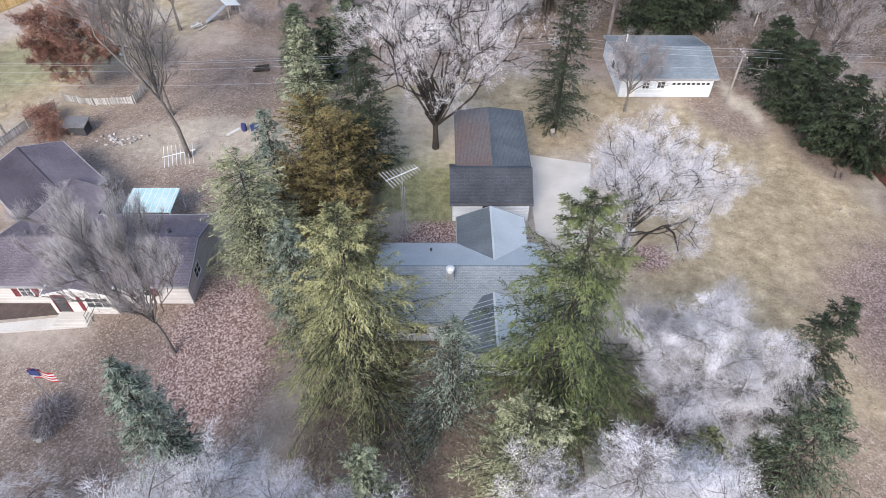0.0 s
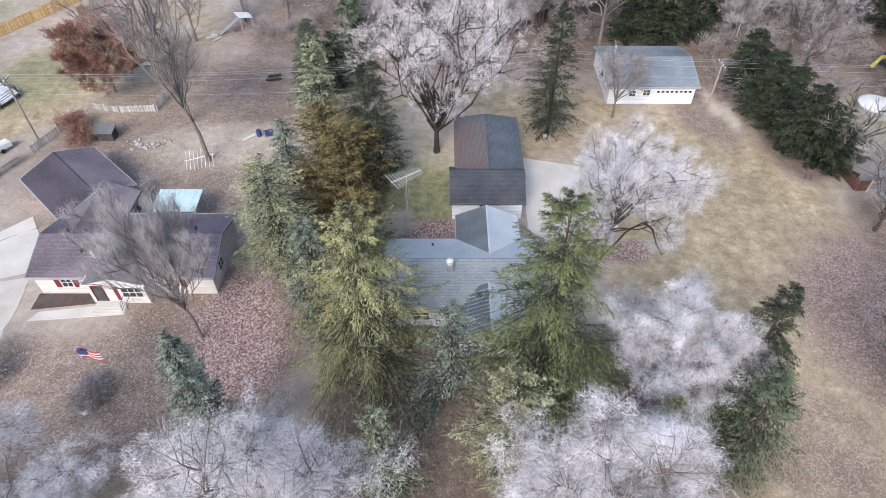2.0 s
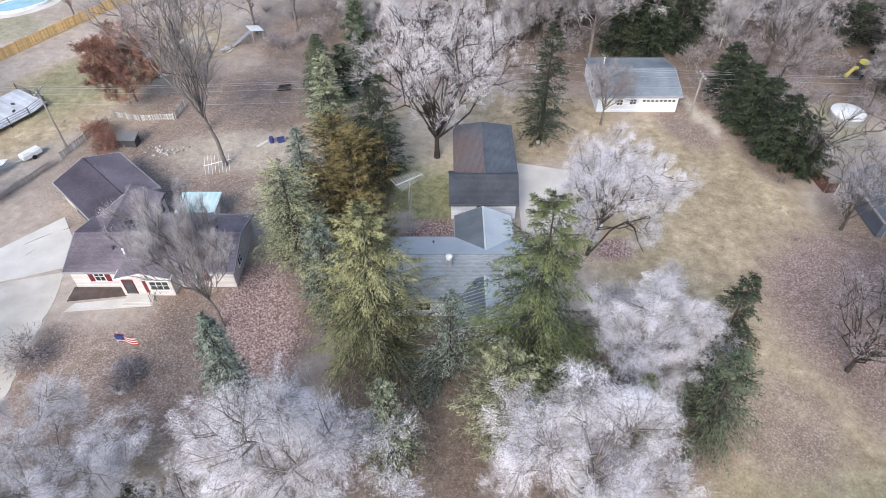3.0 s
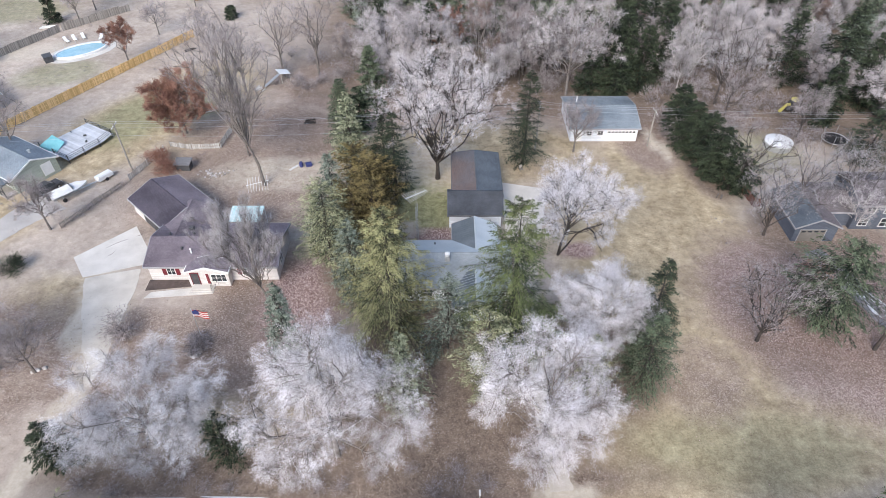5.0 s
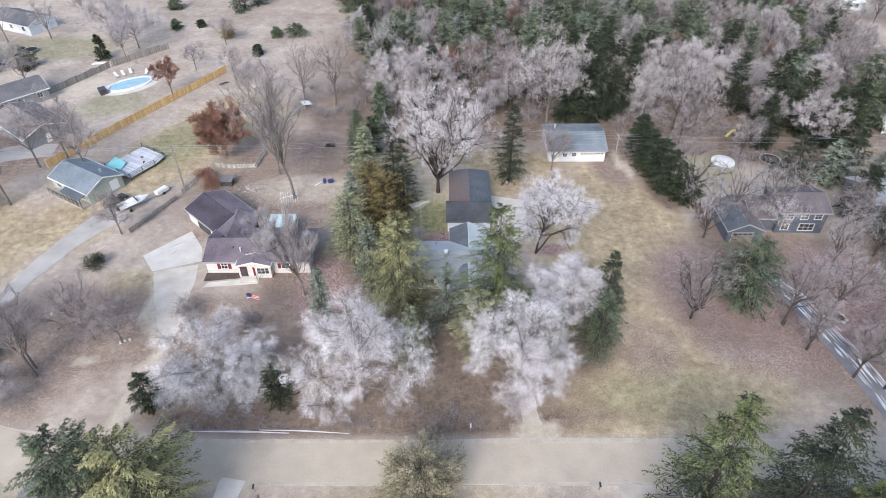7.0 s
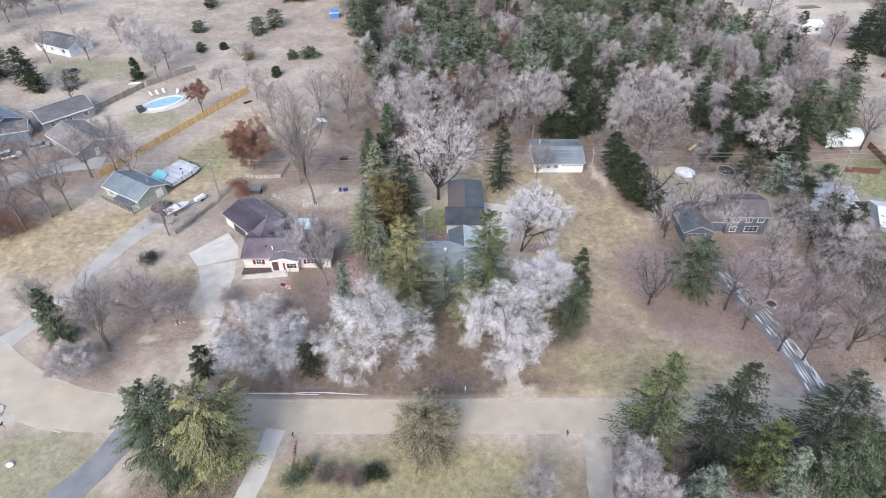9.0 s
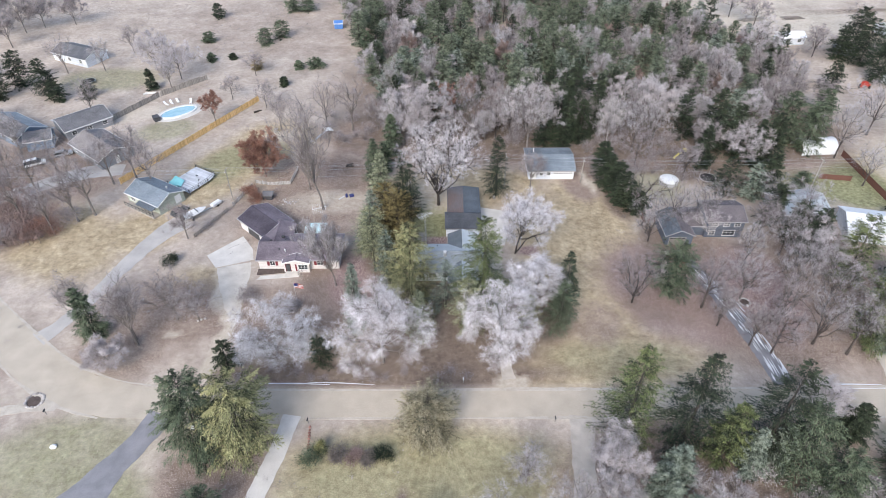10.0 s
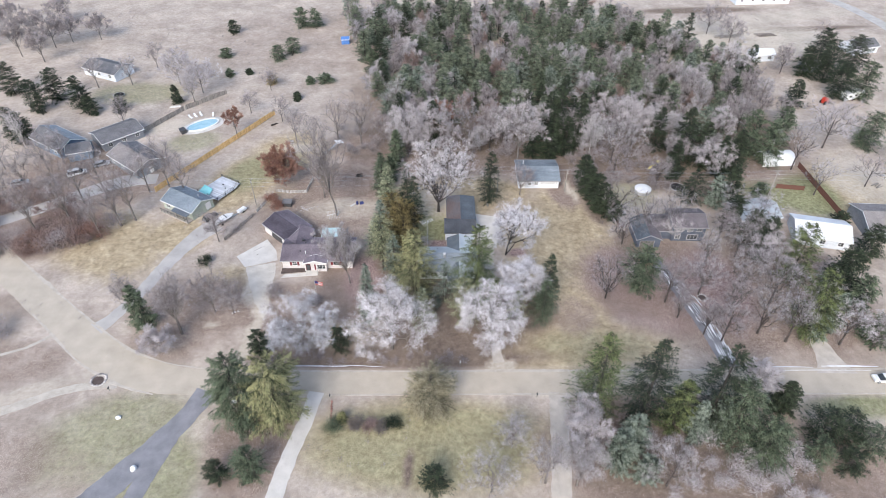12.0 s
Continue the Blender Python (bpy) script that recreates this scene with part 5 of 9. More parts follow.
cottage("taupe_roof_house", Frame2(117.5, 51.5, -4), 11.0, 12.0, 2.8, 4.8, SIDING_GREY, ROOF_TAUPE, "house with broad taupe shingle roof", 3)
cottage("white_hall", Frame2(154, 227, 3), 26.0, 10.0, 3.2, 4.8, SIDING_WHITE, ROOF_WHITE, "long white hall with a pale roof beyond the field", 5)
blue_hut = thing("blue_shed", (-39.6, 175.4, 0), "small bright blue shed in the field", "shed")
gable(blue_hut, Frame2(-39.6, 175.6, 5), 3.2, 2.6, 2.0, 2.7, BLUE_PAINT, BLUE_PAINT, over=0.15, ends=0.15)
arch = thing("arched_shelter", (102.5, 83.5, 0), "white fabric arched shelter with a dark open end", "shelter")
AF = Frame2(102.8, 84.0, 4)
g = Geo()
prof = [(-3.1 * math.cos(q * math.pi / 12), 3.3 * math.sin(q * math.pi / 12)) for q in range(13)]
for q in range(12):
    (v0, z0), (v1, z1) = prof[q], prof[q + 1]
    g.face([AF(-5, v0, z0), AF(-5, v1, z1), AF(5, v1, z1), AF(5, v0, z0)][::-1])
    g.face([AF(-5, v0 * 0.985, z0 * 0.985), AF(5, v0 * 0.985, z0 * 0.985), AF(5, v1 * 0.985, z1 * 0.985), AF(-5, v1 * 0.985, z1 * 0.985)][::-1])
part("cover", g, ROOF_WHITE, arch)
part("back_wall", Geo().face([AF(4.95, v, z) for v, z in prof]), ROOF_WHITE, arch)
for u in (-4.9, -1.6, 1.6, 4.9):
    part("hoop", Geo().tube([AF(u, v * 0.97, z * 0.97) for v, z in prof], 0.05, 5), STEEL, arch)

# ---------------------------------------------------------------- fences
def board_fence(name, a, b, panels, height, mat, post_mat, label, group="", slats=14, gap=0.012, lean=0.0, post_w=0.05, rails=(0.2, 0.78)):
    """Posts and panels of upright boards between two ends."""
    length = math.hypot(b[0] - a[0], b[1] - a[1])
    fr = Frame2(a[0], a[1], math.degrees(math.atan2(b[1] - a[1], b[0] - a[0])))
    f = thing(name, (a[0], a[1], 0), label, "fence", group)
    w = length / panels
    turn = math.atan2(b[1] - a[1], b[0] - a[0])
    half = (w - 2 * post_w - 0.02) / slats / 2 - gap / 2
    box = Geo().box(Frame2(0, 0), -half, half, -0.012, 0.012, 0.0, height - 0.05)
    slat_mesh = bpy.data.meshes.new("slat")
    slat_mesh.from_pydata(box.v, [], box.f)
    slat_mesh.materials.append(mat)
    rng = np.random.default_rng(int(length * 10))
    for q in range(panels + 1):
        part("post", Geo().box(fr, q * w - post_w, q * w + post_w, -post_w, post_w, -0.1, height + 0.08), post_mat, f)
    for q in range(panels):
        s = (w - 2 * post_w - 0.02) / slats
        tip = rng.normal() * lean
        u0, u1 = q * w + post_w + 0.01, (q + 1) * w - post_w - 0.01
        beams = Geo()
        for z in rails:
            beams.box(fr, u0, u1, 0.012, 0.06, height * z, height * z + 0.1)
        panel = part("panel", beams, post_mat, f)
        for j in range(slats):
            slat = new("slat", slat_mesh)
            slat.parent = panel
            at = Vector(fr(u0 + (j + 0.5) * s, 0, 0.05)) - Vector((a[0], a[1], 0))
            slat.matrix_basis = Matrix.Translation(at) @ Matrix.Rotation(turn, 4, "Z") @ Matrix.Diagonal((1, 1, 1 + rng.normal() * 0.008 + tip, 1))
    return f


board_fence("cedar_fence", (-57.0, 113.9), (-82.0, 68.0), 21, 1.83, WOOD_NEW, WOOD_NEW, "new honey-coloured cedar privacy fence", slats=13, post_w=0.1, rails=(0.1, 0.5, 0.86))
board_fence("old_fence", (-98.5, 99.5), (-89.0, 117.0), 8, 1.7, WOOD_OLD, WOOD_OLD, "grey weathered board fence behind the pool", "pool fences", lean=0.06)
board_fence("old_fence", (-88.6, 117.4), (-77.5, 129.5), 7, 1.7, WOOD_OLD, WOOD_OLD, "grey weathered board fence behind the pool", "pool fences", lean=0.06)
board_fence("picket_fence", (-50.9, 58.2), (-48.0, 66.6), 4, 1.2, WOOD_FADED, WOOD_FADED, "faded white picket fence leaning a little", "pickets", slats=11, gap=0.07, lean=0.12)
board_fence("picket_fence", (-47.5, 68.2), (-43.6, 67.3), 2, 1.1, WOOD_FADED, WOOD_FADED, "broken picket fence under the rusty oak", "pickets", slats=12, gap=0.06, lean=0.2)
board_fence("picket_fence", (-43.3, 67.3), (-38.8, 67.6), 2, 1.1, WOOD_FADED, WOOD_FADED, "broken picket fence under the rusty oak", "pickets", slats=12, gap=0.06, lean=0.2)
board_fence("picket_fence", (-38.6, 67.8), (-37.9, 74.4), 4, 1.1, WOOD_FADED, WOOD_FADED, "faded white picket fence by the yard", "pickets", slats=11, gap=0.07, lean=0.15)
board_fence("old_fence", (-56.6, 46.2), (-51.6, 56.4), 6, 0.9, WOOD_OLD, WOOD_OLD, "low broken grey fence among brush", slats=9, gap=0.12, lean=0.16)
board_fence("red_fence", (108.8, 80.5), (109.6, 53.2), 11, 1.8, WOOD_RED, WOOD_RED, "dark red-brown board fence between gardens", slats=12)
board_fence("red_fence", (97.4, 69.4), (105.0, 68.2), 3, 1.5, WOOD_RED, WOOD_RED, "dark red-brown board fence by a garden bed", slats=12)
board_fence("board_fence", (47.2, 55.7), (47.7, 51.2), 3, 1.5, WOOD_RED, WOOD_RED, "dark brown board fence by the hedge end", "hedge fences", slats=12)
board_fence("board_fence", (47.9, 51.0), (53.4, 51.4), 3, 1.5, WOOD_RED, WOOD_RED, "dark brown board fence by the slate house", "hedge fences", slats=12)
board_fence("trellis", (48.9, 50.75), (51.0, 50.9), 1, 1.75, WOOD_FADED, WOOD_FADED, "faded white trellis against a dark fence", slats=9, gap=0.14)

# ---------------------------------------------------------------- swimming pool
pool = thing("swimming_pool", (-79.8, 106.4, 0), "oval above-ground pool with blue water and white rim", "pool")
PF = Frame2(-79.6, 106.4, 38)


def oval(rx, ry, z, n=28):
    return [PF(rx * math.cos(2 * math.pi * q / n), ry * math.sin(2 * math.pi * q / n), z) for q in range(n)]


g = Geo()
o, i = oval(5.6, 3.1, 0.5), oval(5.15, 2.65, 0.5)
lo, li = oval(5.6, 3.1, -0.05), oval(5.15, 2.65, 0.1)
for q in range(28):
    w = (q + 1) % 28
    g.face([o[q], o[w], i[w], i[q]])
    g.face([lo[q], lo[w], o[w], o[q]])
    g.face([i[q], i[w], li[w], li[q]])
part("rim", g, WHITE_PLASTIC, pool)
part("water", Geo().face(oval(5.25, 2.75, 0.36)), POOL_BLUE, pool)
apron = pad("pool_apron", [p[:2] for p in oval(7.4, 4.6, 0)], CONCRETE, "pale concrete apron round the pool", 0.03)
part("pump_box", Geo().box(PF, -7.6, -6.0, -1.6, 0.6, 0.0, 1.2).box(PF, -7.7, -5.9, -1.7, 0.7, 1.2, 1.3), DARKGREY, pool)
for q in range(16):
    a = 2 * math.pi * q / 16
    part("rail_post", Geo().tube([PF(6.6 * math.cos(a), 4.0 * math.sin(a), 0.0), PF(6.6 * math.cos(a), 4.0 * math.sin(a), 1.0)], 0.03, 5), STEEL, pool)
part("ladder", Geo().tube([PF(4.6, -0.4, 0.3), PF(5.2, -0.4, 1.3), PF(6.0, -0.4, 1.2), PF(6.3, -0.4, 0.0)], 0.04, 6).tube([PF(4.6, 0.3, 0.3), PF(5.2, 0.3, 1.3), PF(6.0, 0.3, 1.2), PF(6.3, 0.3, 0.0)], 0.04, 6), STEEL, pool)


def lounger(x, y, turn):
    f = Frame2(x, y, turn)
    c = thing("sun_lounger", (x, y, 0), "white plastic sun lounger on the pool apron", "lounger", "loungers by the pool")
    part("seat", Geo().box(f, -0.3, 1.1, -0.33, 0.33, 0.3, 0.38), WHITE_PLASTIC, c)
    part("backrest", Geo().slab([f(-0.3, -0.33, 0.4), f(-0.3, 0.33, 0.4), f(-0.9, 0.33, 0.95), f(-0.9, -0.33, 0.95)][::-1], 0.06), WHITE_PLASTIC, c)
    for u in (-0.2, 1.0):
        for v in (-0.28, 0.28):
            part("leg", Geo().box(f, u - 0.03, u + 0.03, v - 0.03, v + 0.03, 0.0, 0.3), WHITE_PLASTIC, c)


for x, y, a in ((-85.2, 111.6, -40), (-83.8, 112.6, -50), (-82.2, 113.6, -55), (-78.0, 113.2, -80)):
    lounger(x, y, a)

covered = thing("covered_pool", (58.1, 67.8, 0), "round above-ground pool under a white domed cover", "pool")
part("wall", Geo().lathe((58.1, 67.8, 0), [(2.3, -0.02), (2.3, 1.1), (2.2, 1.12)], 26), STEEL, covered)
part("cover", Geo().lathe((58.1, 67.8, 0), [(2.36, 0.95), (2.36, 1.14), (1.8, 1.34), (1.0, 1.5), (0.1, 1.56)], 26), WHITE_PLASTIC, covered)


def trampoline(x, y, r, label, net=True):
    t = thing("trampoline", (x, y, 0), label, "trampoline")
    part("mat", Geo().lathe((x, y, 0), [(r * 0.88, 0.78), (r * 0.88, 0.8)], 22), BLACK_RUBBER, t)
    part("rim", Geo().tube([(x + r * math.cos(q * math.pi / 12), y + r * math.sin(q * math.pi / 12), 0.8) for q in range(25)], 0.06, 5), STEEL, t)
    for q in range(6):
        a = q * math.pi / 3
        c, s = x + r * math.cos(a), y + r * math.sin(a)
        part("leg", Geo().tube([(c, s, 0), (c, s, 2.3 if net else 0.8)], 0.035, 5), STEEL, t)
    if net:
        part("net_ring", Geo().tube([(x + r * math.cos(q * math.pi / 12), y + r * math.sin(q * math.pi / 12), 2.25) for q in range(25)], 0.035, 5), DARKGREY, t)


trampoline(68.4, 69.0, 2.1, "black netted trampoline under bare trees")
trampoline(-115.5, 127.5, 1.9, "dark trampoline on the dry field", False)

# ---------------------------------------------------------------- vehicles
def car(name, x, y, turn, paint, label, length=4.6, tall=1.45, box=0.0):
    """A parked car: body, cabin with glass, wheels; box: an open or closed load bed at the back."""
    f = Frame2(x, y, turn)
    c = thing(name, (x, y, 0), label, "car" if not box else "pickup")
    L, W = length / 2, 0.88
    g = Geo()
    g.box(f, -L, L, -W, W, 0.32, 0.62)
    top = [f(-L, -W, 0.62), f(L, -W, 0.62), f(L, W, 0.62), f(-L, W, 0.62)]
    up = [f(-L + 0.05, -W + 0.06, 0.92), f(L - 0.12, -W + 0.06, 0.84), f(L - 0.12, W - 0.06, 0.84), f(-L + 0.05, W - 0.06, 0.92)]
    for q in range(4):
        w = (q + 1) % 4
        g.face([top[q], top[w], up[w], up[q]])
    g.face(up)
    body = part("body", g, paint, c)
    a, b = (-L + 0.15 + box, L - 1.35)
    low = [f(a, -W + 0.1, 0.9), f(b + 0.35, -W + 0.1, 0.86), f(b + 0.35, W - 0.1, 0.86), f(a, W - 0.1, 0.9)]
    hi = [f(a + 0.35, -W + 0.24, tall), f(b - 0.45, -W + 0.24, tall), f(b - 0.45, W - 0.24, tall), f(a + 0.35, W - 0.24, tall)]
    g = Geo()
    for q in range(4):
        w = (q + 1) % 4
        g.face([low[q], low[w], hi[w], hi[q]])
    part("glass", g, GLASS, c)
    part("roof", Geo().slab([(p[0], p[1], p[2] + 0.05) for p in hi], 0.06), paint, c)
    for u in (-L + 0.85, L - 0.85):
        for v in (-W + 0.05, W - 0.05):
            wheel = part("wheel", Geo().tube([f(u, v - 0.11, 0.33), f(u, v + 0.11, 0.33)], 0.33, 14), BLACK_RUBBER, c)
            part("rim", Geo().tube([f(u, v - 0.125, 0.33), f(u, v + 0.125, 0.33)], 0.19, 10), STEEL, wheel)
    for v in (-0.6, 0.6):
        part("headlight", Geo().box(f, L - 0.1, L + 0.02, v - 0.16, v + 0.16, 0.6, 0.76), WHITE_PLASTIC, body)
    return c


car("suv", -108.6, 77.3, 30, WHITE_PLASTIC, "white sport utility car on the dirt yard", 5.4, 1.8)
car("sedan", -103.2, 82.2, 28, SILVER, "silver grey sedan by the blue house", 4.6)
car("sedan", -123.0, 72.2, 25, SILVER, "grey sedan parked under the pines", 4.6)
car("sedan", 91.2, 0.4, 178, WHITE_PLASTIC, "white car on the road edge", 4.6)
car("compact_car", -62.9, 55.6, 58, DARKGREY, "dark car parked beside the sage house", 4.3)

camper = thing("camper_trailer", (147.5, 125.0, 0), "white camper trailer with dark windows", "camper")
CF = Frame2(147.5, 125.0, 22)
part("body", Geo().box(CF, -4.2, 4.2, -1.3, 1.3, 0.6, 2.9), WHITE_PLASTIC, camper)
part("roof", Geo().slab([CF(-4.0, -1.35, 3.02), CF(4.0, -1.35, 3.02), CF(4.0, 1.35, 3.02), CF(-4.0, 1.35, 3.02)], 0.12), TRIM, camper)
for u in (-2.4, 0.2, 2.6):
    part("window", Geo().box(CF, u - 0.5, u + 0.5, -1.33, -1.29, 1.6, 2.3), GLASS, camper)
for v in (-1.2, 1.2):
    for u in (-0.5, 0.5):
        part("wheel", Geo().tube([CF(u, v - 0.12, 0.36), CF(u, v + 0.12, 0.36)], 0.36, 12), BLACK_RUBBER, camper)
tractor = thing("red_tractor", (136.5, 121.5, 0), "small red tractor beside the camper", "tractor")
TF = Frame2(136.5, 121.5, 20)
part("body", Geo().box(TF, -1.3, 1.5, -0.6, 0.6, 0.5, 1.3).box(TF, -1.3, 0.0, -0.7, 0.7, 1.3, 2.3), RED_PAINT, tractor)
for u, r in ((-0.9, 0.7), (1.1, 0.42)):
    for v in (-0.85, 0.85):
        part("wheel", Geo().tube([TF(u, v - 0.16, r), TF(u, v + 0.16, r)], r, 14), BLACK_RUBBER, tractor)

boat = thing("motor_boat", (-58.4, 54.4, 0), "white motor boat on its trailer", "boat")
BO = Frame2(-58.6, 54.4, 47)
ribs = [(-3.0, 1.15, 0.55), (-1.5, 1.28, 0.5), (0.3, 1.25, 0.5), (1.7, 0.9, 0.62), (2.7, 0.08, 1.1)]
g = Geo()
for (u0, w0, k0), (u1, w1, k1) in zip(ribs, ribs[1:]):
    for s in (-1, 1):
        q = [BO(u0, 0, k0), BO(u1, 0, k1), BO(u1, s * w1, 1.35), BO(u0, s * w0, 1.3)]
        g.face(q if s < 0 else q[::-1])
g.face([BO(-3.0, -1.15, 1.3), BO(-3.0, 1.15, 1.3), BO(-3.0, 0, 0.55)])
part("hull", g, WHITE_PLASTIC, boat)
g = Geo()
for (u0, w0, k0), (u1, w1, k1) in zip(ribs, ribs[1:]):
    g.face([BO(u0, -w0, 1.3), BO(u1, -w1, 1.36), BO(u1, w1, 1.36), BO(u0, w0, 1.3)])
part("tonneau_cover", g, material("cream_canvas", (0.62, 0.61, 0.6), (0.82, 0.81, 0.8), 1, 8, 0.8, 0.2), boat)
part("windscreen", Geo().box(BO, 0.2, 0.3, -0.85, 0.85, 1.33, 1.75), GLASS, boat)
part("trailer", Geo().box(BO, -2.8, 4.2, -0.12, 0.12, 0.38, 0.5).box(BO, -1.6, -1.4, -1.15, 1.15, 0.38, 0.48), STEEL, boat)
for v in (-1.15, 1.15):
    part("wheel", Geo().tube([BO(-1.5, v - 0.1, 0.32), BO(-1.5, v + 0.1, 0.32)], 0.32, 12), BLACK_RUBBER, boat)
part("motor", Geo().box(BO, -3.5, -3.05, -0.22, 0.22, 0.7, 1.7), DARKGREY, boat)
cart = thing("covered_trailer", (-55.1, 58.6, 0), "small white covered trailer on the lawn", "trailer")
KF = Frame2(-55.1, 58.6, 58)
part("cover", Geo().slab([KF(-1.3, -0.6, 1.0), KF(1.3, -0.6, 1.0), KF(1.3, 0.6, 1.0), KF(-1.3, 0.6, 1.0)], 0.62).slab([KF(-1.1, -0.4, 1.14), KF(1.1, -0.4, 1.14), KF(1.1, 0.4, 1.14), KF(-1.1, 0.4, 1.14)], 0.14), WHITE_PLASTIC, cart)
for v in (-0.65, 0.65):
    part("wheel", Geo().tube([KF(0, v - 0.08, 0.28), KF(0, v + 0.08, 0.28)], 0.28, 12), BLACK_RUBBER, cart)
part("drawbar", Geo().tube([KF(1.2, 0, 0.45), KF(2.3, 0, 0.35), KF(2.3, 0, 0.0)], 0.04, 5), STEEL, cart)
digger = thing("wood_chipper", (64.9, 79.6, 0), "yellow and black wood chipper on a trailer", "machine")
DF = Frame2(64.9, 79.6, 200)
part("hopper", Geo().box(DF, -1.0, 0.6, -0.7, 0.7, 0.6, 1.5).box(DF, -0.6, 0.3, -0.5, 0.5, 1.5, 2.2), DARKGREY, digger)
part("chute", Geo().tube([DF(0.3, 0, 1.6), DF(1.2, 0.2, 1.9), DF(3.2, 0.8, 1.2)], [0.3, 0.26, 0.3], 8), YELLOW, digger)
part("hood", Geo().box(DF, -1.1, -0.2, -0.5, 0.5, 2.2, 2.7), YELLOW, digger)
for v in (-0.9, 0.9):
    part("wheel", Geo().tube([DF(-0.3, v - 0.12, 0.4), DF(-0.3, v + 0.12, 0.4)], 0.4, 12), BLACK_RUBBER, digger)

# ---------------------------------------------------------------- masts, poles and wires
def lattice_mast(x, y, h, label):
    m = thing("antenna_mast", (x, y, 0), label, "antenna mast")
    legs = [(x + 0.18 * math.cos(a), y + 0.18 * math.sin(a)) for a in (0.5, 2.6, 4.7)]
    for lx, ly in legs:
        part("leg", Geo().tube([(lx, ly, 0), (lx, ly, h - 1.5)], 0.025, 5), STEEL, m)
    brace = Geo()
    for q in range(int((h - 2) / 0.5)):
        for j in range(3):
            a, b = legs[j], legs[(j + 1) % 3]
            brace.tube([(*a, 0.3 + q * 0.5), (*b, 0.8 + q * 0.5)], 0.012, 3)
    part("bracing", brace, STEEL, m)
    part("pole", Geo().tube([(x, y, h - 1.9), (x, y, h + 0.4)], 0.03, 6), STEEL, m)
    f = Frame2(x, y, 35)
    boom = part("boom", Geo().tube([f(-1.7, 0, h), f(1.7, 0, h)], 0.04, 6), WHITE_PLASTIC, m)
    for q in range(11):
        u = -1.6 + 0.32 * q
        w = 1.25 - 0.07 * q
        part("element", Geo().tube([f(u, -w, h + 0.02), f(u, w, h + 0.02)], 0.022, 4), WHITE_PLASTIC, boom)


lattice_mast(-3.6, 43.2, 8.4, "lattice antenna mast with a pale television aerial")


def pole(x, y, h, turn, label):
    p = thing("utility_pole", (x, y, 0), label, "utility pole", "power line")
    part("shaft", Geo().tube([(x, y, -0.2), (x, y, h)], [0.16, 0.11], 8), WOOD_OLD, p)
    f = Frame2(x, y, turn)
    part("crossarm", Geo().box(f, -0.06, 0.06, -1.1, 1.1, h - 0.55, h - 0.42), WOOD_OLD, p)
    for v in (-1.0, -0.35, 0.35, 1.0):
        part("insulator", Geo().lathe(f(0, v, h - 0.42), [(0.05, 0), (0.07, 0.06), (0.04, 0.14)], 8), WHITE_PLASTIC, p)
    return f, h


line_poles = [pole(-135.0, 60.0, 9.0, 3, "weathered wooden utility pole beside the lane"), pole(-51.6, 61.0, 9.0, 3, "weathered wooden utility pole by the fence"), pole(16.0, 67.0, 9.0, 3, "weathered wooden utility pole by a dark spruce"), pole(35.6, 68.0, 7.2, 3, "weathered wooden utility pole by the garage"), pole(93.0, 64.5, 9.0, 3, "weathered wooden utility pole by the gardens"), pole(180.0, 66.0, 9.0, 3, "weathered wooden utility pole far off")]
wires = thing("power_lines", (-51.6, 61.0, 0), "slack grey power lines strung between poles", "power lines")
for (fa, ha), (fb, hb) in zip(line_poles, line_poles[1:]):
    for v, drop in ((-1.0, 0.9), (0.35, 0.9), (1.0, 1.0), (0.05, 1.6)):
        za, zb = (ha - 0.28, hb - 0.28) if drop < 1.5 else (ha - 2.2, hb - 2.2)
        a, b = Vector(fa(0, v, za)), Vector(fb(0, v, zb))
        sag = drop * min(1.0, (b - a).length / 60)
        part("wire", Geo().tube([tuple(a.lerp(b, q / 14) - Vector((0, 0, 4 * sag * (q / 14) * (1 - q / 14)))) for q in range(15)], 0.016, 3), STEEL, wires)

flag = thing("flagpole", (-29.3, 24.6, 0), "thin flagpole with a striped red and white flag", "flag")
part("pole", Geo().tube([(-29.3, 24.6, -0.1), (-29.3, 24.6, 6.0)], 0.035, 6), STEEL, flag)
FL = Frame2(-29.3, 24.6, -4)
cloth = part("flag", Geo().box(FL, 0.05, 0.1, -0.01, 0.01, 4.6, 5.8), TRIM, flag)
for q in range(7):
    z = 4.62 + 0.165 * q
    for j in range(5):
        u0, u1 = 0.1 + 0.36 * j, 0.1 + 0.36 * (j + 1)
        w0, w1 = 0.12 * math.sin(u0 * 3.2), 0.12 * math.sin(u1 * 3.2)
        d0, d1 = -0.12 * u0, -0.12 * u1
        part("stripe", Geo().slab([FL(u0, w0 - 0.01, z + d0 + 0.16), FL(u1, w1 - 0.01, z + d1 + 0.16), FL(u1, w1 + 0.01, z + d1 + 0.16), FL(u0, w0 + 0.01, z + d0 + 0.16)], 0.155), RED_PAINT if q % 2 == 0 else TRIM, cloth)
part("canton", Geo().slab([FL(0.1, 0.06, 5.78), FL(0.85, 0.09, 5.69), FL(0.85, 0.13, 5.69), FL(0.1, 0.1, 5.75)], 0.6).slab([FL(0.1, -0.1, 5.75), FL(0.85, -0.06, 5.69), FL(0.85, -0.03, 5.69), FL(0.1, -0.06, 5.75)], 0.6), NAVY, cloth)

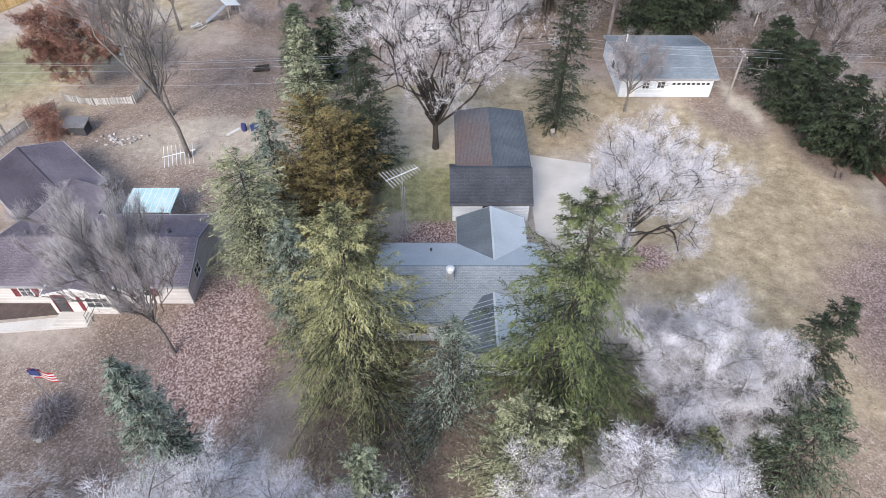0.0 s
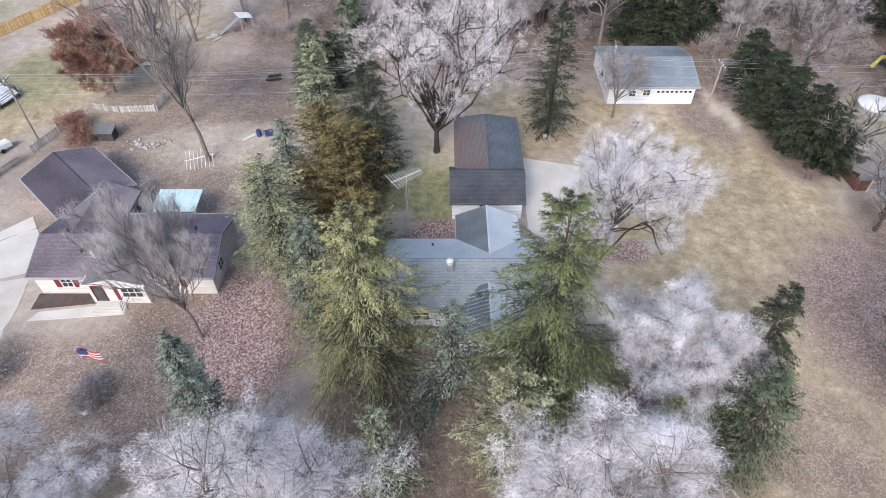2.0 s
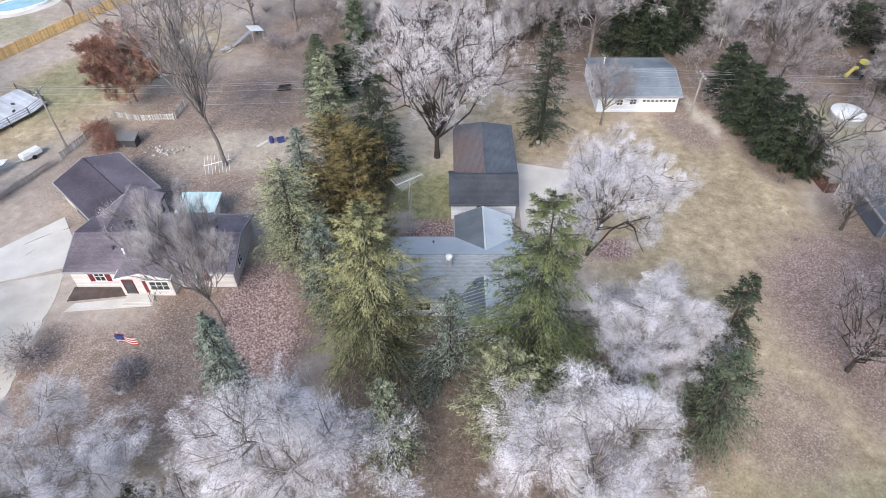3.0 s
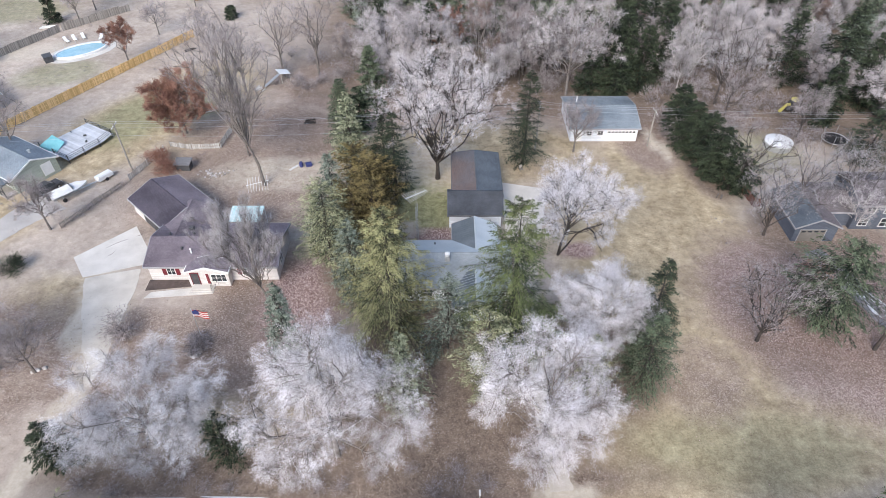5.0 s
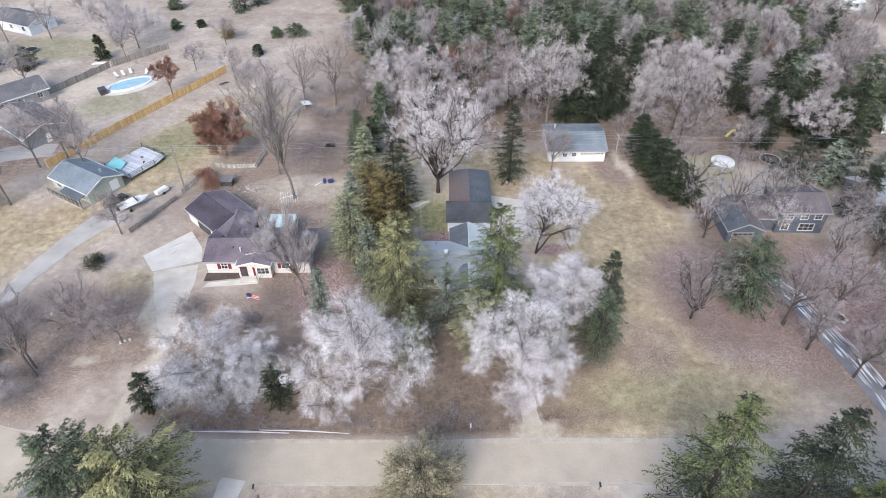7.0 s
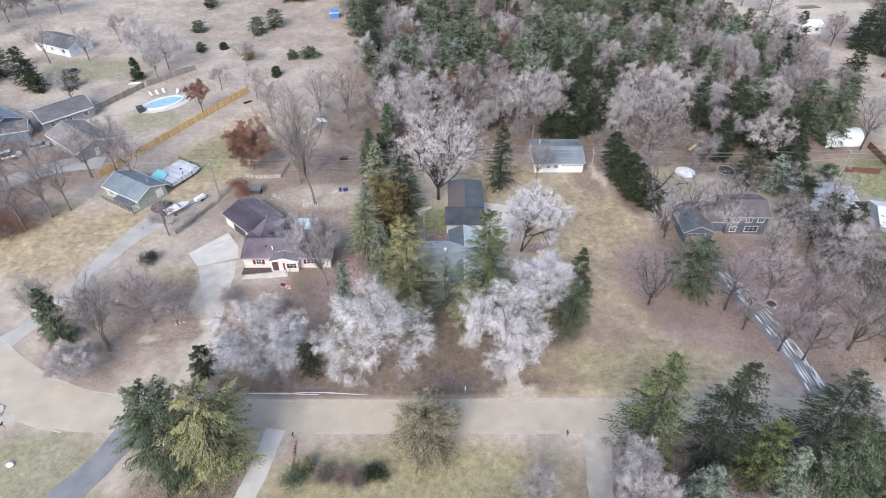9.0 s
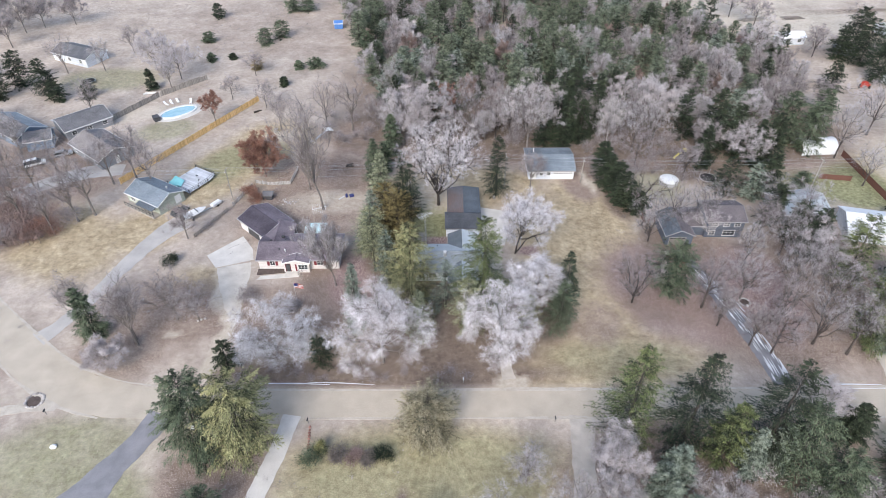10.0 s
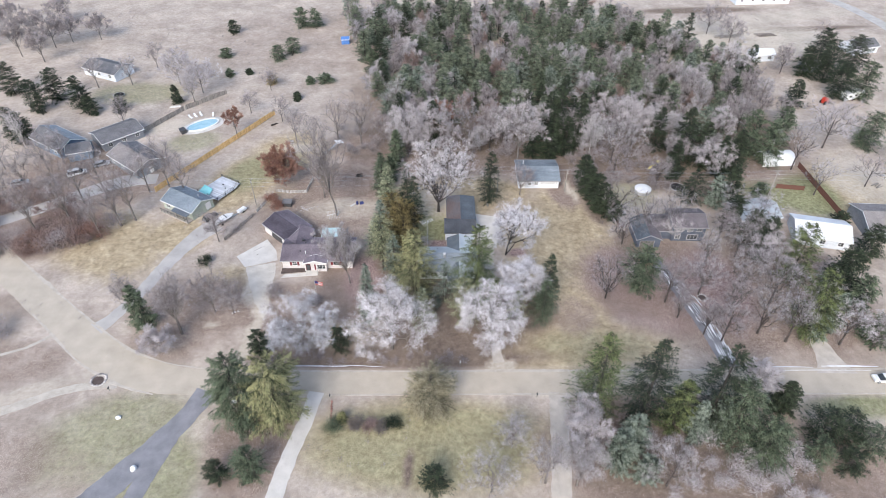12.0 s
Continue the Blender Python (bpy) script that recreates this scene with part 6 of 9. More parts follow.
# ---------------------------------------------------------------- yard things
def rock(x, y, r, seed, mat=None, label="pale field stone lying in the grass", z=0.0, group=""):
    rng = np.random.default_rng(seed)
    bm = bmesh.new()
    bmesh.ops.create_icosphere(bm, subdivisions=2, radius=1.0)
    s = rng.uniform(0.7, 1.2, 3) * [r, r, r * 0.7]
    for v in bm.verts:
        k = 1 + 0.28 * noise.noise(v.co * 1.6 + Vector((seed, 0, 0)))
        v.co = Vector((v.co.x * s[0] * k, v.co.y * s[1] * k, v.co.z * s[2] * k + r * 0.3))
    me = bpy.data.meshes.new("stone")
    bm.to_mesh(me)
    bm.free()
    me.materials.append(mat or STONE)
    ob = new("stone", me)
    ob.location = (x, y, z)
    return tagged(ob, label, "stone", group)


srng = np.random.default_rng(31)
for q in range(54):
    rock(-37.6 + srng.normal() * 1.25, 59.8 + srng.normal() * 0.62, srng.uniform(0.07, 0.22), 100 + q, label="rough pale stone in a heap of rubble", z=srng.uniform(0, 0.12), group="rubble heap")
for q, (x, y, r) in enumerate(((-41.6, -4.4, 0.55), (-63.3, -7.9, 0.5), (-56.3, -18.8, 0.7), (-58.8, 22.6, 0.3), (-61.2, 26.0, 0.3), (-47.6, 20.3, 0.3), (-46.9, 20.6, 0.28), (-48.1, 20.0, 0.25))):
    rock(x, y, r, 200 + q, WHITE_PLASTIC if q < 3 else STONE, "pale whitewashed boulder beside the drive" if q < 3 else "grey field stone at a tree foot")


def ring_of_stones(x, y, r, count, label, cat, seed):
    t = thing("stone_ring", (x, y, 0), label, cat)
    for q in range(count):
        a = 2 * math.pi * q / count
        o = rock(0, 0, 0.2 + 0.06 * (q % 3), seed + q)
        for key in ("label", "category"):
            del o[key]
        o.name = "ring_stone"
        o.parent = t
        o.location = (r * math.cos(a), r * math.sin(a), 0)
    part("ash_bed", Geo().lathe((x, y, 0), [(r * 0.85, -0.02), (r * 0.85, 0.03), (0.1, 0.05)], 14), COPPER, t)


ring_of_stones(-29.9, 22.8, 0.6, 9, "blackened fire ring of field stones", "fire pit", 300)
ring_of_stones(-70.9, 1.2, 1.5, 18, "large ring of pale stones round dark soil", "planter ring", 330)
ring_of_stones(61.4, 24.6, 1.1, 14, "ring of stones round a thick tree", "planter ring", 360)
ring_of_stones(-0.9, 41.6, 0.75, 12, "ring of bricks behind the house", "planter ring", 390)


def mailbox(x, y, mat, label):
    m = thing("mailbox", (x, y, 0), label, "mailbox")
    part("post", Geo().box(Frame2(x, y), -0.06, 0.06, -0.06, 0.06, -0.1, 1.05), WOOD_OLD, m)
    f = Frame2(x, y, 90)
    part("box", Geo().box(f, -0.28, 0.28, -0.1, 0.1, 1.05, 1.2).tube([f(-0.28, 0, 1.2), f(0.28, 0, 1.2)], 0.1, 10), mat, m)


mailbox(3.7, 4.7, WHITE_PLASTIC, "white mailbox on a wooden post")
mailbox(-22.6, -3.6, DARKGREY, "dark mailbox on a post by the road")
mailbox(18.9, -3.5, DARKGREY, "dark mailbox on a post by the road")
mailbox(-67.5, -1.6, DARKGREY, "dark mailbox at the bend of the road")
for q in range(8):
    rock(-22.2 + 0.05 * q, -4.4 - 0.55 * q, 0.24, 420 + q, BRICK_RED, "reddish edging stone along the drive", group="drive edging")


def shed(name, fr, L, W, H, wall, roof, label):
    s = thing(name, fr(0, 0, 0), label, "shed")
    part("wall", Geo().box(fr, -L / 2, L / 2, -W / 2, W / 2, -0.05, H), wall, s)
    part("roof", Geo().slab([fr(-L / 2 - 0.2, -W / 2 - 0.2, H + 0.1), fr(L / 2 + 0.2, -W / 2 - 0.2, H + 0.1), fr(L / 2 + 0.2, W / 2 + 0.2, H + 0.45), fr(-L / 2 - 0.2, W / 2 + 0.2, H + 0.45)], 0.1), roof, s)
    part("door", Geo().box(fr, -0.4, 0.4, -W / 2 - 0.04, -W / 2, 0.0, H - 0.25), DARKGREY, s)


shed("garden_shed", Frame2(-43.0, 61.6, -3), 2.3, 1.4, 1.15, DARKGREY, ROOF_SLATE, "low dark grey garden shed by the rubble")
shed("outhouse", Frame2(-17.4, 69.6, 5), 1.7, 1.7, 2.2, WOOD_RED, WOOD_OLD, "weathered brown plank outhouse under trees")
heap = thing("aerial_heap", (-29.4, 56.2, 0), "pale old television aerial dumped on the ground", "aerial")
HF = Frame2(-29.6, 56.4, 15)
boom = part("boom", Geo().tube([HF(-1.8, 0, 0.55), HF(1.8, 0.3, 0.75)], 0.045, 6), WHITE_PLASTIC, heap)
for q in range(8):
    u = -1.6 + 0.44 * q
    part("element", Geo().tube([HF(u, -1.3, 0.06), HF(u + 0.05, 0.05, 0.66), HF(u + 0.1, 1.1, 1.2)], 0.03, 4), WHITE_PLASTIC, boom)
lean_to = thing("play_set", (-32.6, 92.4, 0), "collapsed pale blue play set with a slide", "play set")
LT = Frame2(-33.2, 91.6, 35)
part("slide", Geo().slab([LT(-3.0, -0.4, 0.15), LT(0.5, -0.4, 1.9), LT(0.5, 0.4, 1.9), LT(-3.0, 0.4, 0.15)], 0.08), SILVER, lean_to)
part("roof_panel", Geo().slab([LT(0.2, -1.2, 2.4), LT(2.4, -1.2, 1.9), LT(2.4, 1.2, 1.9), LT(0.2, 1.2, 2.4)], 0.08), WHITE_PLASTIC, lean_to)
for u, v in ((0.4, -1.0), (0.4, 1.0), (2.2, -1.0), (2.2, 1.0)):
    part("post", Geo().box(LT, u - 0.06, u + 0.06, v - 0.06, v + 0.06, -0.05, 2.0), WOOD_OLD, lean_to)


def log_pile(x, y, turn, n, length, mat, label, seed):
    t = thing("log_pile", (x, y, 0), label, "log pile")
    rng = np.random.default_rng(seed)
    f = Frame2(x, y, turn)
    for q in range(n):
        v, z, r = rng.normal() * 0.6, 0.15 + 0.16 * (q // 4), rng.uniform(0.08, 0.2)
        a, b = -length / 2 * rng.uniform(0.6, 1.0), length / 2 * rng.uniform(0.6, 1.0)
        part("log", Geo().tube([f(a, v + rng.normal() * 0.2, z), f(b, v + rng.normal() * 0.2, z + 0.05)], [r, r * 0.8], 7), mat, t)


log_pile(-24.5, 76.4, 10, 6, 2.2, BARK_DARK, "dark heap of cut branches on bare ground", 5)
log_pile(-47.9, 95.2, 15, 7, 1.4, WOOD_FADED, "pale scrap boards heaped on the lawn", 15)
log_pile(-36.6, 88.6, 60, 8, 2.0, WOOD_FADED, "pale boards fallen from the play set", 16)
log_pile(-55.6, 106.6, 35, 5, 2.6, BARK_DARK, "short dark logs by the cedar fence", 6)
log_pile(124.0, 182.5, 8, 10, 14.0, WOOD_OLD, "long stack of grey logs in the field", 7)
log_pile(140.5, 184.0, 5, 8, 10.0, BARK, "stack of brown logs in the field", 8)
log_pile(-44.2, 80.4, 20, 4, 2.2, WOOD_WHITE, "pale boards dumped on the grass", 9)
log_pile(-93.0, 119.5, 10, 5, 4.0, WOOD_WHITE, "pale boards and scrap by the old fence", 10)
log_pile(43.6, 53.4, 70, 4, 1.2, BARK, "short brown logs at the hedge end", 11)
log_pile(128.0, 70.0, 30, 6, 3.0, WOOD_OLD, "grey scrap timber by the garden", 13)
log_pile(133.0, 75.0, -20, 6, 3.0, WOOD_WHITE, "pale scrap timber by the garden", 14)


def chair(x, y, turn, mat, label):
    f = Frame2(x, y, turn)
    c = thing("garden_chair", (x, y, 0), label, "chair", "garden chairs")
    part("seat", Geo().box(f, -0.28, 0.28, -0.28, 0.28, 0.38, 0.43), mat, c)
    part("backrest", Geo().slab([f(-0.28, 0.26, 0.43), f(0.28, 0.26, 0.43), f(0.28, 0.42, 1.0), f(-0.28, 0.42, 1.0)], 0.05), mat, c)
    for u in (-0.24, 0.24):
        for v in (-0.24, 0.24):
            part("leg", Geo().box(f, u - 0.025, u + 0.025, v - 0.025, v + 0.025, 0, 0.38), mat, c)


# chair form used in place of a small planter on a post
chair(13.0, 60.6, 20, WOOD_OLD, "grey chair form standing in for a small post planter")
for x, y, a in ((-63.2, 70.2, 10), (-61.8, 68.6, 80), (-66.2, 72.2, 150)):
    f = chair(x, y, a, DARKGREY, "dark metal chair on the deck")
lamp = thing("yard_lamp", (17.4, 41.2, 0), "yard lamp with a pale globe in the tree", "lamp")
part("post", Geo().tube([(17.4, 41.2, -0.1), (17.4, 41.2, 3.4)], 0.04, 6), STEEL, lamp)
part("globe", Geo().lathe((17.4, 41.2, 3.4), [(0.06, 0), (0.2, 0.1), (0.24, 0.24), (0.2, 0.38), (0.05, 0.46)], 12), WHITE_PLASTIC, lamp)
swing = thing("scrap_heap", (-23.6, 62.0, 0), "dark blue plastic barrel and scrap under trees", "scrap")
part("barrel", Geo().lathe((-23.6, 62.0, 0), [(0.28, 0), (0.32, 0.3), (0.32, 0.6), (0.28, 0.9), (0.05, 0.92)], 12), NAVY, swing)
part("crate", Geo().box(Frame2(-22.4, 62.3, 20), -0.5, 0.5, -0.4, 0.4, 0, 0.5), NAVY, swing)
part("board", Geo().box(Frame2(-24.8, 61.6, 50), -0.9, 0.9, -0.2, 0.2, 0, 0.12), WOOD_WHITE, swing)

# ---------------------------------------------------------------- trees, shrubs and woods
broadleaf("frosted_willow", -10.9, 9.4, 22.8, 10.4, 9.0, "tall willow white with hoar frost", FROST, BARK, 11, low=0.0, droop=0.22, limbs=19, second=10, third=6, twigs=104, long=0.38, width=0.018, fuzz=0.55, up=0.1, spread=60, outer=0.2, tips=0.9, lump=0.26, clump=0.58, peak=0.5)
broadleaf("frosted_willow", 10.4, 10.4, 18.6, 10.2, 8.8, "broad willow white with hoar frost", FROST, BARK, 12, low=0.0, droop=0.22, limbs=19, second=10, third=6, twigs=104, long=0.38, width=0.018, fuzz=0.55, up=0.1, spread=60, outer=0.2, tips=0.9, lump=0.26, clump=0.58, peak=0.3)
broadleaf("frosted_willow", -30.4, 10.6, 13.0, 9.8, 8.0, "low spreading frosted willow with bluish twigs", FROST_BLUE, BARK, 13, low=0.0, droop=0.22, limbs=19, second=10, third=6, twigs=104, long=0.38, width=0.018, fuzz=0.55, up=0.1, spread=60, outer=0.2, tips=0.9, lump=0.26, clump=0.58)
broadleaf("frosted_willow", 18.6, 24.2, 12.8, 7.3, 6.7, "rounded frosted willow beside slim spruces", FROST, BARK, 14, low=0.12, droop=0.22, limbs=19, second=10, third=6, twigs=104, long=0.38, width=0.018, fuzz=0.55, up=0.1, spread=60, outer=0.2, tips=0.9, lump=0.26, clump=0.58)
broadleaf("frosted_tree", 16.3, 40.2, 13.8, 8.3, 7.6, "frosted tree with a leaning dark trunk", FROST, BARK_DARK, 15, lean=(2.6, 2.2), low=0.25, sweep=[[(0, 0, 0), (1.2, 0.1, 2.0), (2.0, 0.2, 3.6), (3.4, 0.4, 4.6), (5.2, 0.5, 5.0), (6.6, 0.9, 5.8)], [(3.6, 0.4, 4.7), (4.4, -0.2, 4.3), (4.9, -0.9, 3.0), (5.6, -1.4, 1.9)]], limbs=26, second=7, third=6, twigs=90, long=0.38, width=0.019, fuzz=0.55, clump=0.42, up=0.1, spread=60, outer=0.3, tips=0.85, lump=0.2)
broadleaf("frosted_tree", -0.8, 58.6, 21.5, 12.7, 10.4, "very large frosted tree with dark spreading limbs", FROST_THIN, BARK_DARK, 16, limbs=26, second=8, third=6, twigs=44, long=0.44, width=0.022, fuzz=0.55, clump=0.42, spread=58, outer=0.36, tips=0.85, lump=0.1, fork=0.1, low=0.3, trunk=0.34, vase=True, droop=0.06, coarse=True)
conifer("spruce_tree", -6.3, 27.2, 18.2, 9.0, "broad olive spruce laden with cones", GREEN_OLIVE, 17, sprigs=24, fill=32, width=0.05, tuft=0.24, per=10, whorls=17, droop=0.45, power=0.62, bare=0.0, jag=0.42, round_top=0.12)
conifer("spruce_tree", 8.0, 24.2, 22.3, 9.2, "tall dark green spruce on the winter lawn", GREEN_TALL, 18, sprigs=23, fill=32, width=0.05, tuft=0.24, per=10, whorls=18, droop=0.48, power=0.64, bare=0.0, jag=0.42, round_top=0.08)
conifer("spruce_tree", 0.6, 23.6, 12.5, 5.3, "blue-green spruce before the house", GREEN_BLUE, 19, sprigs=10, fill=20, width=0.06, tuft=0.26, per=8, bare=0.03)
conifer("pine_tree", 4.8, 17.2, 13.5, 4.5, "pale green pine on the winter lawn", GREEN_SAGE, 20, sprigs=11, fill=20, round_top=0.5, droop=0.1, width=0.06, tuft=0.26, per=8, bare=0.03)
conifer("spruce_tree", -4.3, 15.0, 13.0, 3.1, "slim grey-green spruce on the winter lawn", GREEN_PALE, 21, sprigs=9, fill=17, width=0.075, tuft=0.26, per=11, bare=0.03)
conifer("pine_tree", -14.4, 34.8, 16.8, 5.4, "pale olive pine with a bare lower trunk", GREEN_SAGE, 22, sprigs=12, fill=20, round_top=0.6, droop=0.1, bare=0.25, width=0.06, tuft=0.26, per=8)
conifer("spruce_tree", -11.4, 32.2, 13.0, 4.3, "grey-green spruce on the winter lawn", GREEN_BLUE, 23, fill=17, width=0.075, tuft=0.26, sprigs=12, per=11, bare=0.03)
conifer("spruce_tree", -15.4, 45.6, 13.5, 3.9, "blue spruce on the winter lawn", GREEN_BLUE, 24, fill=17, width=0.075, tuft=0.26, sprigs=12, per=11, bare=0.03)
conifer("spruce_tree", -16.4, 41.5, 11.0, 3.5, "blue spruce on the winter lawn", GREEN_BLUE, 25, fill=17, width=0.075, tuft=0.26, sprigs=12, per=11, bare=0.03)
conifer("arborvitae", -12.9, 52.0, 10.6, 3.7, "bronze arborvitae in a dense clump", BRONZE, 26, droop=-0.2, lift=0.6, round_top=0.75, power=0.5, sprigs=11, fill=18, bush=0.65, width=0.075, tuft=0.26, per=12, bare=0.0, jag=0.16)
conifer("arborvitae", -9.6, 50.0, 9.8, 3.7, "bronze arborvitae in a dense clump", BRONZE, 27, droop=-0.2, lift=0.6, round_top=0.75, power=0.5, sprigs=11, fill=18, bush=0.65, width=0.075, tuft=0.26, per=12, bare=0.0, jag=0.16)
conifer("arborvitae", -12.4, 43.4, 10.2, 3.7, "bronze arborvitae in a dense clump", BRONZE, 28, droop=-0.2, lift=0.6, round_top=0.75, power=0.5, sprigs=11, fill=18, bush=0.65, width=0.075, tuft=0.26, per=12, bare=0.0, jag=0.16)
conifer("arborvitae", -9.5, 42.2, 10.4, 3.7, "bronze arborvitae in a dense clump", BRONZE, 29, droop=-0.2, lift=0.6, round_top=0.75, power=0.5, sprigs=11, fill=18, bush=0.65, width=0.075, tuft=0.26, per=12, bare=0.0, jag=0.16)
conifer("arborvitae", -10.6, 46.6, 11.2, 3.6, "bronze arborvitae in a dense clump", BRONZE, 401, droop=-0.2, lift=0.6, round_top=0.75, power=0.5, sprigs=11, fill=18, bush=0.65, width=0.075, tuft=0.26, per=12, bare=0.0, jag=0.16)
conifer("arborvitae", -7.8, 38.2, 9.6, 3.5, "bronze arborvitae in a dense clump", BRONZE, 402, droop=-0.2, lift=0.6, round_top=0.75, power=0.5, sprigs=11, fill=18, bush=0.65, width=0.075, tuft=0.26, per=12, bare=0.0, jag=0.16)
conifer("spruce_tree", -7.2, 53.0, 15.5, 4.1, "dark narrow spruce on the winter lawn", GREEN_DARK, 30, sprigs=11, fill=20, width=0.06, tuft=0.26, per=8, bare=0.03)
conifer("spruce_tree", -9.4, 60.0, 14.0, 3.5, "dark narrow spruce on the winter lawn", GREEN_DARK, 31, fill=17, width=0.075, tuft=0.26, sprigs=12, per=11, bare=0.03)
conifer("spruce_tree", -14.4, 59.0, 15.5, 3.8, "dusty grey-green spruce on the winter lawn", GREEN_PALE, 32, fill=17, width=0.075, tuft=0.26, sprigs=12, per=11, bare=0.03)
conifer("spruce_tree", -16.5, 66.0, 13.5, 3.5, "green spruce on the winter lawn", GREEN_MID, 33, fill=17, width=0.075, tuft=0.26, sprigs=12, per=11, bare=0.03)
conifer("spruce_tree", 13.4, 62.5, 17.0, 4.1, "dark feathery spruce by the wires", GREEN_DARK, 34, jag=0.4, fill=17, width=0.075, tuft=0.26, sprigs=12, per=11, bare=0.03)
conifer("spruce_tree", -16.2, 17.2, 17.6, 3.4, "blue spruce on the front lawn", GREEN_BLUE, 35, fill=17, width=0.075, tuft=0.26, sprigs=12, per=11, bare=0.03)
conifer("spruce_tree", 24.3, 23.6, 14.8, 3.9, "dark slim spruce on the winter lawn", GREEN_DARK, 36, power=0.7, jag=0.2, per=10, sprigs=12, fill=18, width=0.06, tuft=0.26, bare=0.03)
conifer("spruce_tree", 22.8, 18.4, 11.6, 5.1, "dull green spruce on the winter lawn", GREEN_MID, 37, fill=17, width=0.075, tuft=0.26, sprigs=12, per=11, bare=0.03)
conifer("juniper", 16.8, 18.6, 8.0, 3.5, "yellow-green juniper on the winter lawn", GREEN_OLIVE, 38, fill=17, width=0.075, tuft=0.26, sprigs=12, per=11, bare=0.03)
conifer("juniper", -39.2, 8.6, 7.0, 2.7, "dark green juniper on the winter lawn", GREEN_DARK, 39, round_top=0.4, sprigs=12, fill=18, width=0.1, tuft=0.34)
conifer("juniper", -22.3, 9.5, 7.0, 3.2, "dark green juniper on the winter lawn", GREEN_DARK, 40, round_top=0.4, fill=17, width=0.075, tuft=0.26, sprigs=12, per=11, bare=0.03)
conifer("pine_tree", -39.2, -7.4, 17.0, 7.4, "broad blue-green pine by the southern lawn", GREEN_MID, 41, sprigs=20, fill=30, width=0.085, tuft=0.32, per=10, whorls=13, jag=0.35, round_top=0.5, droop=0.4)
conifer("pine_tree", -32.0, -8.2, 18.5, 8.1, "broad olive pine by the southern lawn", GREEN_OLIVE, 42, sprigs=20, fill=30, width=0.085, tuft=0.32, per=10, whorls=13, jag=0.35, round_top=0.5, droop=0.4)
conifer("cedar_tree", -2.4, -5.6, 9.8, 6.2, "rounded bronze cedar on the verge", CEDAR_BROWN, 43, sprigs=14, fill=24, per=14, round_top=0.9, droop=0.1, jag=0.2, tuft=0.28, width=0.07)
conifer("pine_tree", 29.6, -6.6, 22.4, 7.4, "green pine with drooping boughs", GREEN_TALL, 44, sprigs=13, fill=18, width=0.1, tuft=0.34, per=11, whorls=16, droop=0.34, jag=0.42, bare=0.04)
conifer("pine_tree", 38.8, -8.0, 22.4, 7.4, "dark pine by the southern lawn", GREEN_DARK, 45, sprigs=13, fill=18, width=0.1, tuft=0.34, per=11, whorls=16, droop=0.34, jag=0.42, bare=0.04)
conifer("pine_tree", 44.2, -10.6, 14.6, 4.6, "olive green spruce before darker pines", GREEN_TALL, 46, sprigs=13, fill=18, width=0.1, tuft=0.34, per=11, whorls=16, droop=0.34, jag=0.42, bare=0.04)
conifer("pine_tree", 50.6, -10.2, 23.6, 6.8, "dark green pine on a leaning trunk", GREEN_DARK, 47, sprigs=13, fill=18, width=0.1, tuft=0.34, per=11, whorls=16, droop=0.34, jag=0.42, bare=0.04)
conifer("spruce_tree", 51.6, -12.2, 11.0, 3.0, "silvery blue spruce by the southern lawn", GREEN_BLUE, 48, sprigs=13, fill=18, width=0.1, tuft=0.34, per=11, whorls=16, droop=0.34, jag=0.42, bare=0.04)
conifer("spruce_tree", 47.4, -12.6, 11.0, 3.0, "silvery blue spruce by the southern lawn", GREEN_BLUE, 49, sprigs=13, fill=18, width=0.1, tuft=0.34, per=11, whorls=16, droop=0.34, jag=0.42, bare=0.04)
conifer("pine_tree", 54.2, -12.4, 16.4, 6.6, "tall dull green pine by the southern lawn", GREEN_MID, 50, sprigs=13, fill=18, width=0.1, tuft=0.34, per=11, whorls=16, droop=0.34, jag=0.42, bare=0.04, round_top=0.35)
conifer("pine_tree", 66.6, -6.6, 8.6, 3.8, "dark green pine by the southern lawn", GREEN_DARK, 52, sprigs=13, fill=18, width=0.1, tuft=0.34, per=11, whorls=16, droop=0.34, jag=0.42, bare=0.04)
conifer("pine_tree", 58.4, -17.0, 12.0, 6.0, "dull green pine by the southern lawn", GREEN_MID, 55, sprigs=13, fill=18, width=0.1, tuft=0.34, per=11, whorls=16, droop=0.34, jag=0.42, bare=0.04, round_top=0.4)
conifer("spruce_tree", 31.8, -18.6, 10.0, 3.7, "dense blue-green spruce by the southern lawn", GREEN_BLUE, 56, round_top=0.55, per=13, sprigs=12, fill=22, bush=0.7, bare=0.0, width=0.085, tuft=0.3, jag=0.2, droop=0.1)
conifer("spruce_tree", 34.5, -15.8, 11.0, 3.5, "dense blue-green spruce by the southern lawn", GREEN_BLUE, 57, round_top=0.55, per=13, sprigs=12, fill=22, bush=0.7, bare=0.0, width=0.085, tuft=0.3, jag=0.2, droop=0.1)
conifer("spruce_tree", 36.2, -21.0, 6.5, 2.8, "dense blue-green spruce by the southern lawn", GREEN_BLUE, 58, round_top=0.55, per=13, sprigs=12, fill=22, bush=0.7, bare=0.0, width=0.085, tuft=0.3, jag=0.2, droop=0.1)
conifer("juniper", 76.0, -12.6, 7.5, 4.4, "dark green juniper by the southern lawn", GREEN_DARK, 59, round_top=0.6, per=11, sprigs=11, fill=16, bush=0.8, bare=0.0, width=0.1, tuft=0.32, jag=0.3)
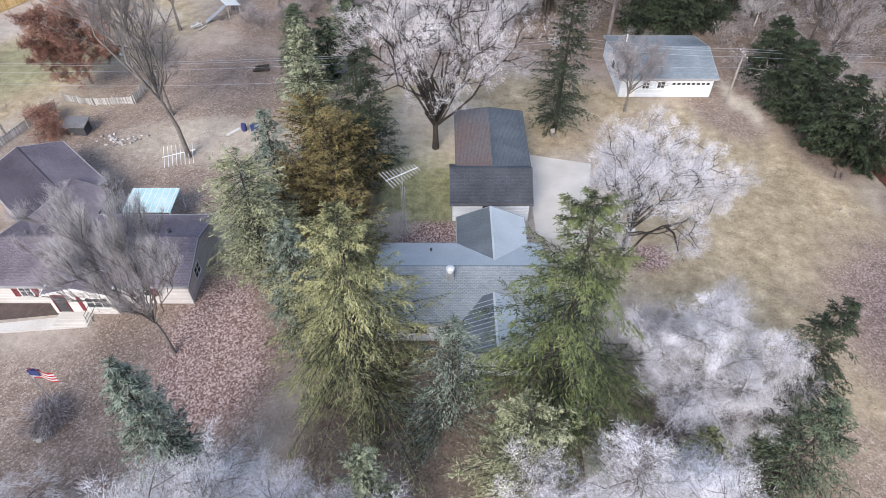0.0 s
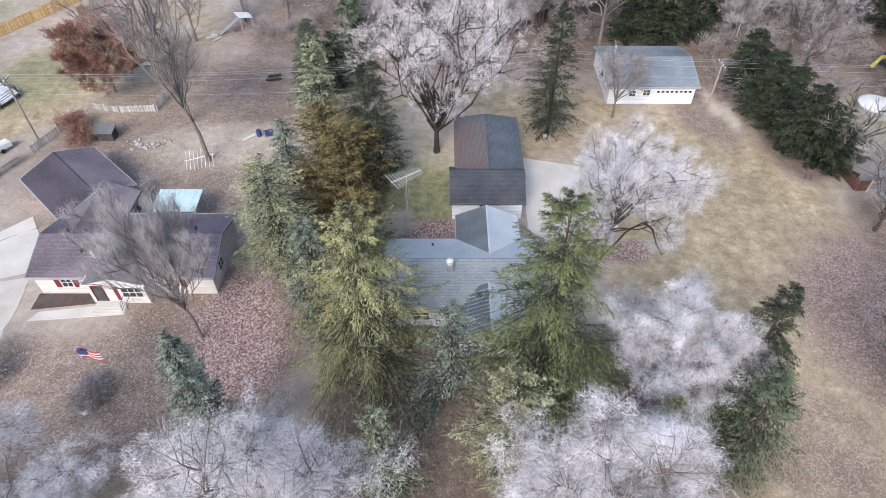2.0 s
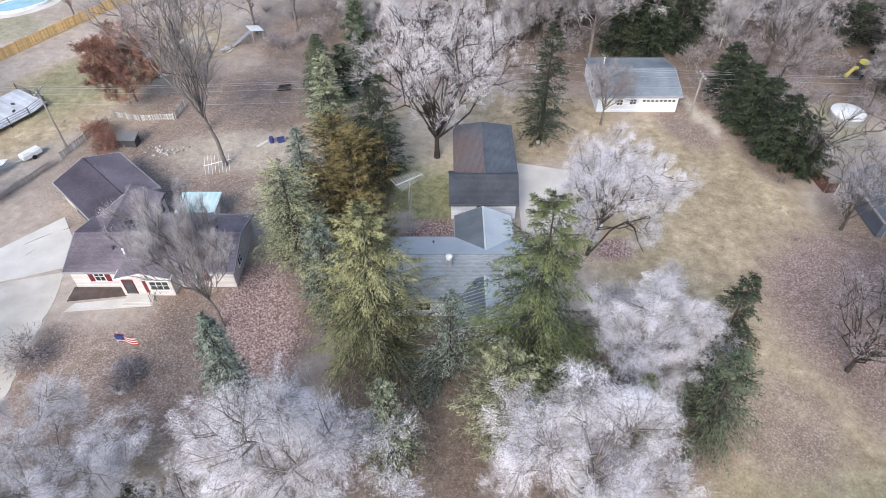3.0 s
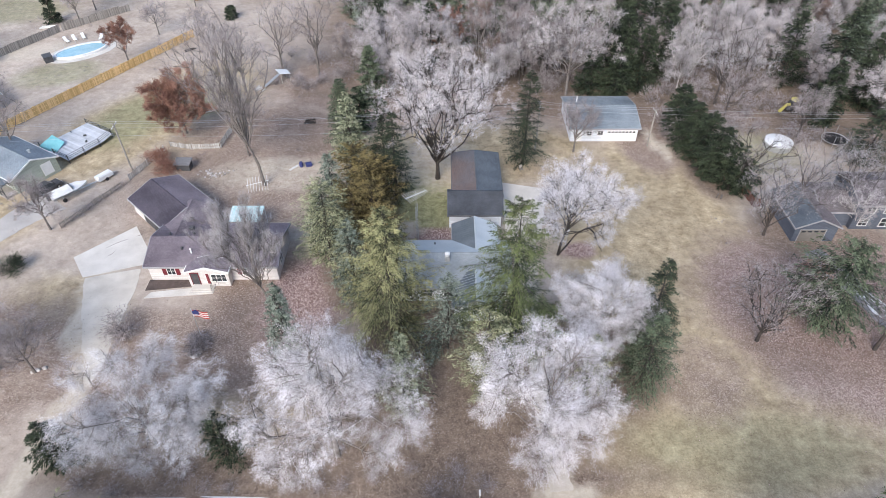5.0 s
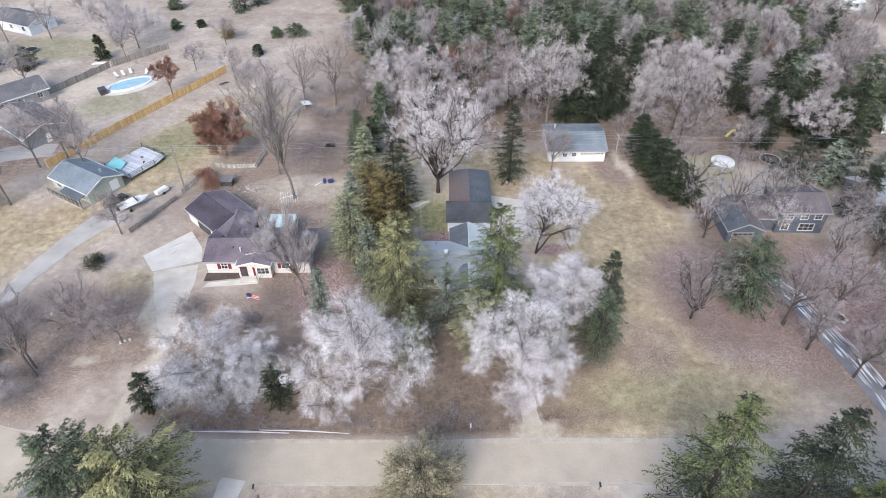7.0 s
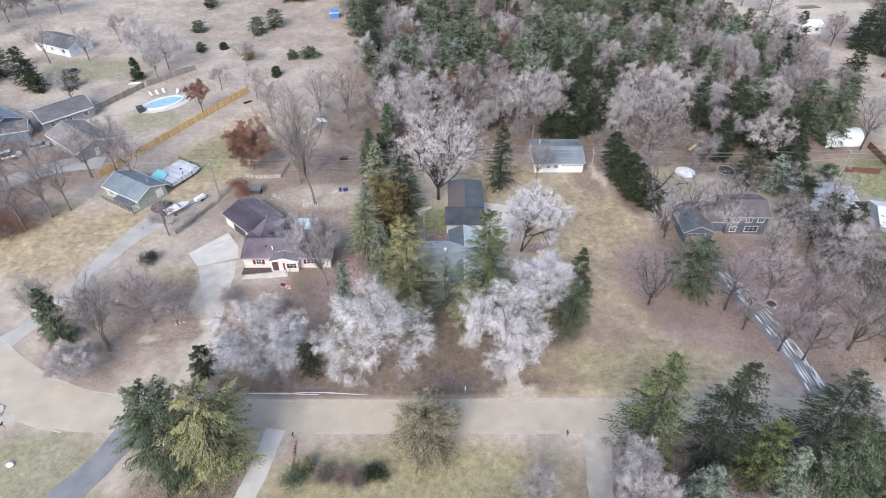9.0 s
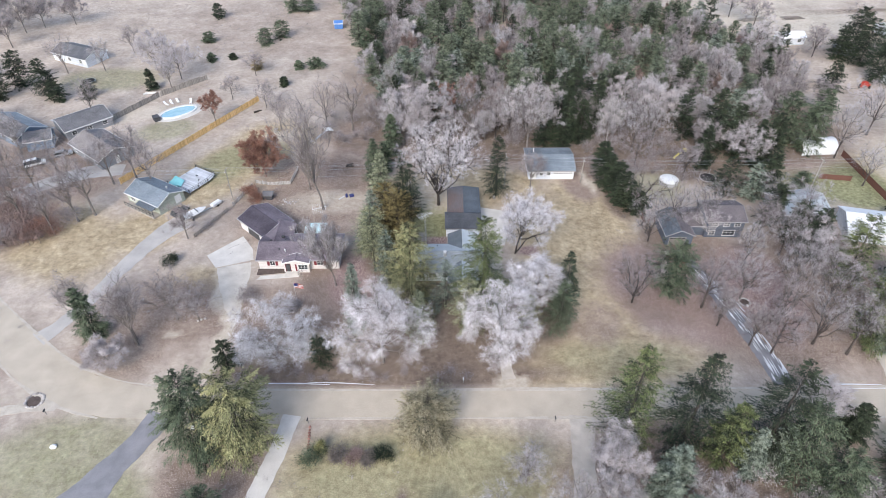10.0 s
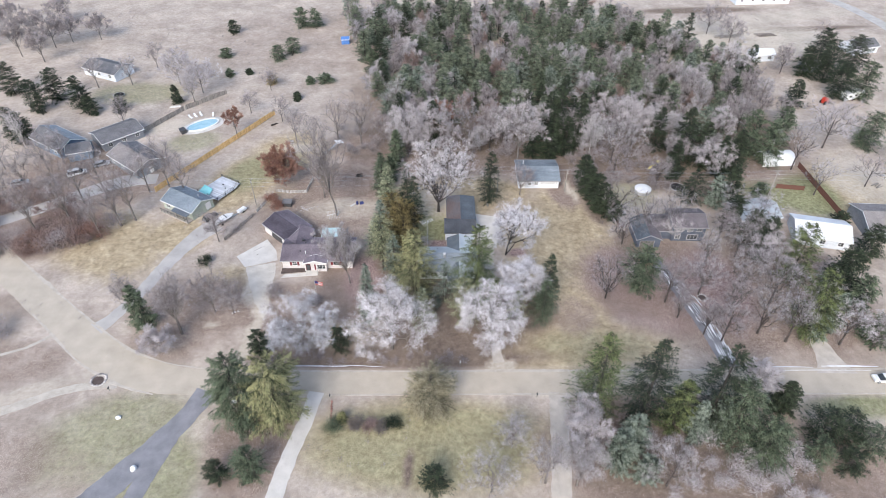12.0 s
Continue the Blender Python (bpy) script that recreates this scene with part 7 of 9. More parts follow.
conifer("juniper", 71.4, -12.8, 8.2, 4.6, "dark green juniper by the southern lawn", GREEN_DARK, 60, round_top=0.6, per=11, sprigs=11, fill=16, bush=0.8, bare=0.0, width=0.1, tuft=0.32, jag=0.3)
conifer("juniper", 79.0, -16.0, 7.0, 4.7, "dull green juniper by the southern lawn", GREEN_MID, 61, round_top=0.6, per=11, sprigs=11, fill=16, bush=0.8, bare=0.0, width=0.1, tuft=0.32, jag=0.3)
conifer("juniper", 68.4, -17.4, 6.0, 3.8, "green juniper by the southern lawn", GREEN_MID, 62, round_top=0.6, per=11, sprigs=11, fill=16, bush=0.8, bare=0.0, width=0.1, tuft=0.32, jag=0.3)
conifer("juniper", 73.6, -19.4, 5.0, 3.4, "dark green juniper by the southern lawn", GREEN_DARK, 63, round_top=0.6, per=11, sprigs=11, fill=16, bush=0.8, bare=0.0, width=0.1, tuft=0.32, jag=0.3)
conifer("juniper", -34.6, -20.2, 8.4, 3.4, "tall green juniper by the southern lawn", GREEN_MID, 64, round_top=0.6, per=11, sprigs=11, fill=16, bush=0.8, bare=0.0, width=0.1, tuft=0.32, jag=0.3)
conifer("juniper", -40.2, -20.8, 5.6, 2.5, "dark green juniper by the southern lawn", GREEN_DARK, 65, round_top=0.6, per=11, sprigs=11, fill=16, bush=0.8, bare=0.0, width=0.1, tuft=0.32, jag=0.3)
conifer("juniper", -1.6, -22.6, 6.0, 3.1, "dark green juniper by the southern lawn", GREEN_DARK, 66, round_top=0.6, per=11, sprigs=11, fill=16, bush=0.8, bare=0.0, width=0.1, tuft=0.32, jag=0.3)
conifer("pine_tree", 46.6, 27.0, 14.0, 6.2, "green pine with a dark trunk", GREEN_MID, 67, sprigs=13, fill=18, width=0.1, tuft=0.34, per=11, whorls=16, droop=0.34, jag=0.42, bare=0.14, round_top=0.5)
conifer("pine_tree", 84.6, 31.0, 17.0, 6.4, "dull green pine among fallen leaves", GREEN_TALL, 68, sprigs=13, fill=18, width=0.1, tuft=0.34, per=11, whorls=16, droop=0.34, jag=0.42, bare=0.04, round_top=0.35)
conifer("pine_tree", 80.4, 38.7, 13.0, 4.2, "dark pine among fallen leaves", GREEN_DARK, 69, per=10, bare=0.02, round_top=0.5, sprigs=9, fill=15, width=0.18, tuft=0.42)
conifer("pine_tree", 76.7, 50.8, 11.0, 3.6, "dark pine among fallen leaves", GREEN_DARK, 70, per=10, bare=0.02, round_top=0.5, sprigs=9, fill=15, width=0.18, tuft=0.42)
conifer("pine_tree", 143.9, 139.6, 16.0, 6.3, "dark pine on the winter lawn", GREEN_DARK, 71, per=10, bare=0.02, round_top=0.5, sprigs=9, fill=15, width=0.18, tuft=0.42)
conifer("pine_tree", 157.1, 146.3, 15.0, 6.3, "dark pine on the winter lawn", GREEN_DARK, 72, per=10, bare=0.02, round_top=0.5, sprigs=9, fill=15, width=0.18, tuft=0.42)
conifer("pine_tree", 142.5, 126.1, 13.0, 5.3, "dark pine on the winter lawn", GREEN_DARK, 73, per=10, bare=0.02, round_top=0.5, sprigs=9, fill=15, width=0.18, tuft=0.42)
conifer("pine_tree", 93.2, 26.0, 14.0, 5.3, "dark pine among fallen leaves", GREEN_DARK, 74, per=10, bare=0.02, round_top=0.5, sprigs=9, fill=15, width=0.18, tuft=0.42)
conifer("pine_tree", 79.2, 44.3, 11.0, 4.0, "dark pine among fallen leaves", GREEN_DARK, 75, per=10, bare=0.02, round_top=0.5, sprigs=9, fill=15, width=0.18, tuft=0.42)
conifer("pine_tree", 95.5, 21.0, 10.0, 4.2, "dull green pine among fallen leaves", GREEN_MID, 76, per=10, bare=0.02, round_top=0.5, sprigs=9, fill=15, width=0.18, tuft=0.42)
conifer("spruce_tree", 88.1, 16.7, 9.0, 3.8, "blue-green spruce among fallen leaves", GREEN_BLUE, 77, per=10, bare=0.02, sprigs=9, fill=15, width=0.18, tuft=0.42)
conifer("spruce_tree", 82.9, 11.9, 7.0, 3.1, "blue-green spruce among fallen leaves", GREEN_BLUE, 78, per=10, bare=0.02, sprigs=9, fill=15, width=0.18, tuft=0.42)
conifer("pine_tree", 93.8, 10.9, 8.0, 4.2, "green pine among fallen leaves", GREEN_MID, 79, per=10, bare=0.02, round_top=0.5, sprigs=9, fill=15, width=0.18, tuft=0.42)
conifer("spruce_tree", 73.9, 84.6, 18.0, 6.3, "great dark spruce at the wood's edge", GREEN_DARK, 80, per=10, bare=0.02, sprigs=9, fill=15, width=0.18, tuft=0.42)
conifer("spruce_tree", 68.6, 75.7, 12.0, 4.2, "dark spruce on the winter lawn", GREEN_DARK, 81, per=10, bare=0.02, sprigs=9, fill=15, width=0.18, tuft=0.42)
conifer("spruce_tree", 81.7, 75.4, 14.0, 3.6, "dark spruce on the winter lawn", GREEN_DARK, 82, per=10, bare=0.02, sprigs=9, fill=15, width=0.18, tuft=0.42)
conifer("spruce_tree", 70.3, 62.6, 11.0, 5.4, "dark spruce on the winter lawn", GREEN_DARK, 83, sprigs=12, fill=18, width=0.1, tuft=0.34)
conifer("spruce_tree", 76.3, 61.3, 10.0, 3.8, "grey-green spruce on the winter lawn", GREEN_BLUE, 84, per=10, bare=0.02, sprigs=9, fill=15, width=0.18, tuft=0.42)
conifer("pine_tree", 95.4, 88.5, 15.0, 5.3, "green pine at the wood's edge", GREEN_MID, 85, per=10, bare=0.02, round_top=0.5, sprigs=9, fill=15, width=0.18, tuft=0.42)
conifer("pine_tree", 99.6, 83.5, 14.0, 5.3, "green pine on the winter lawn", GREEN_MID, 86, per=10, bare=0.02, round_top=0.5, sprigs=9, fill=15, width=0.18, tuft=0.42)
conifer("cedar_tree", 41.8, 72.8, 9.0, 3.4, "dark green hedge cedar on the winter lawn", GREEN_DARK, 87, round_top=0.6, sprigs=13, fill=22, per=12, width=0.1, tuft=0.34, bare=0.02)
conifer("cedar_tree", 42.0, 67.2, 9.0, 3.4, "dark green hedge cedar on the winter lawn", GREEN_DARK, 88, round_top=0.6, sprigs=13, fill=22, per=12, width=0.1, tuft=0.34, bare=0.02)
conifer("cedar_tree", 43.2, 63.5, 9.0, 3.4, "dark green hedge cedar on the winter lawn", GREEN_DARK, 89, round_top=0.6, sprigs=13, fill=22, per=12, width=0.1, tuft=0.34, bare=0.02)
conifer("cedar_tree", 43.9, 59.1, 9.0, 3.4, "dark green hedge cedar among fallen leaves", GREEN_DARK, 90, round_top=0.6, sprigs=13, fill=22, per=12, width=0.1, tuft=0.34, bare=0.02)
conifer("cedar_tree", 45.3, 56.4, 8.0, 3.4, "dark green hedge cedar among fallen leaves", GREEN_DARK, 91, round_top=0.6, sprigs=13, fill=22, per=12, width=0.1, tuft=0.34, bare=0.02)
conifer("cedar_tree", 46.7, 55.5, 6.0, 3.4, "dark green hedge cedar among fallen leaves", GREEN_DARK, 92, round_top=0.6, sprigs=13, fill=22, per=12, width=0.1, tuft=0.34, bare=0.02)
conifer("pine_tree", 81.0, 14.4, 18.0, 6.4, "tall green pine among fallen leaves", GREEN_TALL, 93, sprigs=13, fill=18, width=0.1, tuft=0.34, per=11, whorls=16, droop=0.34, jag=0.42, bare=0.04, round_top=0.35)
conifer("pine_tree", 107.3, 39.1, 10.0, 4.2, "dark pine among fallen leaves", GREEN_DARK, 94, per=10, bare=0.02, round_top=0.5, sprigs=9, fill=15, width=0.18, tuft=0.42)
conifer("pine_tree", 94.7, 28.9, 8.0, 3.7, "dull green pine among fallen leaves", GREEN_MID, 95, per=10, bare=0.02, round_top=0.5, sprigs=9, fill=15, width=0.18, tuft=0.42)
conifer("spruce_tree", 81.2, 63.8, 12.0, 3.7, "dark spruce on the winter lawn", GREEN_DARK, 96, per=10, bare=0.02, sprigs=9, fill=15, width=0.18, tuft=0.42)
conifer("spruce_tree", 86.7, 76.8, 15.0, 4.2, "dark spruce on the winter lawn", GREEN_DARK, 97, per=10, bare=0.02, sprigs=9, fill=15, width=0.18, tuft=0.42)
conifer("spruce_tree", 78.7, 81.7, 15.0, 4.8, "dark spruce on the winter lawn", GREEN_DARK, 98, per=10, bare=0.02, sprigs=9, fill=15, width=0.18, tuft=0.42)
conifer("pine_tree", 109.1, 96.0, 12.0, 4.8, "green pine at the wood's edge", GREEN_MID, 99, per=10, bare=0.02, round_top=0.5, sprigs=9, fill=15, width=0.18, tuft=0.42)
conifer("spruce_tree", -13.4, 82.4, 12.0, 3.7, "green spruce on the winter lawn", GREEN_MID, 100, per=10, bare=0.02, sprigs=9, fill=15, width=0.18, tuft=0.42)
conifer("spruce_tree", -14.6, 73.2, 9.0, 3.1, "green spruce on the winter lawn", GREEN_MID, 101, per=10, bare=0.02, sprigs=9, fill=15, width=0.18, tuft=0.42)
conifer("pine_tree", -154.2, 129.8, 12.0, 4.8, "dark pine in the dry field", GREEN_DARK, 102, per=10, bare=0.02, round_top=0.5, sprigs=9, fill=15, width=0.18, tuft=0.42)
conifer("pine_tree", -138.6, 116.4, 12.0, 4.2, "dark pine in the dry field", GREEN_DARK, 103, per=10, bare=0.02, round_top=0.5, sprigs=9, fill=15, width=0.18, tuft=0.42)
conifer("pine_tree", -133.1, 96.7, 10.0, 4.2, "dark pine in the dry field", GREEN_DARK, 104, per=10, bare=0.02, round_top=0.5, sprigs=9, fill=15, width=0.18, tuft=0.42)
conifer("spruce_tree", 37.4, 95.2, 20.0, 4.8, "great dark spruce at the wood's edge", GREEN_DARK, 105, per=10, bare=0.02, sprigs=9, fill=15, width=0.18, tuft=0.42)
conifer("spruce_tree", 43.4, 93.6, 18.0, 4.2, "dark spruce at the wood's edge", GREEN_DARK, 106, per=10, bare=0.02, sprigs=9, fill=15, width=0.18, tuft=0.42)
conifer("spruce_tree", 34.4, 88.5, 16.0, 4.2, "dark spruce at the wood's edge", GREEN_DARK, 107, per=10, bare=0.02, sprigs=9, fill=15, width=0.18, tuft=0.42)
conifer("pine_tree", 146.1, 150.3, 16.0, 6.3, "dark pine on the winter lawn", GREEN_DARK, 108, per=10, bare=0.02, round_top=0.5, sprigs=9, fill=15, width=0.18, tuft=0.42)
conifer("pine_tree", 138.4, 144.2, 12.0, 4.2, "dark pine on the winter lawn", GREEN_DARK, 109, per=10, bare=0.02, round_top=0.5, sprigs=9, fill=15, width=0.18, tuft=0.42)
conifer("pine_tree", 150.2, 124.8, 14.0, 5.3, "dark pine on the winter lawn", GREEN_MID, 110, per=10, bare=0.02, round_top=0.5, sprigs=9, fill=15, width=0.18, tuft=0.42)
conifer("spruce_tree", 124.2, 120.1, 10.0, 5.3, "dark spruce on the winter lawn", GREEN_DARK, 111, per=10, bare=0.02, sprigs=9, fill=15, width=0.18, tuft=0.42)
conifer("pine_tree", 135.3, 92.3, 12.0, 6.3, "dull pine on the winter lawn", GREEN_MID, 112, per=10, bare=0.02, round_top=0.5, sprigs=9, fill=15, width=0.18, tuft=0.42)
conifer("spruce_tree", -17.1, 69.9, 12.0, 3.5, "green spruce on the winter lawn", GREEN_MID, 113, fill=17, width=0.075, tuft=0.26, sprigs=12, per=11, bare=0.03)
conifer("cedar_tree", 91.0, 66.0, 4.0, 3.2, "clipped green cedar on the winter lawn", GREEN_MID, 114, per=10, bare=0.02, round_top=0.5, sprigs=9, fill=15, width=0.18, tuft=0.42)
conifer("cedar_tree", 106.5, 51.4, 5.0, 2.8, "dark green juniper among fallen leaves", GREEN_DARK, 115, per=10, bare=0.02, round_top=0.5, sprigs=9, fill=15, width=0.18, tuft=0.42)
conifer("spruce_tree", -66.6, 16.2, 12.6, 4.2, "dark spruce at the bend", GREEN_MID, 116, sprigs=13, fill=18, width=0.1, tuft=0.34, per=11, whorls=16, droop=0.34, jag=0.42, bare=0.04)
conifer("spruce_tree", -93.1, 122.5, 7.0, 2.9, "dark spruce in the dry field", GREEN_DARK, 117, per=10, bare=0.02, sprigs=9, fill=15, width=0.18, tuft=0.42)
conifer("spruce_tree", -110.7, 116.8, 6.0, 3.2, "dark spruce in the dry field", GREEN_DARK, 118, per=10, bare=0.02, sprigs=9, fill=15, width=0.18, tuft=0.42)
conifer("pine_tree", -136.2, 125.2, 12.0, 4.8, "dark pine in the dry field", GREEN_DARK, 119, per=10, bare=0.02, round_top=0.5, sprigs=9, fill=15, width=0.18, tuft=0.42)
conifer("pine_tree", -124.5, 118.5, 12.0, 4.2, "dark pine in the dry field", GREEN_DARK, 120, per=10, bare=0.02, round_top=0.5, sprigs=9, fill=15, width=0.18, tuft=0.42)
conifer("spruce_tree", -120.1, 114.9, 7.0, 3.8, "dark spruce in the dry field", GREEN_DARK, 121, per=10, bare=0.02, sprigs=9, fill=15, width=0.18, tuft=0.42)
conifer("pine_tree", -135.6, 96.6, 12.0, 4.2, "dark pine in the dry field", GREEN_DARK, 122, per=10, bare=0.02, round_top=0.5, sprigs=9, fill=15, width=0.18, tuft=0.42)
conifer("cedar_tree", -60.6, 193.2, 9.0, 4.2, "green cedar in the dry field", GREEN_MID, 123, per=10, bare=0.02, round_top=0.5, sprigs=9, fill=15, width=0.18, tuft=0.42)
conifer("cedar_tree", -88.7, 186.1, 6.0, 3.1, "small dark cedar in the dry field", GREEN_DARK, 124, per=10, bare=0.02, round_top=0.5, sprigs=9, fill=15, width=0.18, tuft=0.42)
conifer("cedar_tree", -64.2, 159.1, 6.0, 3.8, "green cedar in the dry field", GREEN_MID, 125, per=10, bare=0.02, round_top=0.5, sprigs=9, fill=15, width=0.18, tuft=0.42)
conifer("cedar_tree", -59.6, 165.1, 7.0, 3.8, "green cedar in the dry field", GREEN_MID, 126, per=10, bare=0.02, round_top=0.5, sprigs=9, fill=15, width=0.18, tuft=0.42)
conifer("cedar_tree", -85.6, 161.2, 4.0, 2.9, "small green cedar in the dry field", GREEN_MID, 127, per=10, bare=0.02, round_top=0.5, sprigs=9, fill=15, width=0.18, tuft=0.42)
conifer("cedar_tree", -42.9, 138.9, 3.5, 3.8, "small green cedar on the winter lawn", GREEN_MID, 128, per=10, bare=0.02, round_top=0.5, sprigs=9, fill=15, width=0.18, tuft=0.42)
conifer("cedar_tree", -54.8, 194.0, 8.0, 4.2, "green cedar on the winter lawn", GREEN_MID, 129, per=10, bare=0.02, round_top=0.5, sprigs=9, fill=15, width=0.18, tuft=0.42)
conifer("cedar_tree", -79.9, 144.0, 3.0, 2.0, "small cedar in the dry field", GREEN_MID, 130, per=10, bare=0.02, round_top=0.5, sprigs=9, fill=15, width=0.18, tuft=0.42)
conifer("cedar_tree", -51.0, 124.9, 3.0, 1.7, "small cedar on the winter lawn", GREEN_DARK, 131, per=10, bare=0.02, round_top=0.5, sprigs=9, fill=15, width=0.18, tuft=0.42)
conifer("cedar_tree", -62.6, 137.7, 3.0, 2.2, "small cedar in the dry field", TAWNY, 132, per=10, bare=0.02, round_top=0.5, sprigs=9, fill=15, width=0.18, tuft=0.42)
conifer("cedar_tree", -48.4, 137.6, 3.0, 1.7, "small cedar on the winter lawn", GREEN_MID, 133, per=10, bare=0.02, round_top=0.5, sprigs=9, fill=15, width=0.18, tuft=0.42)
conifer("cedar_tree", -73.1, 146.2, 2.0, 1.5, "small cedar in the dry field", GREEN_DARK, 134, per=10, bare=0.02, round_top=0.5, sprigs=9, fill=15, width=0.18, tuft=0.42)
broadleaf("bare_tree", -28.7, 56.8, 27.5, 9.0, 8.0, "tall bare tree with several forked stems", TWIG, BARK, 135, limbs=18, second=8, third=7, twigs=22, width=0.018, long=0.6, fuzz=0.3, up=0.3, fork=0.14, low=0.36, spread=50, trunk=0.26, vase=True, lean=(-2.6, 1.0), coarse=True)
broadleaf("bare_tree", -22.2, 30.0, 16.0, 6.6, 5.8, "bare grey tree fanning out by the house", TWIG_GREY, BARK, 136, limbs=26, second=9, third=7, twigs=30, width=0.016, long=0.6, fuzz=0.3, up=0.6, fork=0.16, vase=True, trunk=0.15, spread=30, lean=(-2.2, 1.6))
broadleaf("rusty_oak", -46.0, 72.6, 12.6, 7.2, 6.6, "oak holding rust brown leaves", RUST, BARK, 137, limbs=16, third=6, twigs=90, long=0.24, width=0.1, fuzz=0.55, low=0.0, fork=0.06, lump=0.1, second=7, coarse=True)
broadleaf("bare_tree", 45.4, 55.5, 11.0, 8.5, 6.7, "dark sparse bare tree at the hedge end", TWIG, BARK_DARK, 138, limbs=10, second=5, third=4, twigs=7, width=0.03, long=0.7, fuzz=0.2, up=0.2, fork=0.1, vase=True, trunk=0.24, spread=50, lean=(2.5, 0.0), coarse=True)
broadleaf("bare_tree", 38.5, 24.6, 13.5, 7.9, 6.7, "bare spreading tree over red leaves", TWIG, BARK_DARK, 139, limbs=13, second=6, third=5, twigs=9, width=0.028, long=0.7, fuzz=0.2, up=0.12, fork=0.1, vase=True, trunk=0.2, spread=52)
broadleaf("bare_tree", -58.4, 15.2, 14.5, 4.9, 4.9, "bare tree on the winter lawn", TWIG, BARK, 140, limbs=12, second=6, third=6, twigs=18, long=0.65, width=0.019, fuzz=0.35, up=0.22, spread=54, vase=True, coarse=True)
broadleaf("bare_tree", -52.2, 20.5, 13.0, 4.9, 4.9, "bare tree on the winter lawn", TWIG, BARK, 141, limbs=12, second=6, third=6, twigs=18, long=0.65, width=0.019, fuzz=0.35, up=0.22, spread=54, vase=True, coarse=True)
broadleaf("bare_tree", -47.8, 20.0, 9.8, 5.1, 5.1, "bare spreading tree on the winter lawn", TWIG, BARK, 142, limbs=12, second=6, third=6, twigs=18, long=0.65, width=0.019, fuzz=0.35, up=0.22, spread=54, vase=False, coarse=True)
broadleaf("bare_tree", -57.7, 13.8, 19.9, 4.9, 4.9, "slim bare tree on the winter lawn", TWIG, BARK, 143, limbs=12, second=6, third=6, twigs=18, long=0.65, width=0.019, fuzz=0.35, up=0.22, spread=54, vase=True, coarse=True)
broadleaf("bare_tree", -70.5, 19.5, 13.6, 3.7, 3.7, "slim bare tree on the winter lawn", TWIG, BARK, 144, limbs=12, second=6, third=6, twigs=18, long=0.65, width=0.019, fuzz=0.35, up=0.22, spread=54, vase=True, coarse=True)
broadleaf("bare_tree", 52.2, 23.2, 15.0, 5.5, 5.5, "bare tree by the drive", TWIG, BARK_MID, 145, limbs=11, second=6, third=6, twigs=18, long=0.65, width=0.019, fuzz=0.35, up=0.22, spread=54, vase=False, trunk=0.21, fork=0.2, coarse=True)
broadleaf("bare_tree", 53.7, 18.3, 11.3, 3.7, 3.7, "slim bare tree among fallen leaves", TWIG, BARK_MID, 146, limbs=11, second=6, third=6, twigs=18, long=0.65, width=0.019, fuzz=0.35, up=0.22, spread=54, vase=True, trunk=0.17, fork=0.1, coarse=True)
broadleaf("bare_tree", 60.7, 25.5, 12.4, 6.7, 6.7, "thick bare tree with a ring bed", TWIG_GREY, BARK_MID, 147, limbs=11, second=6, third=6, twigs=18, long=0.65, width=0.019, fuzz=0.35, up=0.22, spread=54, vase=True, trunk=0.18, fork=0.2, coarse=True)
broadleaf("bare_tree", 61.3, 11.2, 12.8, 6.1, 6.1, "leaning bare tree among fallen leaves", TWIG, BARK_MID, 148, limbs=11, second=6, third=6, twigs=18, long=0.65, width=0.019, fuzz=0.35, up=0.22, spread=54, vase=False, trunk=0.19, fork=0.1, coarse=True)
broadleaf("bare_tree", 58.0, 13.2, 10.2, 3.7, 3.7, "small bare tree among fallen leaves", TWIG, BARK_MID, 149, limbs=11, second=6, third=6, twigs=18, long=0.65, width=0.019, fuzz=0.35, up=0.22, spread=54, vase=True, trunk=0.16, fork=0.2, coarse=True)
broadleaf("bare_tree", 46.8, 44.3, 12.2, 7.3, 7.3, "grey bare tree among fallen leaves", TWIG_GREY, BARK_MID, 150, limbs=11, second=6, third=6, twigs=11, long=0.65, width=0.019, fuzz=0.35, up=0.22, spread=54, vase=True, trunk=0.18, fork=0.1, coarse=True)
broadleaf("bare_tree", 53.2, 49.5, 12.0, 7.3, 7.3, "grey bare tree by the slate house", TWIG_GREY, BARK_MID, 151, limbs=11, second=6, third=6, twigs=11, long=0.65, width=0.019, fuzz=0.35, up=0.22, spread=54, vase=False, trunk=0.18, fork=0.2, coarse=True)
broadleaf("bare_tree", 61.1, 50.6, 12.9, 7.3, 7.3, "grey bare tree by the slate house", TWIG_GREY, BARK_MID, 152, limbs=11, second=6, third=6, twigs=11, long=0.65, width=0.019, fuzz=0.35, up=0.22, spread=54, vase=True, trunk=0.19, fork=0.1, coarse=True)
broadleaf("bare_tree", 65.4, 35.9, 11.8, 6.1, 6.1, "grey bare tree among fallen leaves", TWIG_GREY, BARK_MID, 153, limbs=11, second=6, third=6, twigs=11, long=0.65, width=0.019, fuzz=0.35, up=0.22, spread=54, vase=True, trunk=0.18, fork=0.2, coarse=True)
broadleaf("bare_tree", 70.9, 25.9, 15.8, 7.3, 7.3, "grey bare tree among fallen leaves", TWIG_GREY, BARK_MID, 154, limbs=11, second=6, third=6, twigs=11, long=0.65, width=0.019, fuzz=0.35, up=0.22, spread=54, vase=False, trunk=0.22, fork=0.1, coarse=True)
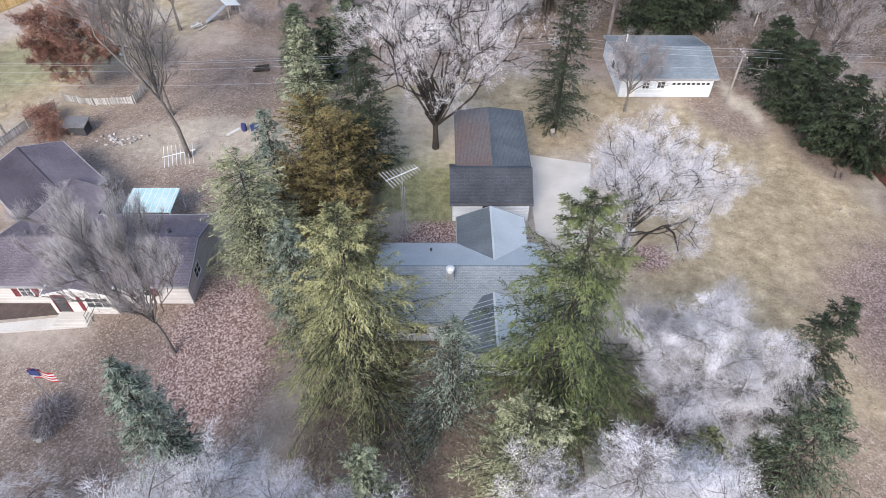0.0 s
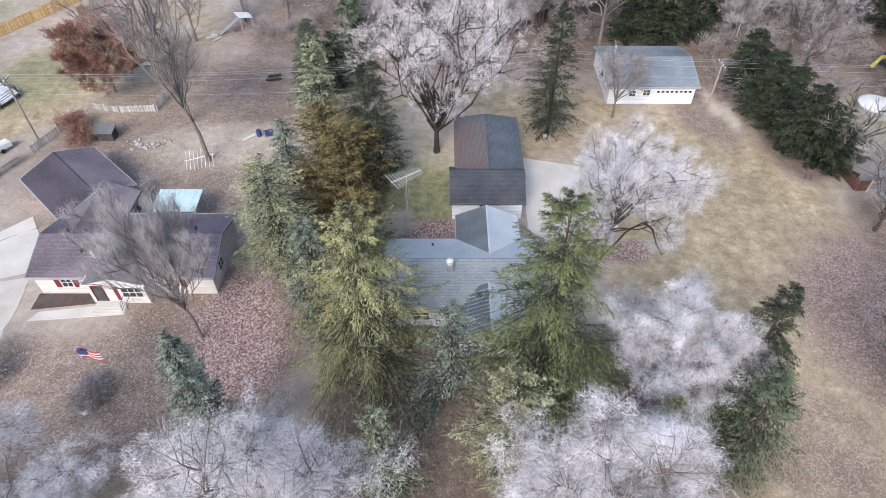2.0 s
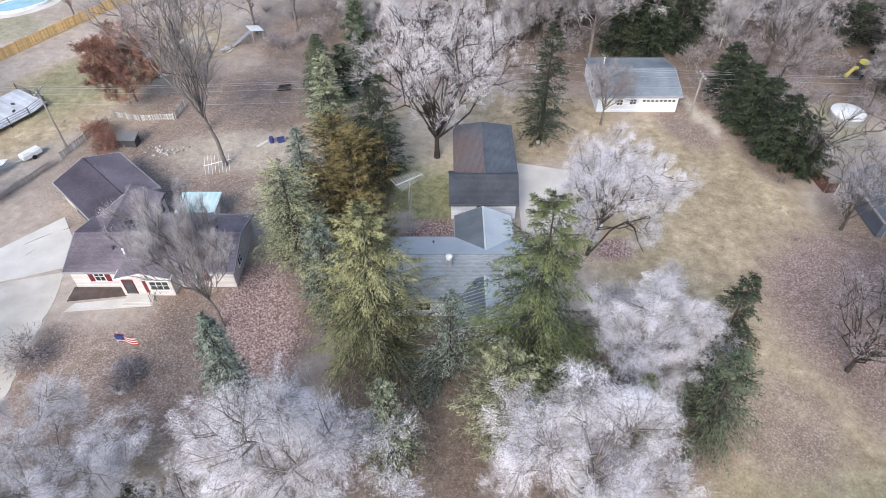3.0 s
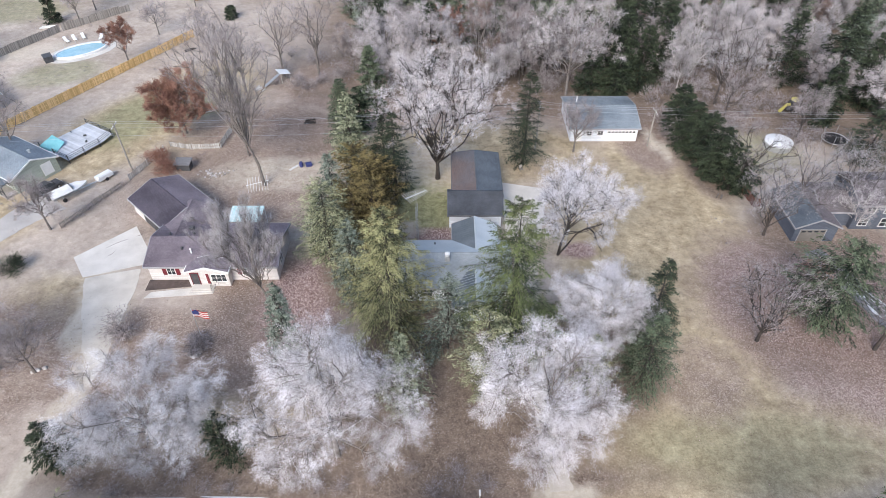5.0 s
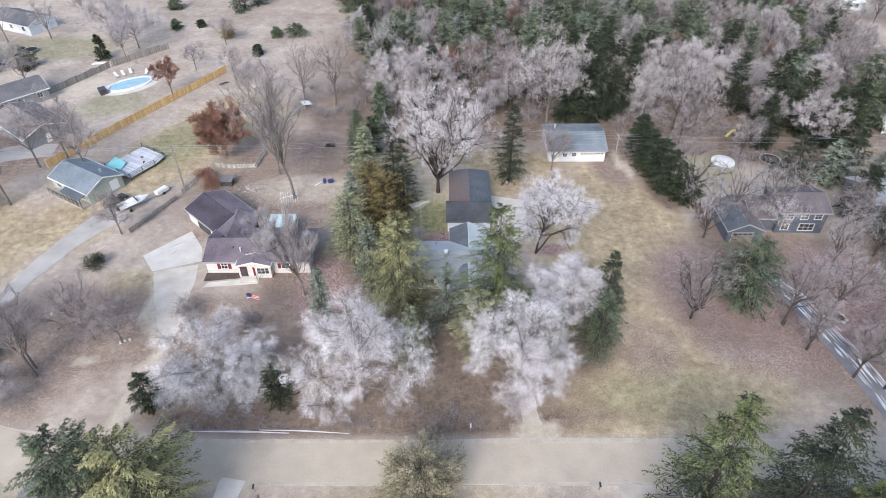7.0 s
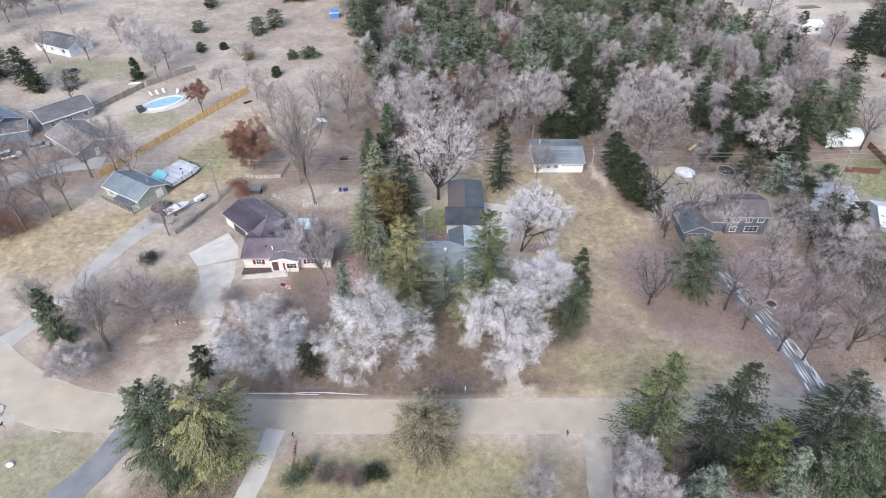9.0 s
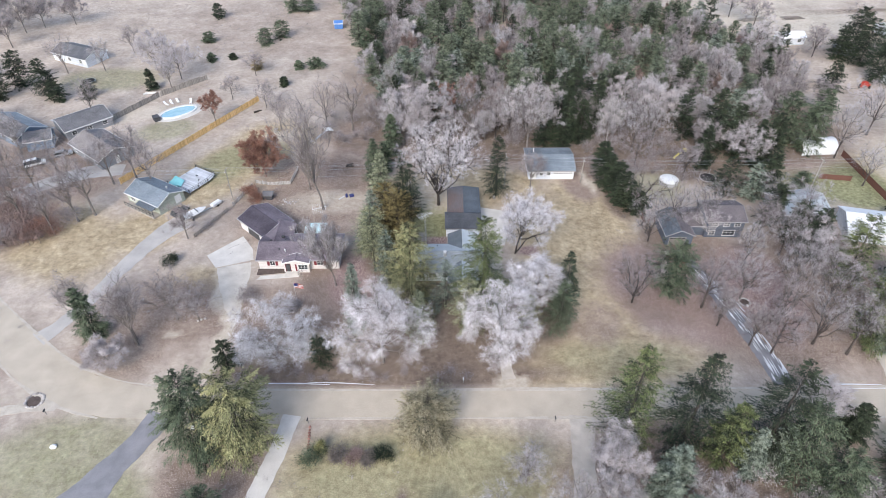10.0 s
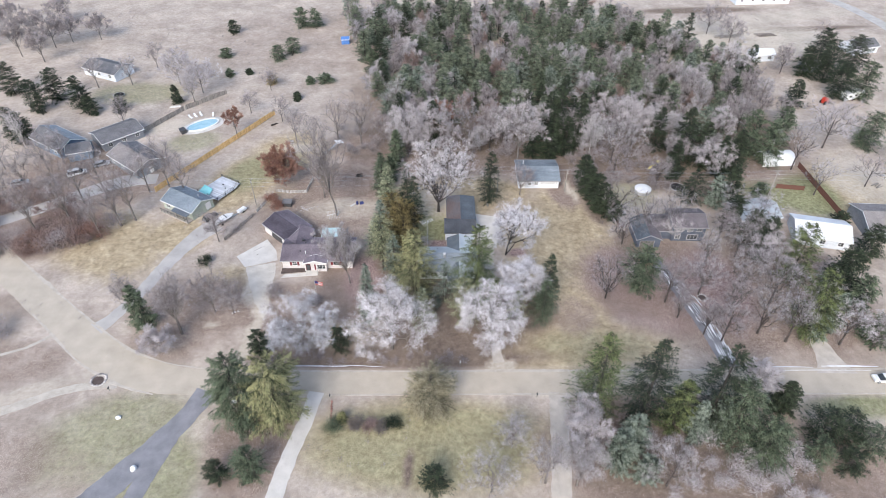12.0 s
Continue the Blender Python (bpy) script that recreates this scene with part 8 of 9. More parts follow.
broadleaf("bare_tree", 76.1, 22.1, 15.7, 7.3, 7.3, "grey bare tree among fallen leaves", TWIG_GREY, BARK_MID, 155, limbs=11, second=6, third=6, twigs=11, long=0.65, width=0.019, fuzz=0.35, up=0.22, spread=54, vase=True, trunk=0.22, fork=0.2, coarse=True)
broadleaf("bare_tree", 65.6, 18.6, 15.7, 4.9, 4.9, "bare tree among fallen leaves", TWIG, BARK_MID, 156, limbs=11, second=6, third=6, twigs=18, long=0.65, width=0.019, fuzz=0.35, up=0.22, spread=54, vase=True, trunk=0.22, fork=0.1, coarse=True)
broadleaf("bare_tree", 106.2, 79.3, 16.3, 8.5, 8.5, "large bare tree by the white shed", TWIG_GREY, BARK_MID, 157, limbs=9, second=5, third=5, twigs=15, long=0.7, width=0.03, fuzz=0.5, up=0.22, spread=54, vase=False, coarse=True)
broadleaf("bare_tree", -33.2, 65.2, 14.1, 4.9, 4.9, "bare tree on the winter lawn", TWIG, BARK, 158, limbs=12, second=6, third=6, twigs=18, long=0.65, width=0.019, fuzz=0.35, up=0.22, spread=54, vase=True, coarse=True)
broadleaf("bare_tree", -38.9, 87.7, 16.5, 6.1, 6.1, "bare tree at the wood's edge", TWIG, BARK, 159, limbs=9, second=5, third=5, twigs=15, long=0.7, width=0.03, fuzz=0.5, up=0.22, spread=54, vase=True, coarse=True)
broadleaf("bare_tree", -32.7, 94.5, 17.7, 6.1, 6.1, "bare tree at the wood's edge", TWIG, BARK, 160, limbs=9, second=5, third=5, twigs=15, long=0.7, width=0.03, fuzz=0.5, up=0.22, spread=54, vase=False, coarse=True)
broadleaf("bare_tree", -25.4, 94.5, 20.4, 6.1, 6.1, "bare tree at the wood's edge", TWIG, BARK, 161, limbs=9, second=5, third=5, twigs=15, long=0.7, width=0.03, fuzz=0.5, up=0.22, spread=54, vase=True, coarse=True)
broadleaf("bare_tree", -46.5, 96.3, 13.0, 4.9, 4.9, "bare tree on the winter lawn", TWIG, BARK, 162, limbs=9, second=5, third=5, twigs=15, long=0.7, width=0.03, fuzz=0.5, up=0.22, spread=54, vase=True, coarse=True)
broadleaf("bare_tree", -65.4, 115.2, 8.4, 4.9, 4.9, "bare tree by the fence", TWIG, BARK, 163, limbs=9, second=5, third=5, twigs=15, long=0.7, width=0.03, fuzz=0.5, up=0.22, spread=54, vase=False, coarse=True)
broadleaf("bare_tree", -66.5, 99.9, 11.2, 4.3, 4.3, "russet tree by the fence", RUST, BARK, 164, limbs=9, second=4, third=4, twigs=70, long=0.26, width=0.1, fuzz=0.45, up=0.22, spread=54, vase=True, low=0.06, coarse=True)
broadleaf("bare_tree", -79.2, 70.9, 16.9, 6.1, 6.1, "bare tree beside the lane", TWIG, BARK, 165, limbs=12, second=6, third=6, twigs=18, long=0.65, width=0.019, fuzz=0.35, up=0.22, spread=54, vase=True, coarse=True)
broadleaf("bare_tree", -83.9, 68.1, 16.8, 4.9, 4.9, "bare tree beside the lane", TWIG, BARK, 166, limbs=9, second=5, third=5, twigs=15, long=0.7, width=0.03, fuzz=0.5, up=0.22, spread=54, vase=False, coarse=True)
broadleaf("bare_tree", -83.1, 54.9, 21.4, 6.1, 6.1, "bare tree by the lane", TWIG, BARK, 167, limbs=9, second=5, third=5, twigs=15, long=0.7, width=0.03, fuzz=0.5, up=0.22, spread=54, vase=True, coarse=True)
broadleaf("bare_tree", -86.0, 52.4, 18.0, 4.9, 4.9, "bare tree by the lane", TWIG, BARK, 168, limbs=9, second=5, third=5, twigs=15, long=0.7, width=0.03, fuzz=0.5, up=0.22, spread=54, vase=True, coarse=True)
broadleaf("bare_tree", -100.3, 62.7, 19.2, 7.3, 7.3, "bare tree by the lane", TWIG, BARK, 169, limbs=9, second=5, third=5, twigs=15, long=0.7, width=0.03, fuzz=0.5, up=0.22, spread=54, vase=False, coarse=True)
broadleaf("bare_tree", -98.9, 52.5, 21.3, 6.1, 6.1, "bare tree by the lane", TWIG, BARK, 170, limbs=9, second=5, third=5, twigs=15, long=0.7, width=0.03, fuzz=0.5, up=0.22, spread=54, vase=True, coarse=True)
broadleaf("bare_tree", -105.7, 47.7, 21.1, 6.1, 6.1, "bare tree by the lane", TWIG, BARK, 171, limbs=9, second=5, third=5, twigs=15, long=0.7, width=0.03, fuzz=0.5, up=0.22, spread=54, vase=True, coarse=True)
broadleaf("bare_tree", -103.9, 103.7, 14.1, 4.9, 4.9, "bare tree in the dry field", TWIG, BARK, 172, limbs=9, second=5, third=5, twigs=15, long=0.7, width=0.03, fuzz=0.5, up=0.22, spread=54, vase=False, coarse=True)
broadleaf("bare_tree", -126.0, 134.7, 14.0, 6.1, 6.1, "bare tree by the white house", TWIG, BARK, 173, limbs=9, second=5, third=5, twigs=15, long=0.7, width=0.03, fuzz=0.5, up=0.22, spread=54, vase=True, coarse=True)
broadleaf("bare_tree", -114.4, 137.0, 12.0, 4.9, 4.9, "grey bare tree in the dry field", TWIG_GREY, BARK, 174, limbs=9, second=5, third=5, twigs=15, long=0.7, width=0.03, fuzz=0.5, up=0.22, spread=54, vase=True, coarse=True)
broadleaf("bare_tree", -154.0, 176.7, 11.8, 7.3, 7.3, "brown bare tree in the dry field", TWIG, BARK, 175, limbs=11, second=5, third=5, twigs=56, long=0.65, width=0.045, fuzz=0.45, up=0.22, spread=54, vase=False, coarse=True)
broadleaf("bare_tree", -143.4, 179.7, 10.7, 7.3, 7.3, "brown bare tree in the dry field", TWIG, BARK, 176, limbs=11, second=5, third=5, twigs=56, long=0.65, width=0.045, fuzz=0.45, up=0.22, spread=54, vase=True, coarse=True)
broadleaf("bare_tree", -96.6, 137.0, 13.0, 8.8, 8.8, "pale frosted tree in the dry field", FROST_DIM, BARK, 177, limbs=15, second=6, third=5, twigs=42, long=0.5, width=0.042, fuzz=0.6, clump=0.42, up=0.22, spread=54, vase=False, outer=0.35, low=0.15, coarse=True)
broadleaf("bare_tree", -86.2, 130.1, 11.8, 8.8, 8.8, "pale frosted tree in the dry field", FROST_DIM, BARK, 178, limbs=15, second=6, third=5, twigs=42, long=0.5, width=0.042, fuzz=0.6, clump=0.42, up=0.22, spread=54, vase=False, outer=0.35, low=0.15, coarse=True)
broadleaf("bare_tree", -168.0, 162.4, 15.9, 7.3, 7.3, "brown bare tree in the dry field", TWIG, BARK, 179, limbs=11, second=5, third=5, twigs=56, long=0.65, width=0.045, fuzz=0.45, up=0.22, spread=54, vase=True, coarse=True)
broadleaf("bare_tree", -156.4, 157.0, 13.5, 6.1, 6.1, "brown bare tree in the dry field", TWIG, BARK, 180, limbs=11, second=5, third=5, twigs=56, long=0.65, width=0.045, fuzz=0.45, up=0.22, spread=54, vase=True, coarse=True)
broadleaf("bare_tree", -58.1, 45.9, 10.4, 4.1, 4.1, "bare tree by the boat", TWIG, BARK, 181, limbs=12, second=6, third=6, twigs=18, long=0.65, width=0.019, fuzz=0.35, up=0.22, spread=54, vase=False, coarse=True)
broadleaf("bare_tree", -15.3, 109.1, 17.2, 7.3, 7.3, "grey bare tree at the wood's edge", TWIG_GREY, BARK, 182, limbs=9, second=5, third=5, twigs=15, long=0.7, width=0.03, fuzz=0.5, up=0.22, spread=54, vase=True, coarse=True)
broadleaf("bare_tree", -10.7, 89.3, 16.6, 7.3, 7.3, "frosted tree at the wood's edge", FROST_DIM, BARK, 183, limbs=15, second=6, third=5, twigs=42, long=0.5, width=0.042, fuzz=0.6, clump=0.42, up=0.22, spread=54, vase=False, outer=0.35, low=0.15, coarse=True)
broadleaf("bare_tree", -3.6, 91.0, 17.0, 7.3, 7.3, "frosted tree at the wood's edge", FROST_DIM, BARK, 184, limbs=15, second=6, third=5, twigs=42, long=0.5, width=0.042, fuzz=0.6, clump=0.42, up=0.22, spread=54, vase=False, outer=0.35, low=0.15, coarse=True)
broadleaf("bare_tree", 7.9, 89.2, 21.1, 7.3, 7.3, "grey bare tree at the wood's edge", TWIG_GREY, BARK, 185, limbs=9, second=5, third=5, twigs=15, long=0.7, width=0.03, fuzz=0.5, up=0.22, spread=54, vase=True, coarse=True)
broadleaf("bare_tree", 12.5, 91.9, 8.1, 3.7, 3.7, "small frosted tree at the wood's edge", FROST_DIM, BARK, 186, limbs=15, second=6, third=5, twigs=42, long=0.5, width=0.042, fuzz=0.6, clump=0.42, up=0.22, spread=54, vase=False, outer=0.35, low=0.15, coarse=True)
broadleaf("bare_tree", 23.3, 82.7, 23.5, 10.2, 10.2, "tall frosted tree behind the garage", FROST_DIM, BARK, 187, limbs=15, second=6, third=5, twigs=42, long=0.5, width=0.042, fuzz=0.6, clump=0.42, up=0.22, spread=54, vase=False, outer=0.35, low=0.15, coarse=True)
broadleaf("bare_tree", 46.6, 89.1, 15.7, 7.3, 7.3, "white branched birch at the wood's edge", FROST_DIM, BARK_PALE, 188, limbs=11, second=6, third=4, twigs=10, long=0.65, width=0.042, fuzz=0.45, up=0.22, spread=60, vase=True, trunk=0.12, fork=0.1, coarse=True)
broadleaf("bare_tree", 52.0, 82.6, 17.3, 7.3, 7.3, "rounded grey bare tree on the winter lawn", TWIG_GREY, BARK_MID, 189, limbs=9, second=5, third=5, twigs=15, long=0.7, width=0.03, fuzz=0.5, up=0.22, spread=54, vase=True, coarse=True)
broadleaf("bare_tree", 57.5, 84.2, 13.7, 6.1, 6.1, "rounded grey bare tree at the wood's edge", TWIG_GREY, BARK_MID, 190, limbs=9, second=5, third=5, twigs=15, long=0.7, width=0.03, fuzz=0.5, up=0.22, spread=54, vase=False, coarse=True)
broadleaf("bare_tree", 79.5, 76.3, 12.6, 7.3, 7.3, "pale bare tree on the winter lawn", FROST_DIM, BARK_MID, 191, limbs=15, second=6, third=5, twigs=42, long=0.5, width=0.042, fuzz=0.6, clump=0.42, up=0.22, spread=54, vase=False, outer=0.35, low=0.15, coarse=True)
broadleaf("bare_tree", 88.7, 95.9, 12.1, 5.9, 5.9, "pale frosted tree at the wood's edge", FROST_DIM, BARK_MID, 192, limbs=15, second=6, third=5, twigs=42, long=0.5, width=0.042, fuzz=0.6, clump=0.42, up=0.22, spread=54, vase=False, outer=0.35, low=0.15, coarse=True)
broadleaf("bare_tree", 105.7, 136.5, 19.3, 7.3, 7.3, "tall pale poplar at the wood's edge", FROST_DIM, BARK_MID, 193, limbs=15, second=6, third=5, twigs=42, long=0.5, width=0.042, fuzz=0.6, clump=0.42, up=0.22, spread=54, vase=False, outer=0.35, low=0.15, coarse=True)
broadleaf("bare_tree", 121.5, 91.6, 17.6, 10.2, 10.2, "pale frosted tree on the winter lawn", FROST_DIM, BARK_MID, 194, limbs=15, second=6, third=5, twigs=42, long=0.5, width=0.042, fuzz=0.6, clump=0.42, up=0.22, spread=54, vase=False, outer=0.35, low=0.15, coarse=True)
broadleaf("bare_tree", 78.2, 53.8, 11.5, 6.1, 6.1, "grey bare tree among fallen leaves", TWIG_GREY, BARK_MID, 195, limbs=11, second=6, third=6, twigs=11, long=0.65, width=0.019, fuzz=0.35, up=0.22, spread=54, vase=True, trunk=0.17, fork=0.2, coarse=True)
broadleaf("bare_tree", 85.1, 51.8, 12.0, 6.1, 6.1, "grey bare tree among fallen leaves", TWIG_GREY, BARK_MID, 196, limbs=11, second=4, third=4, twigs=17, long=0.65, width=0.042, fuzz=0.45, up=0.22, spread=54, vase=False, trunk=0.18, fork=0.1, coarse=True)
broadleaf("bare_tree", 107.0, 66.0, 12.3, 6.1, 6.1, "grey bare tree on the winter lawn", TWIG_GREY, BARK_MID, 197, limbs=9, second=5, third=5, twigs=15, long=0.7, width=0.03, fuzz=0.5, up=0.22, spread=54, vase=True, coarse=True)
broadleaf("bare_tree", -170.5, 176.8, 15.2, 8.5, 8.5, "brown bare tree in the dry field", TWIG, BARK, 198, limbs=11, second=5, third=5, twigs=56, long=0.65, width=0.045, fuzz=0.45, up=0.22, spread=54, vase=True, coarse=True)
broadleaf("bare_tree", -158.4, 170.9, 15.0, 8.5, 8.5, "brown bare tree in the dry field", TWIG, BARK, 199, limbs=11, second=5, third=5, twigs=56, long=0.65, width=0.045, fuzz=0.45, up=0.22, spread=54, vase=False, coarse=True)
broadleaf("bare_tree", -183.2, 173.8, 16.2, 8.5, 8.5, "brown bare tree in the dry field", TWIG, BARK, 200, limbs=11, second=5, third=5, twigs=56, long=0.65, width=0.045, fuzz=0.45, up=0.22, spread=54, vase=True, coarse=True)
broadleaf("bare_tree", 115.5, 185.6, 13.2, 8.5, 8.5, "brown bare tree on the winter lawn", TWIG, BARK_MID, 201, limbs=11, second=5, third=5, twigs=30, long=0.65, width=0.045, fuzz=0.45, up=0.22, spread=54, vase=True, coarse=True)
broadleaf("bare_tree", 122.0, 176.4, 11.9, 7.3, 7.3, "brown bare tree on the winter lawn", TWIG, BARK_MID, 202, limbs=11, second=5, third=5, twigs=30, long=0.65, width=0.045, fuzz=0.45, up=0.22, spread=54, vase=False, coarse=True)
broadleaf("bare_tree", 81.9, 188.9, 11.0, 7.3, 7.3, "dark bare tree in the field", TWIG, BARK_MID, 203, limbs=9, second=5, third=5, twigs=15, long=0.7, width=0.03, fuzz=0.5, up=0.22, spread=54, vase=True, coarse=True)
broadleaf("bare_tree", -60.6, 8.4, 6.3, 4.7, 4.7, "small frosted tree at the bend", FROST_DIM, BARK, 204, limbs=15, second=6, third=5, twigs=42, long=0.48, width=0.034, fuzz=0.55, clump=0.42, up=0.22, spread=54, vase=False, outer=0.35, low=0.15, coarse=True)
broadleaf("bare_tree", 60.5, 45.9, 7.5, 4.9, 4.9, "fallen pale birch among fallen leaves", FROST_DIM, BARK_PALE, 205, limbs=11, second=6, third=5, twigs=10, long=0.65, width=0.026, fuzz=0.24, up=0.22, spread=60, vase=True, trunk=0.12, fork=0.1, coarse=True)
broadleaf("bare_tree", 62.4, -3.3, 10.7, 4.4, 4.4, "frosted sapling by the southern lawn", FROST_DIM, BARK_MID, 206, limbs=15, second=6, third=5, twigs=42, long=0.48, width=0.034, fuzz=0.55, clump=0.42, up=0.22, spread=54, vase=False, outer=0.35, low=0.15, coarse=True)
broadleaf("bare_tree", 12.8, -14.5, 8.2, 4.3, 4.3, "bare sapling by the southern lawn", TWIG_GREY, BARK, 207, limbs=12, second=6, third=6, twigs=18, long=0.65, width=0.019, fuzz=0.35, up=0.22, spread=54, vase=True, coarse=True)
broadleaf("bare_tree", 8.5, -23.5, 9.3, 6.1, 6.1, "grey bare tree by the southern lawn", TWIG_GREY, BARK, 208, limbs=12, second=6, third=6, twigs=18, long=0.65, width=0.019, fuzz=0.35, up=0.22, spread=54, vase=False, coarse=True)
broadleaf("bare_tree", 18.2, -21.9, 15.2, 4.9, 4.9, "grey bare tree by the southern lawn", TWIG_GREY, BARK, 209, limbs=12, second=6, third=6, twigs=18, long=0.65, width=0.019, fuzz=0.35, up=0.22, spread=54, vase=True, coarse=True)
broadleaf("bare_tree", 25.4, -16.0, 14.2, 5.9, 5.9, "pale frosted tree by the southern lawn", FROST_DIM, BARK, 210, limbs=15, second=6, third=5, twigs=42, long=0.48, width=0.034, fuzz=0.55, clump=0.42, up=0.22, spread=54, vase=False, outer=0.35, low=0.15, coarse=True)
broadleaf("bare_tree", 24.6, -20.6, 12.0, 4.6, 4.6, "grey bare tree by the southern lawn", TWIG_GREY, BARK, 211, limbs=12, second=6, third=6, twigs=18, long=0.65, width=0.019, fuzz=0.35, up=0.22, spread=54, vase=False, coarse=True)
broadleaf("bare_tree", 25.6, -13.4, 13.0, 5.0, 5.0, "grey bare tree by the southern lawn", TWIG_GREY, BARK, 212, limbs=12, second=6, third=6, twigs=18, long=0.65, width=0.019, fuzz=0.35, up=0.22, spread=54, vase=True, coarse=True)
broadleaf("bare_tree", 39.8, -22.6, 12.7, 6.1, 6.1, "grey bare tree by the southern lawn", TWIG_GREY, BARK_MID, 214, limbs=11, second=6, third=6, twigs=18, long=0.65, width=0.019, fuzz=0.35, up=0.22, spread=54, vase=False, trunk=0.19, fork=0.1, coarse=True)
broadleaf("bare_tree", 23.7, -22.5, 12.7, 4.9, 4.9, "grey bare tree by the southern lawn", TWIG_GREY, BARK, 215, limbs=12, second=6, third=6, twigs=18, long=0.65, width=0.019, fuzz=0.35, up=0.22, spread=54, vase=True, coarse=True)
broadleaf("bare_tree", 70.1, 13.4, 16.4, 6.1, 6.1, "grey bare tree among fallen leaves", TWIG_GREY, BARK_MID, 216, limbs=11, second=6, third=6, twigs=11, long=0.65, width=0.019, fuzz=0.35, up=0.22, spread=54, vase=True, trunk=0.22, fork=0.1, coarse=True)
broadleaf("bare_tree", 75.3, 10.9, 16.4, 6.1, 6.1, "grey bare tree among fallen leaves", TWIG_GREY, BARK_MID, 217, limbs=11, second=6, third=6, twigs=11, long=0.65, width=0.019, fuzz=0.35, up=0.22, spread=54, vase=False, trunk=0.22, fork=0.2, coarse=True)
broadleaf("bare_tree", 82.7, 17.6, 15.7, 6.1, 6.1, "grey bare tree among fallen leaves", TWIG_GREY, BARK_MID, 218, limbs=11, second=4, third=4, twigs=17, long=0.65, width=0.042, fuzz=0.45, up=0.22, spread=54, vase=True, trunk=0.22, fork=0.1, coarse=True)
broadleaf("bare_tree", 86.7, 10.0, 14.0, 6.1, 6.1, "grey bare tree among fallen leaves", TWIG_GREY, BARK_MID, 219, limbs=11, second=4, third=4, twigs=17, long=0.65, width=0.042, fuzz=0.45, up=0.22, spread=54, vase=True, trunk=0.2, fork=0.2, coarse=True)
broadleaf("bare_tree", 74.4, 39.1, 10.9, 6.1, 6.1, "grey bare tree among fallen leaves", TWIG_GREY, BARK_MID, 220, limbs=11, second=6, third=6, twigs=11, long=0.65, width=0.019, fuzz=0.35, up=0.22, spread=54, vase=False, trunk=0.17, fork=0.1, coarse=True)
broadleaf("bare_tree", 72.4, 45.9, 11.1, 4.9, 4.9, "bare tree among fallen leaves", TWIG, BARK_MID, 221, limbs=11, second=6, third=6, twigs=18, long=0.65, width=0.019, fuzz=0.35, up=0.22, spread=54, vase=True, trunk=0.17, fork=0.2, coarse=True)
broadleaf("bare_tree", 92.7, 8.4, 10.7, 4.9, 4.9, "grey bare tree among fallen leaves", TWIG_GREY, BARK_MID, 222, limbs=11, second=4, third=4, twigs=17, long=0.65, width=0.042, fuzz=0.45, up=0.22, spread=54, vase=True, trunk=0.17, fork=0.1, coarse=True)
broadleaf("bare_tree", 79.5, 33.8, 12.6, 7.3, 7.3, "pale frosted tree among fallen leaves", FROST_DIM, BARK_MID, 223, limbs=15, second=6, third=5, twigs=42, long=0.48, width=0.034, fuzz=0.55, clump=0.42, up=0.22, spread=54, vase=False, outer=0.35, low=0.15, coarse=True)
broadleaf("bare_tree", 78.5, 42.4, 14.5, 6.1, 6.1, "grey bare tree among fallen leaves", TWIG_GREY, BARK_MID, 224, limbs=11, second=6, third=6, twigs=11, long=0.65, width=0.019, fuzz=0.35, up=0.22, spread=54, vase=True, trunk=0.2, fork=0.1, coarse=True)
broadleaf("bare_tree", 62.6, 70.4, 10.6, 4.9, 4.9, "russet brown bare tree on the winter lawn", TWIG, BARK_MID, 225, limbs=12, second=6, third=6, twigs=18, long=0.65, width=0.019, fuzz=0.35, up=0.22, spread=54, vase=True, coarse=True)
broadleaf("bare_tree", 51.5, 76.4, 11.6, 6.1, 6.1, "brown bare oak on the winter lawn", TWIG, BARK_MID, 226, limbs=9, second=5, third=5, twigs=15, long=0.7, width=0.03, fuzz=0.5, up=0.22, spread=54, vase=False, coarse=True)
conifer("spruce_tree", 28.6, 87.0, 9.5, 4.0, "dark spruce close behind the garage", GREEN_DARK, 227, per=10, bare=0.02, sprigs=9, fill=15, width=0.18, tuft=0.42)
conifer("spruce_tree", 33.4, 85.4, 9.0, 3.8, "dark spruce close behind the garage", GREEN_DARK, 403, per=10, bare=0.02, sprigs=9, fill=15, width=0.18, tuft=0.42)
conifer("spruce_tree", 38.6, 88.6, 13.0, 4.2, "dark spruce close behind the garage", GREEN_DARK, 404, per=10, bare=0.02, sprigs=9, fill=15, width=0.18, tuft=0.42)
broadleaf("bare_tree", 69.3, 79.4, 11.7, 4.9, 4.9, "brown bare tree on the winter lawn", TWIG, BARK_MID, 228, limbs=11, second=5, third=5, twigs=30, long=0.65, width=0.045, fuzz=0.45, up=0.22, spread=54, vase=True, coarse=True)
broadleaf("bare_tree", -0.0, 99.7, 15.0, 6.1, 6.1, "russet oak at the wood's edge", RUST, BARK, 229, limbs=9, second=4, third=4, twigs=70, long=0.26, width=0.1, fuzz=0.45, up=0.22, spread=54, vase=False, low=0.06, coarse=True)
broadleaf("bare_tree", -117.3, 66.9, 16.7, 6.1, 6.1, "bare tree beside the lane", TWIG, BARK, 230, limbs=9, second=5, third=5, twigs=15, long=0.7, width=0.03, fuzz=0.5, up=0.22, spread=54, vase=True, coarse=True)
broadleaf("bare_tree", -118.7, 80.0, 14.4, 6.1, 6.1, "bare tree beside the lane", TWIG, BARK, 231, limbs=9, second=5, third=5, twigs=15, long=0.7, width=0.03, fuzz=0.5, up=0.22, spread=54, vase=True, coarse=True)
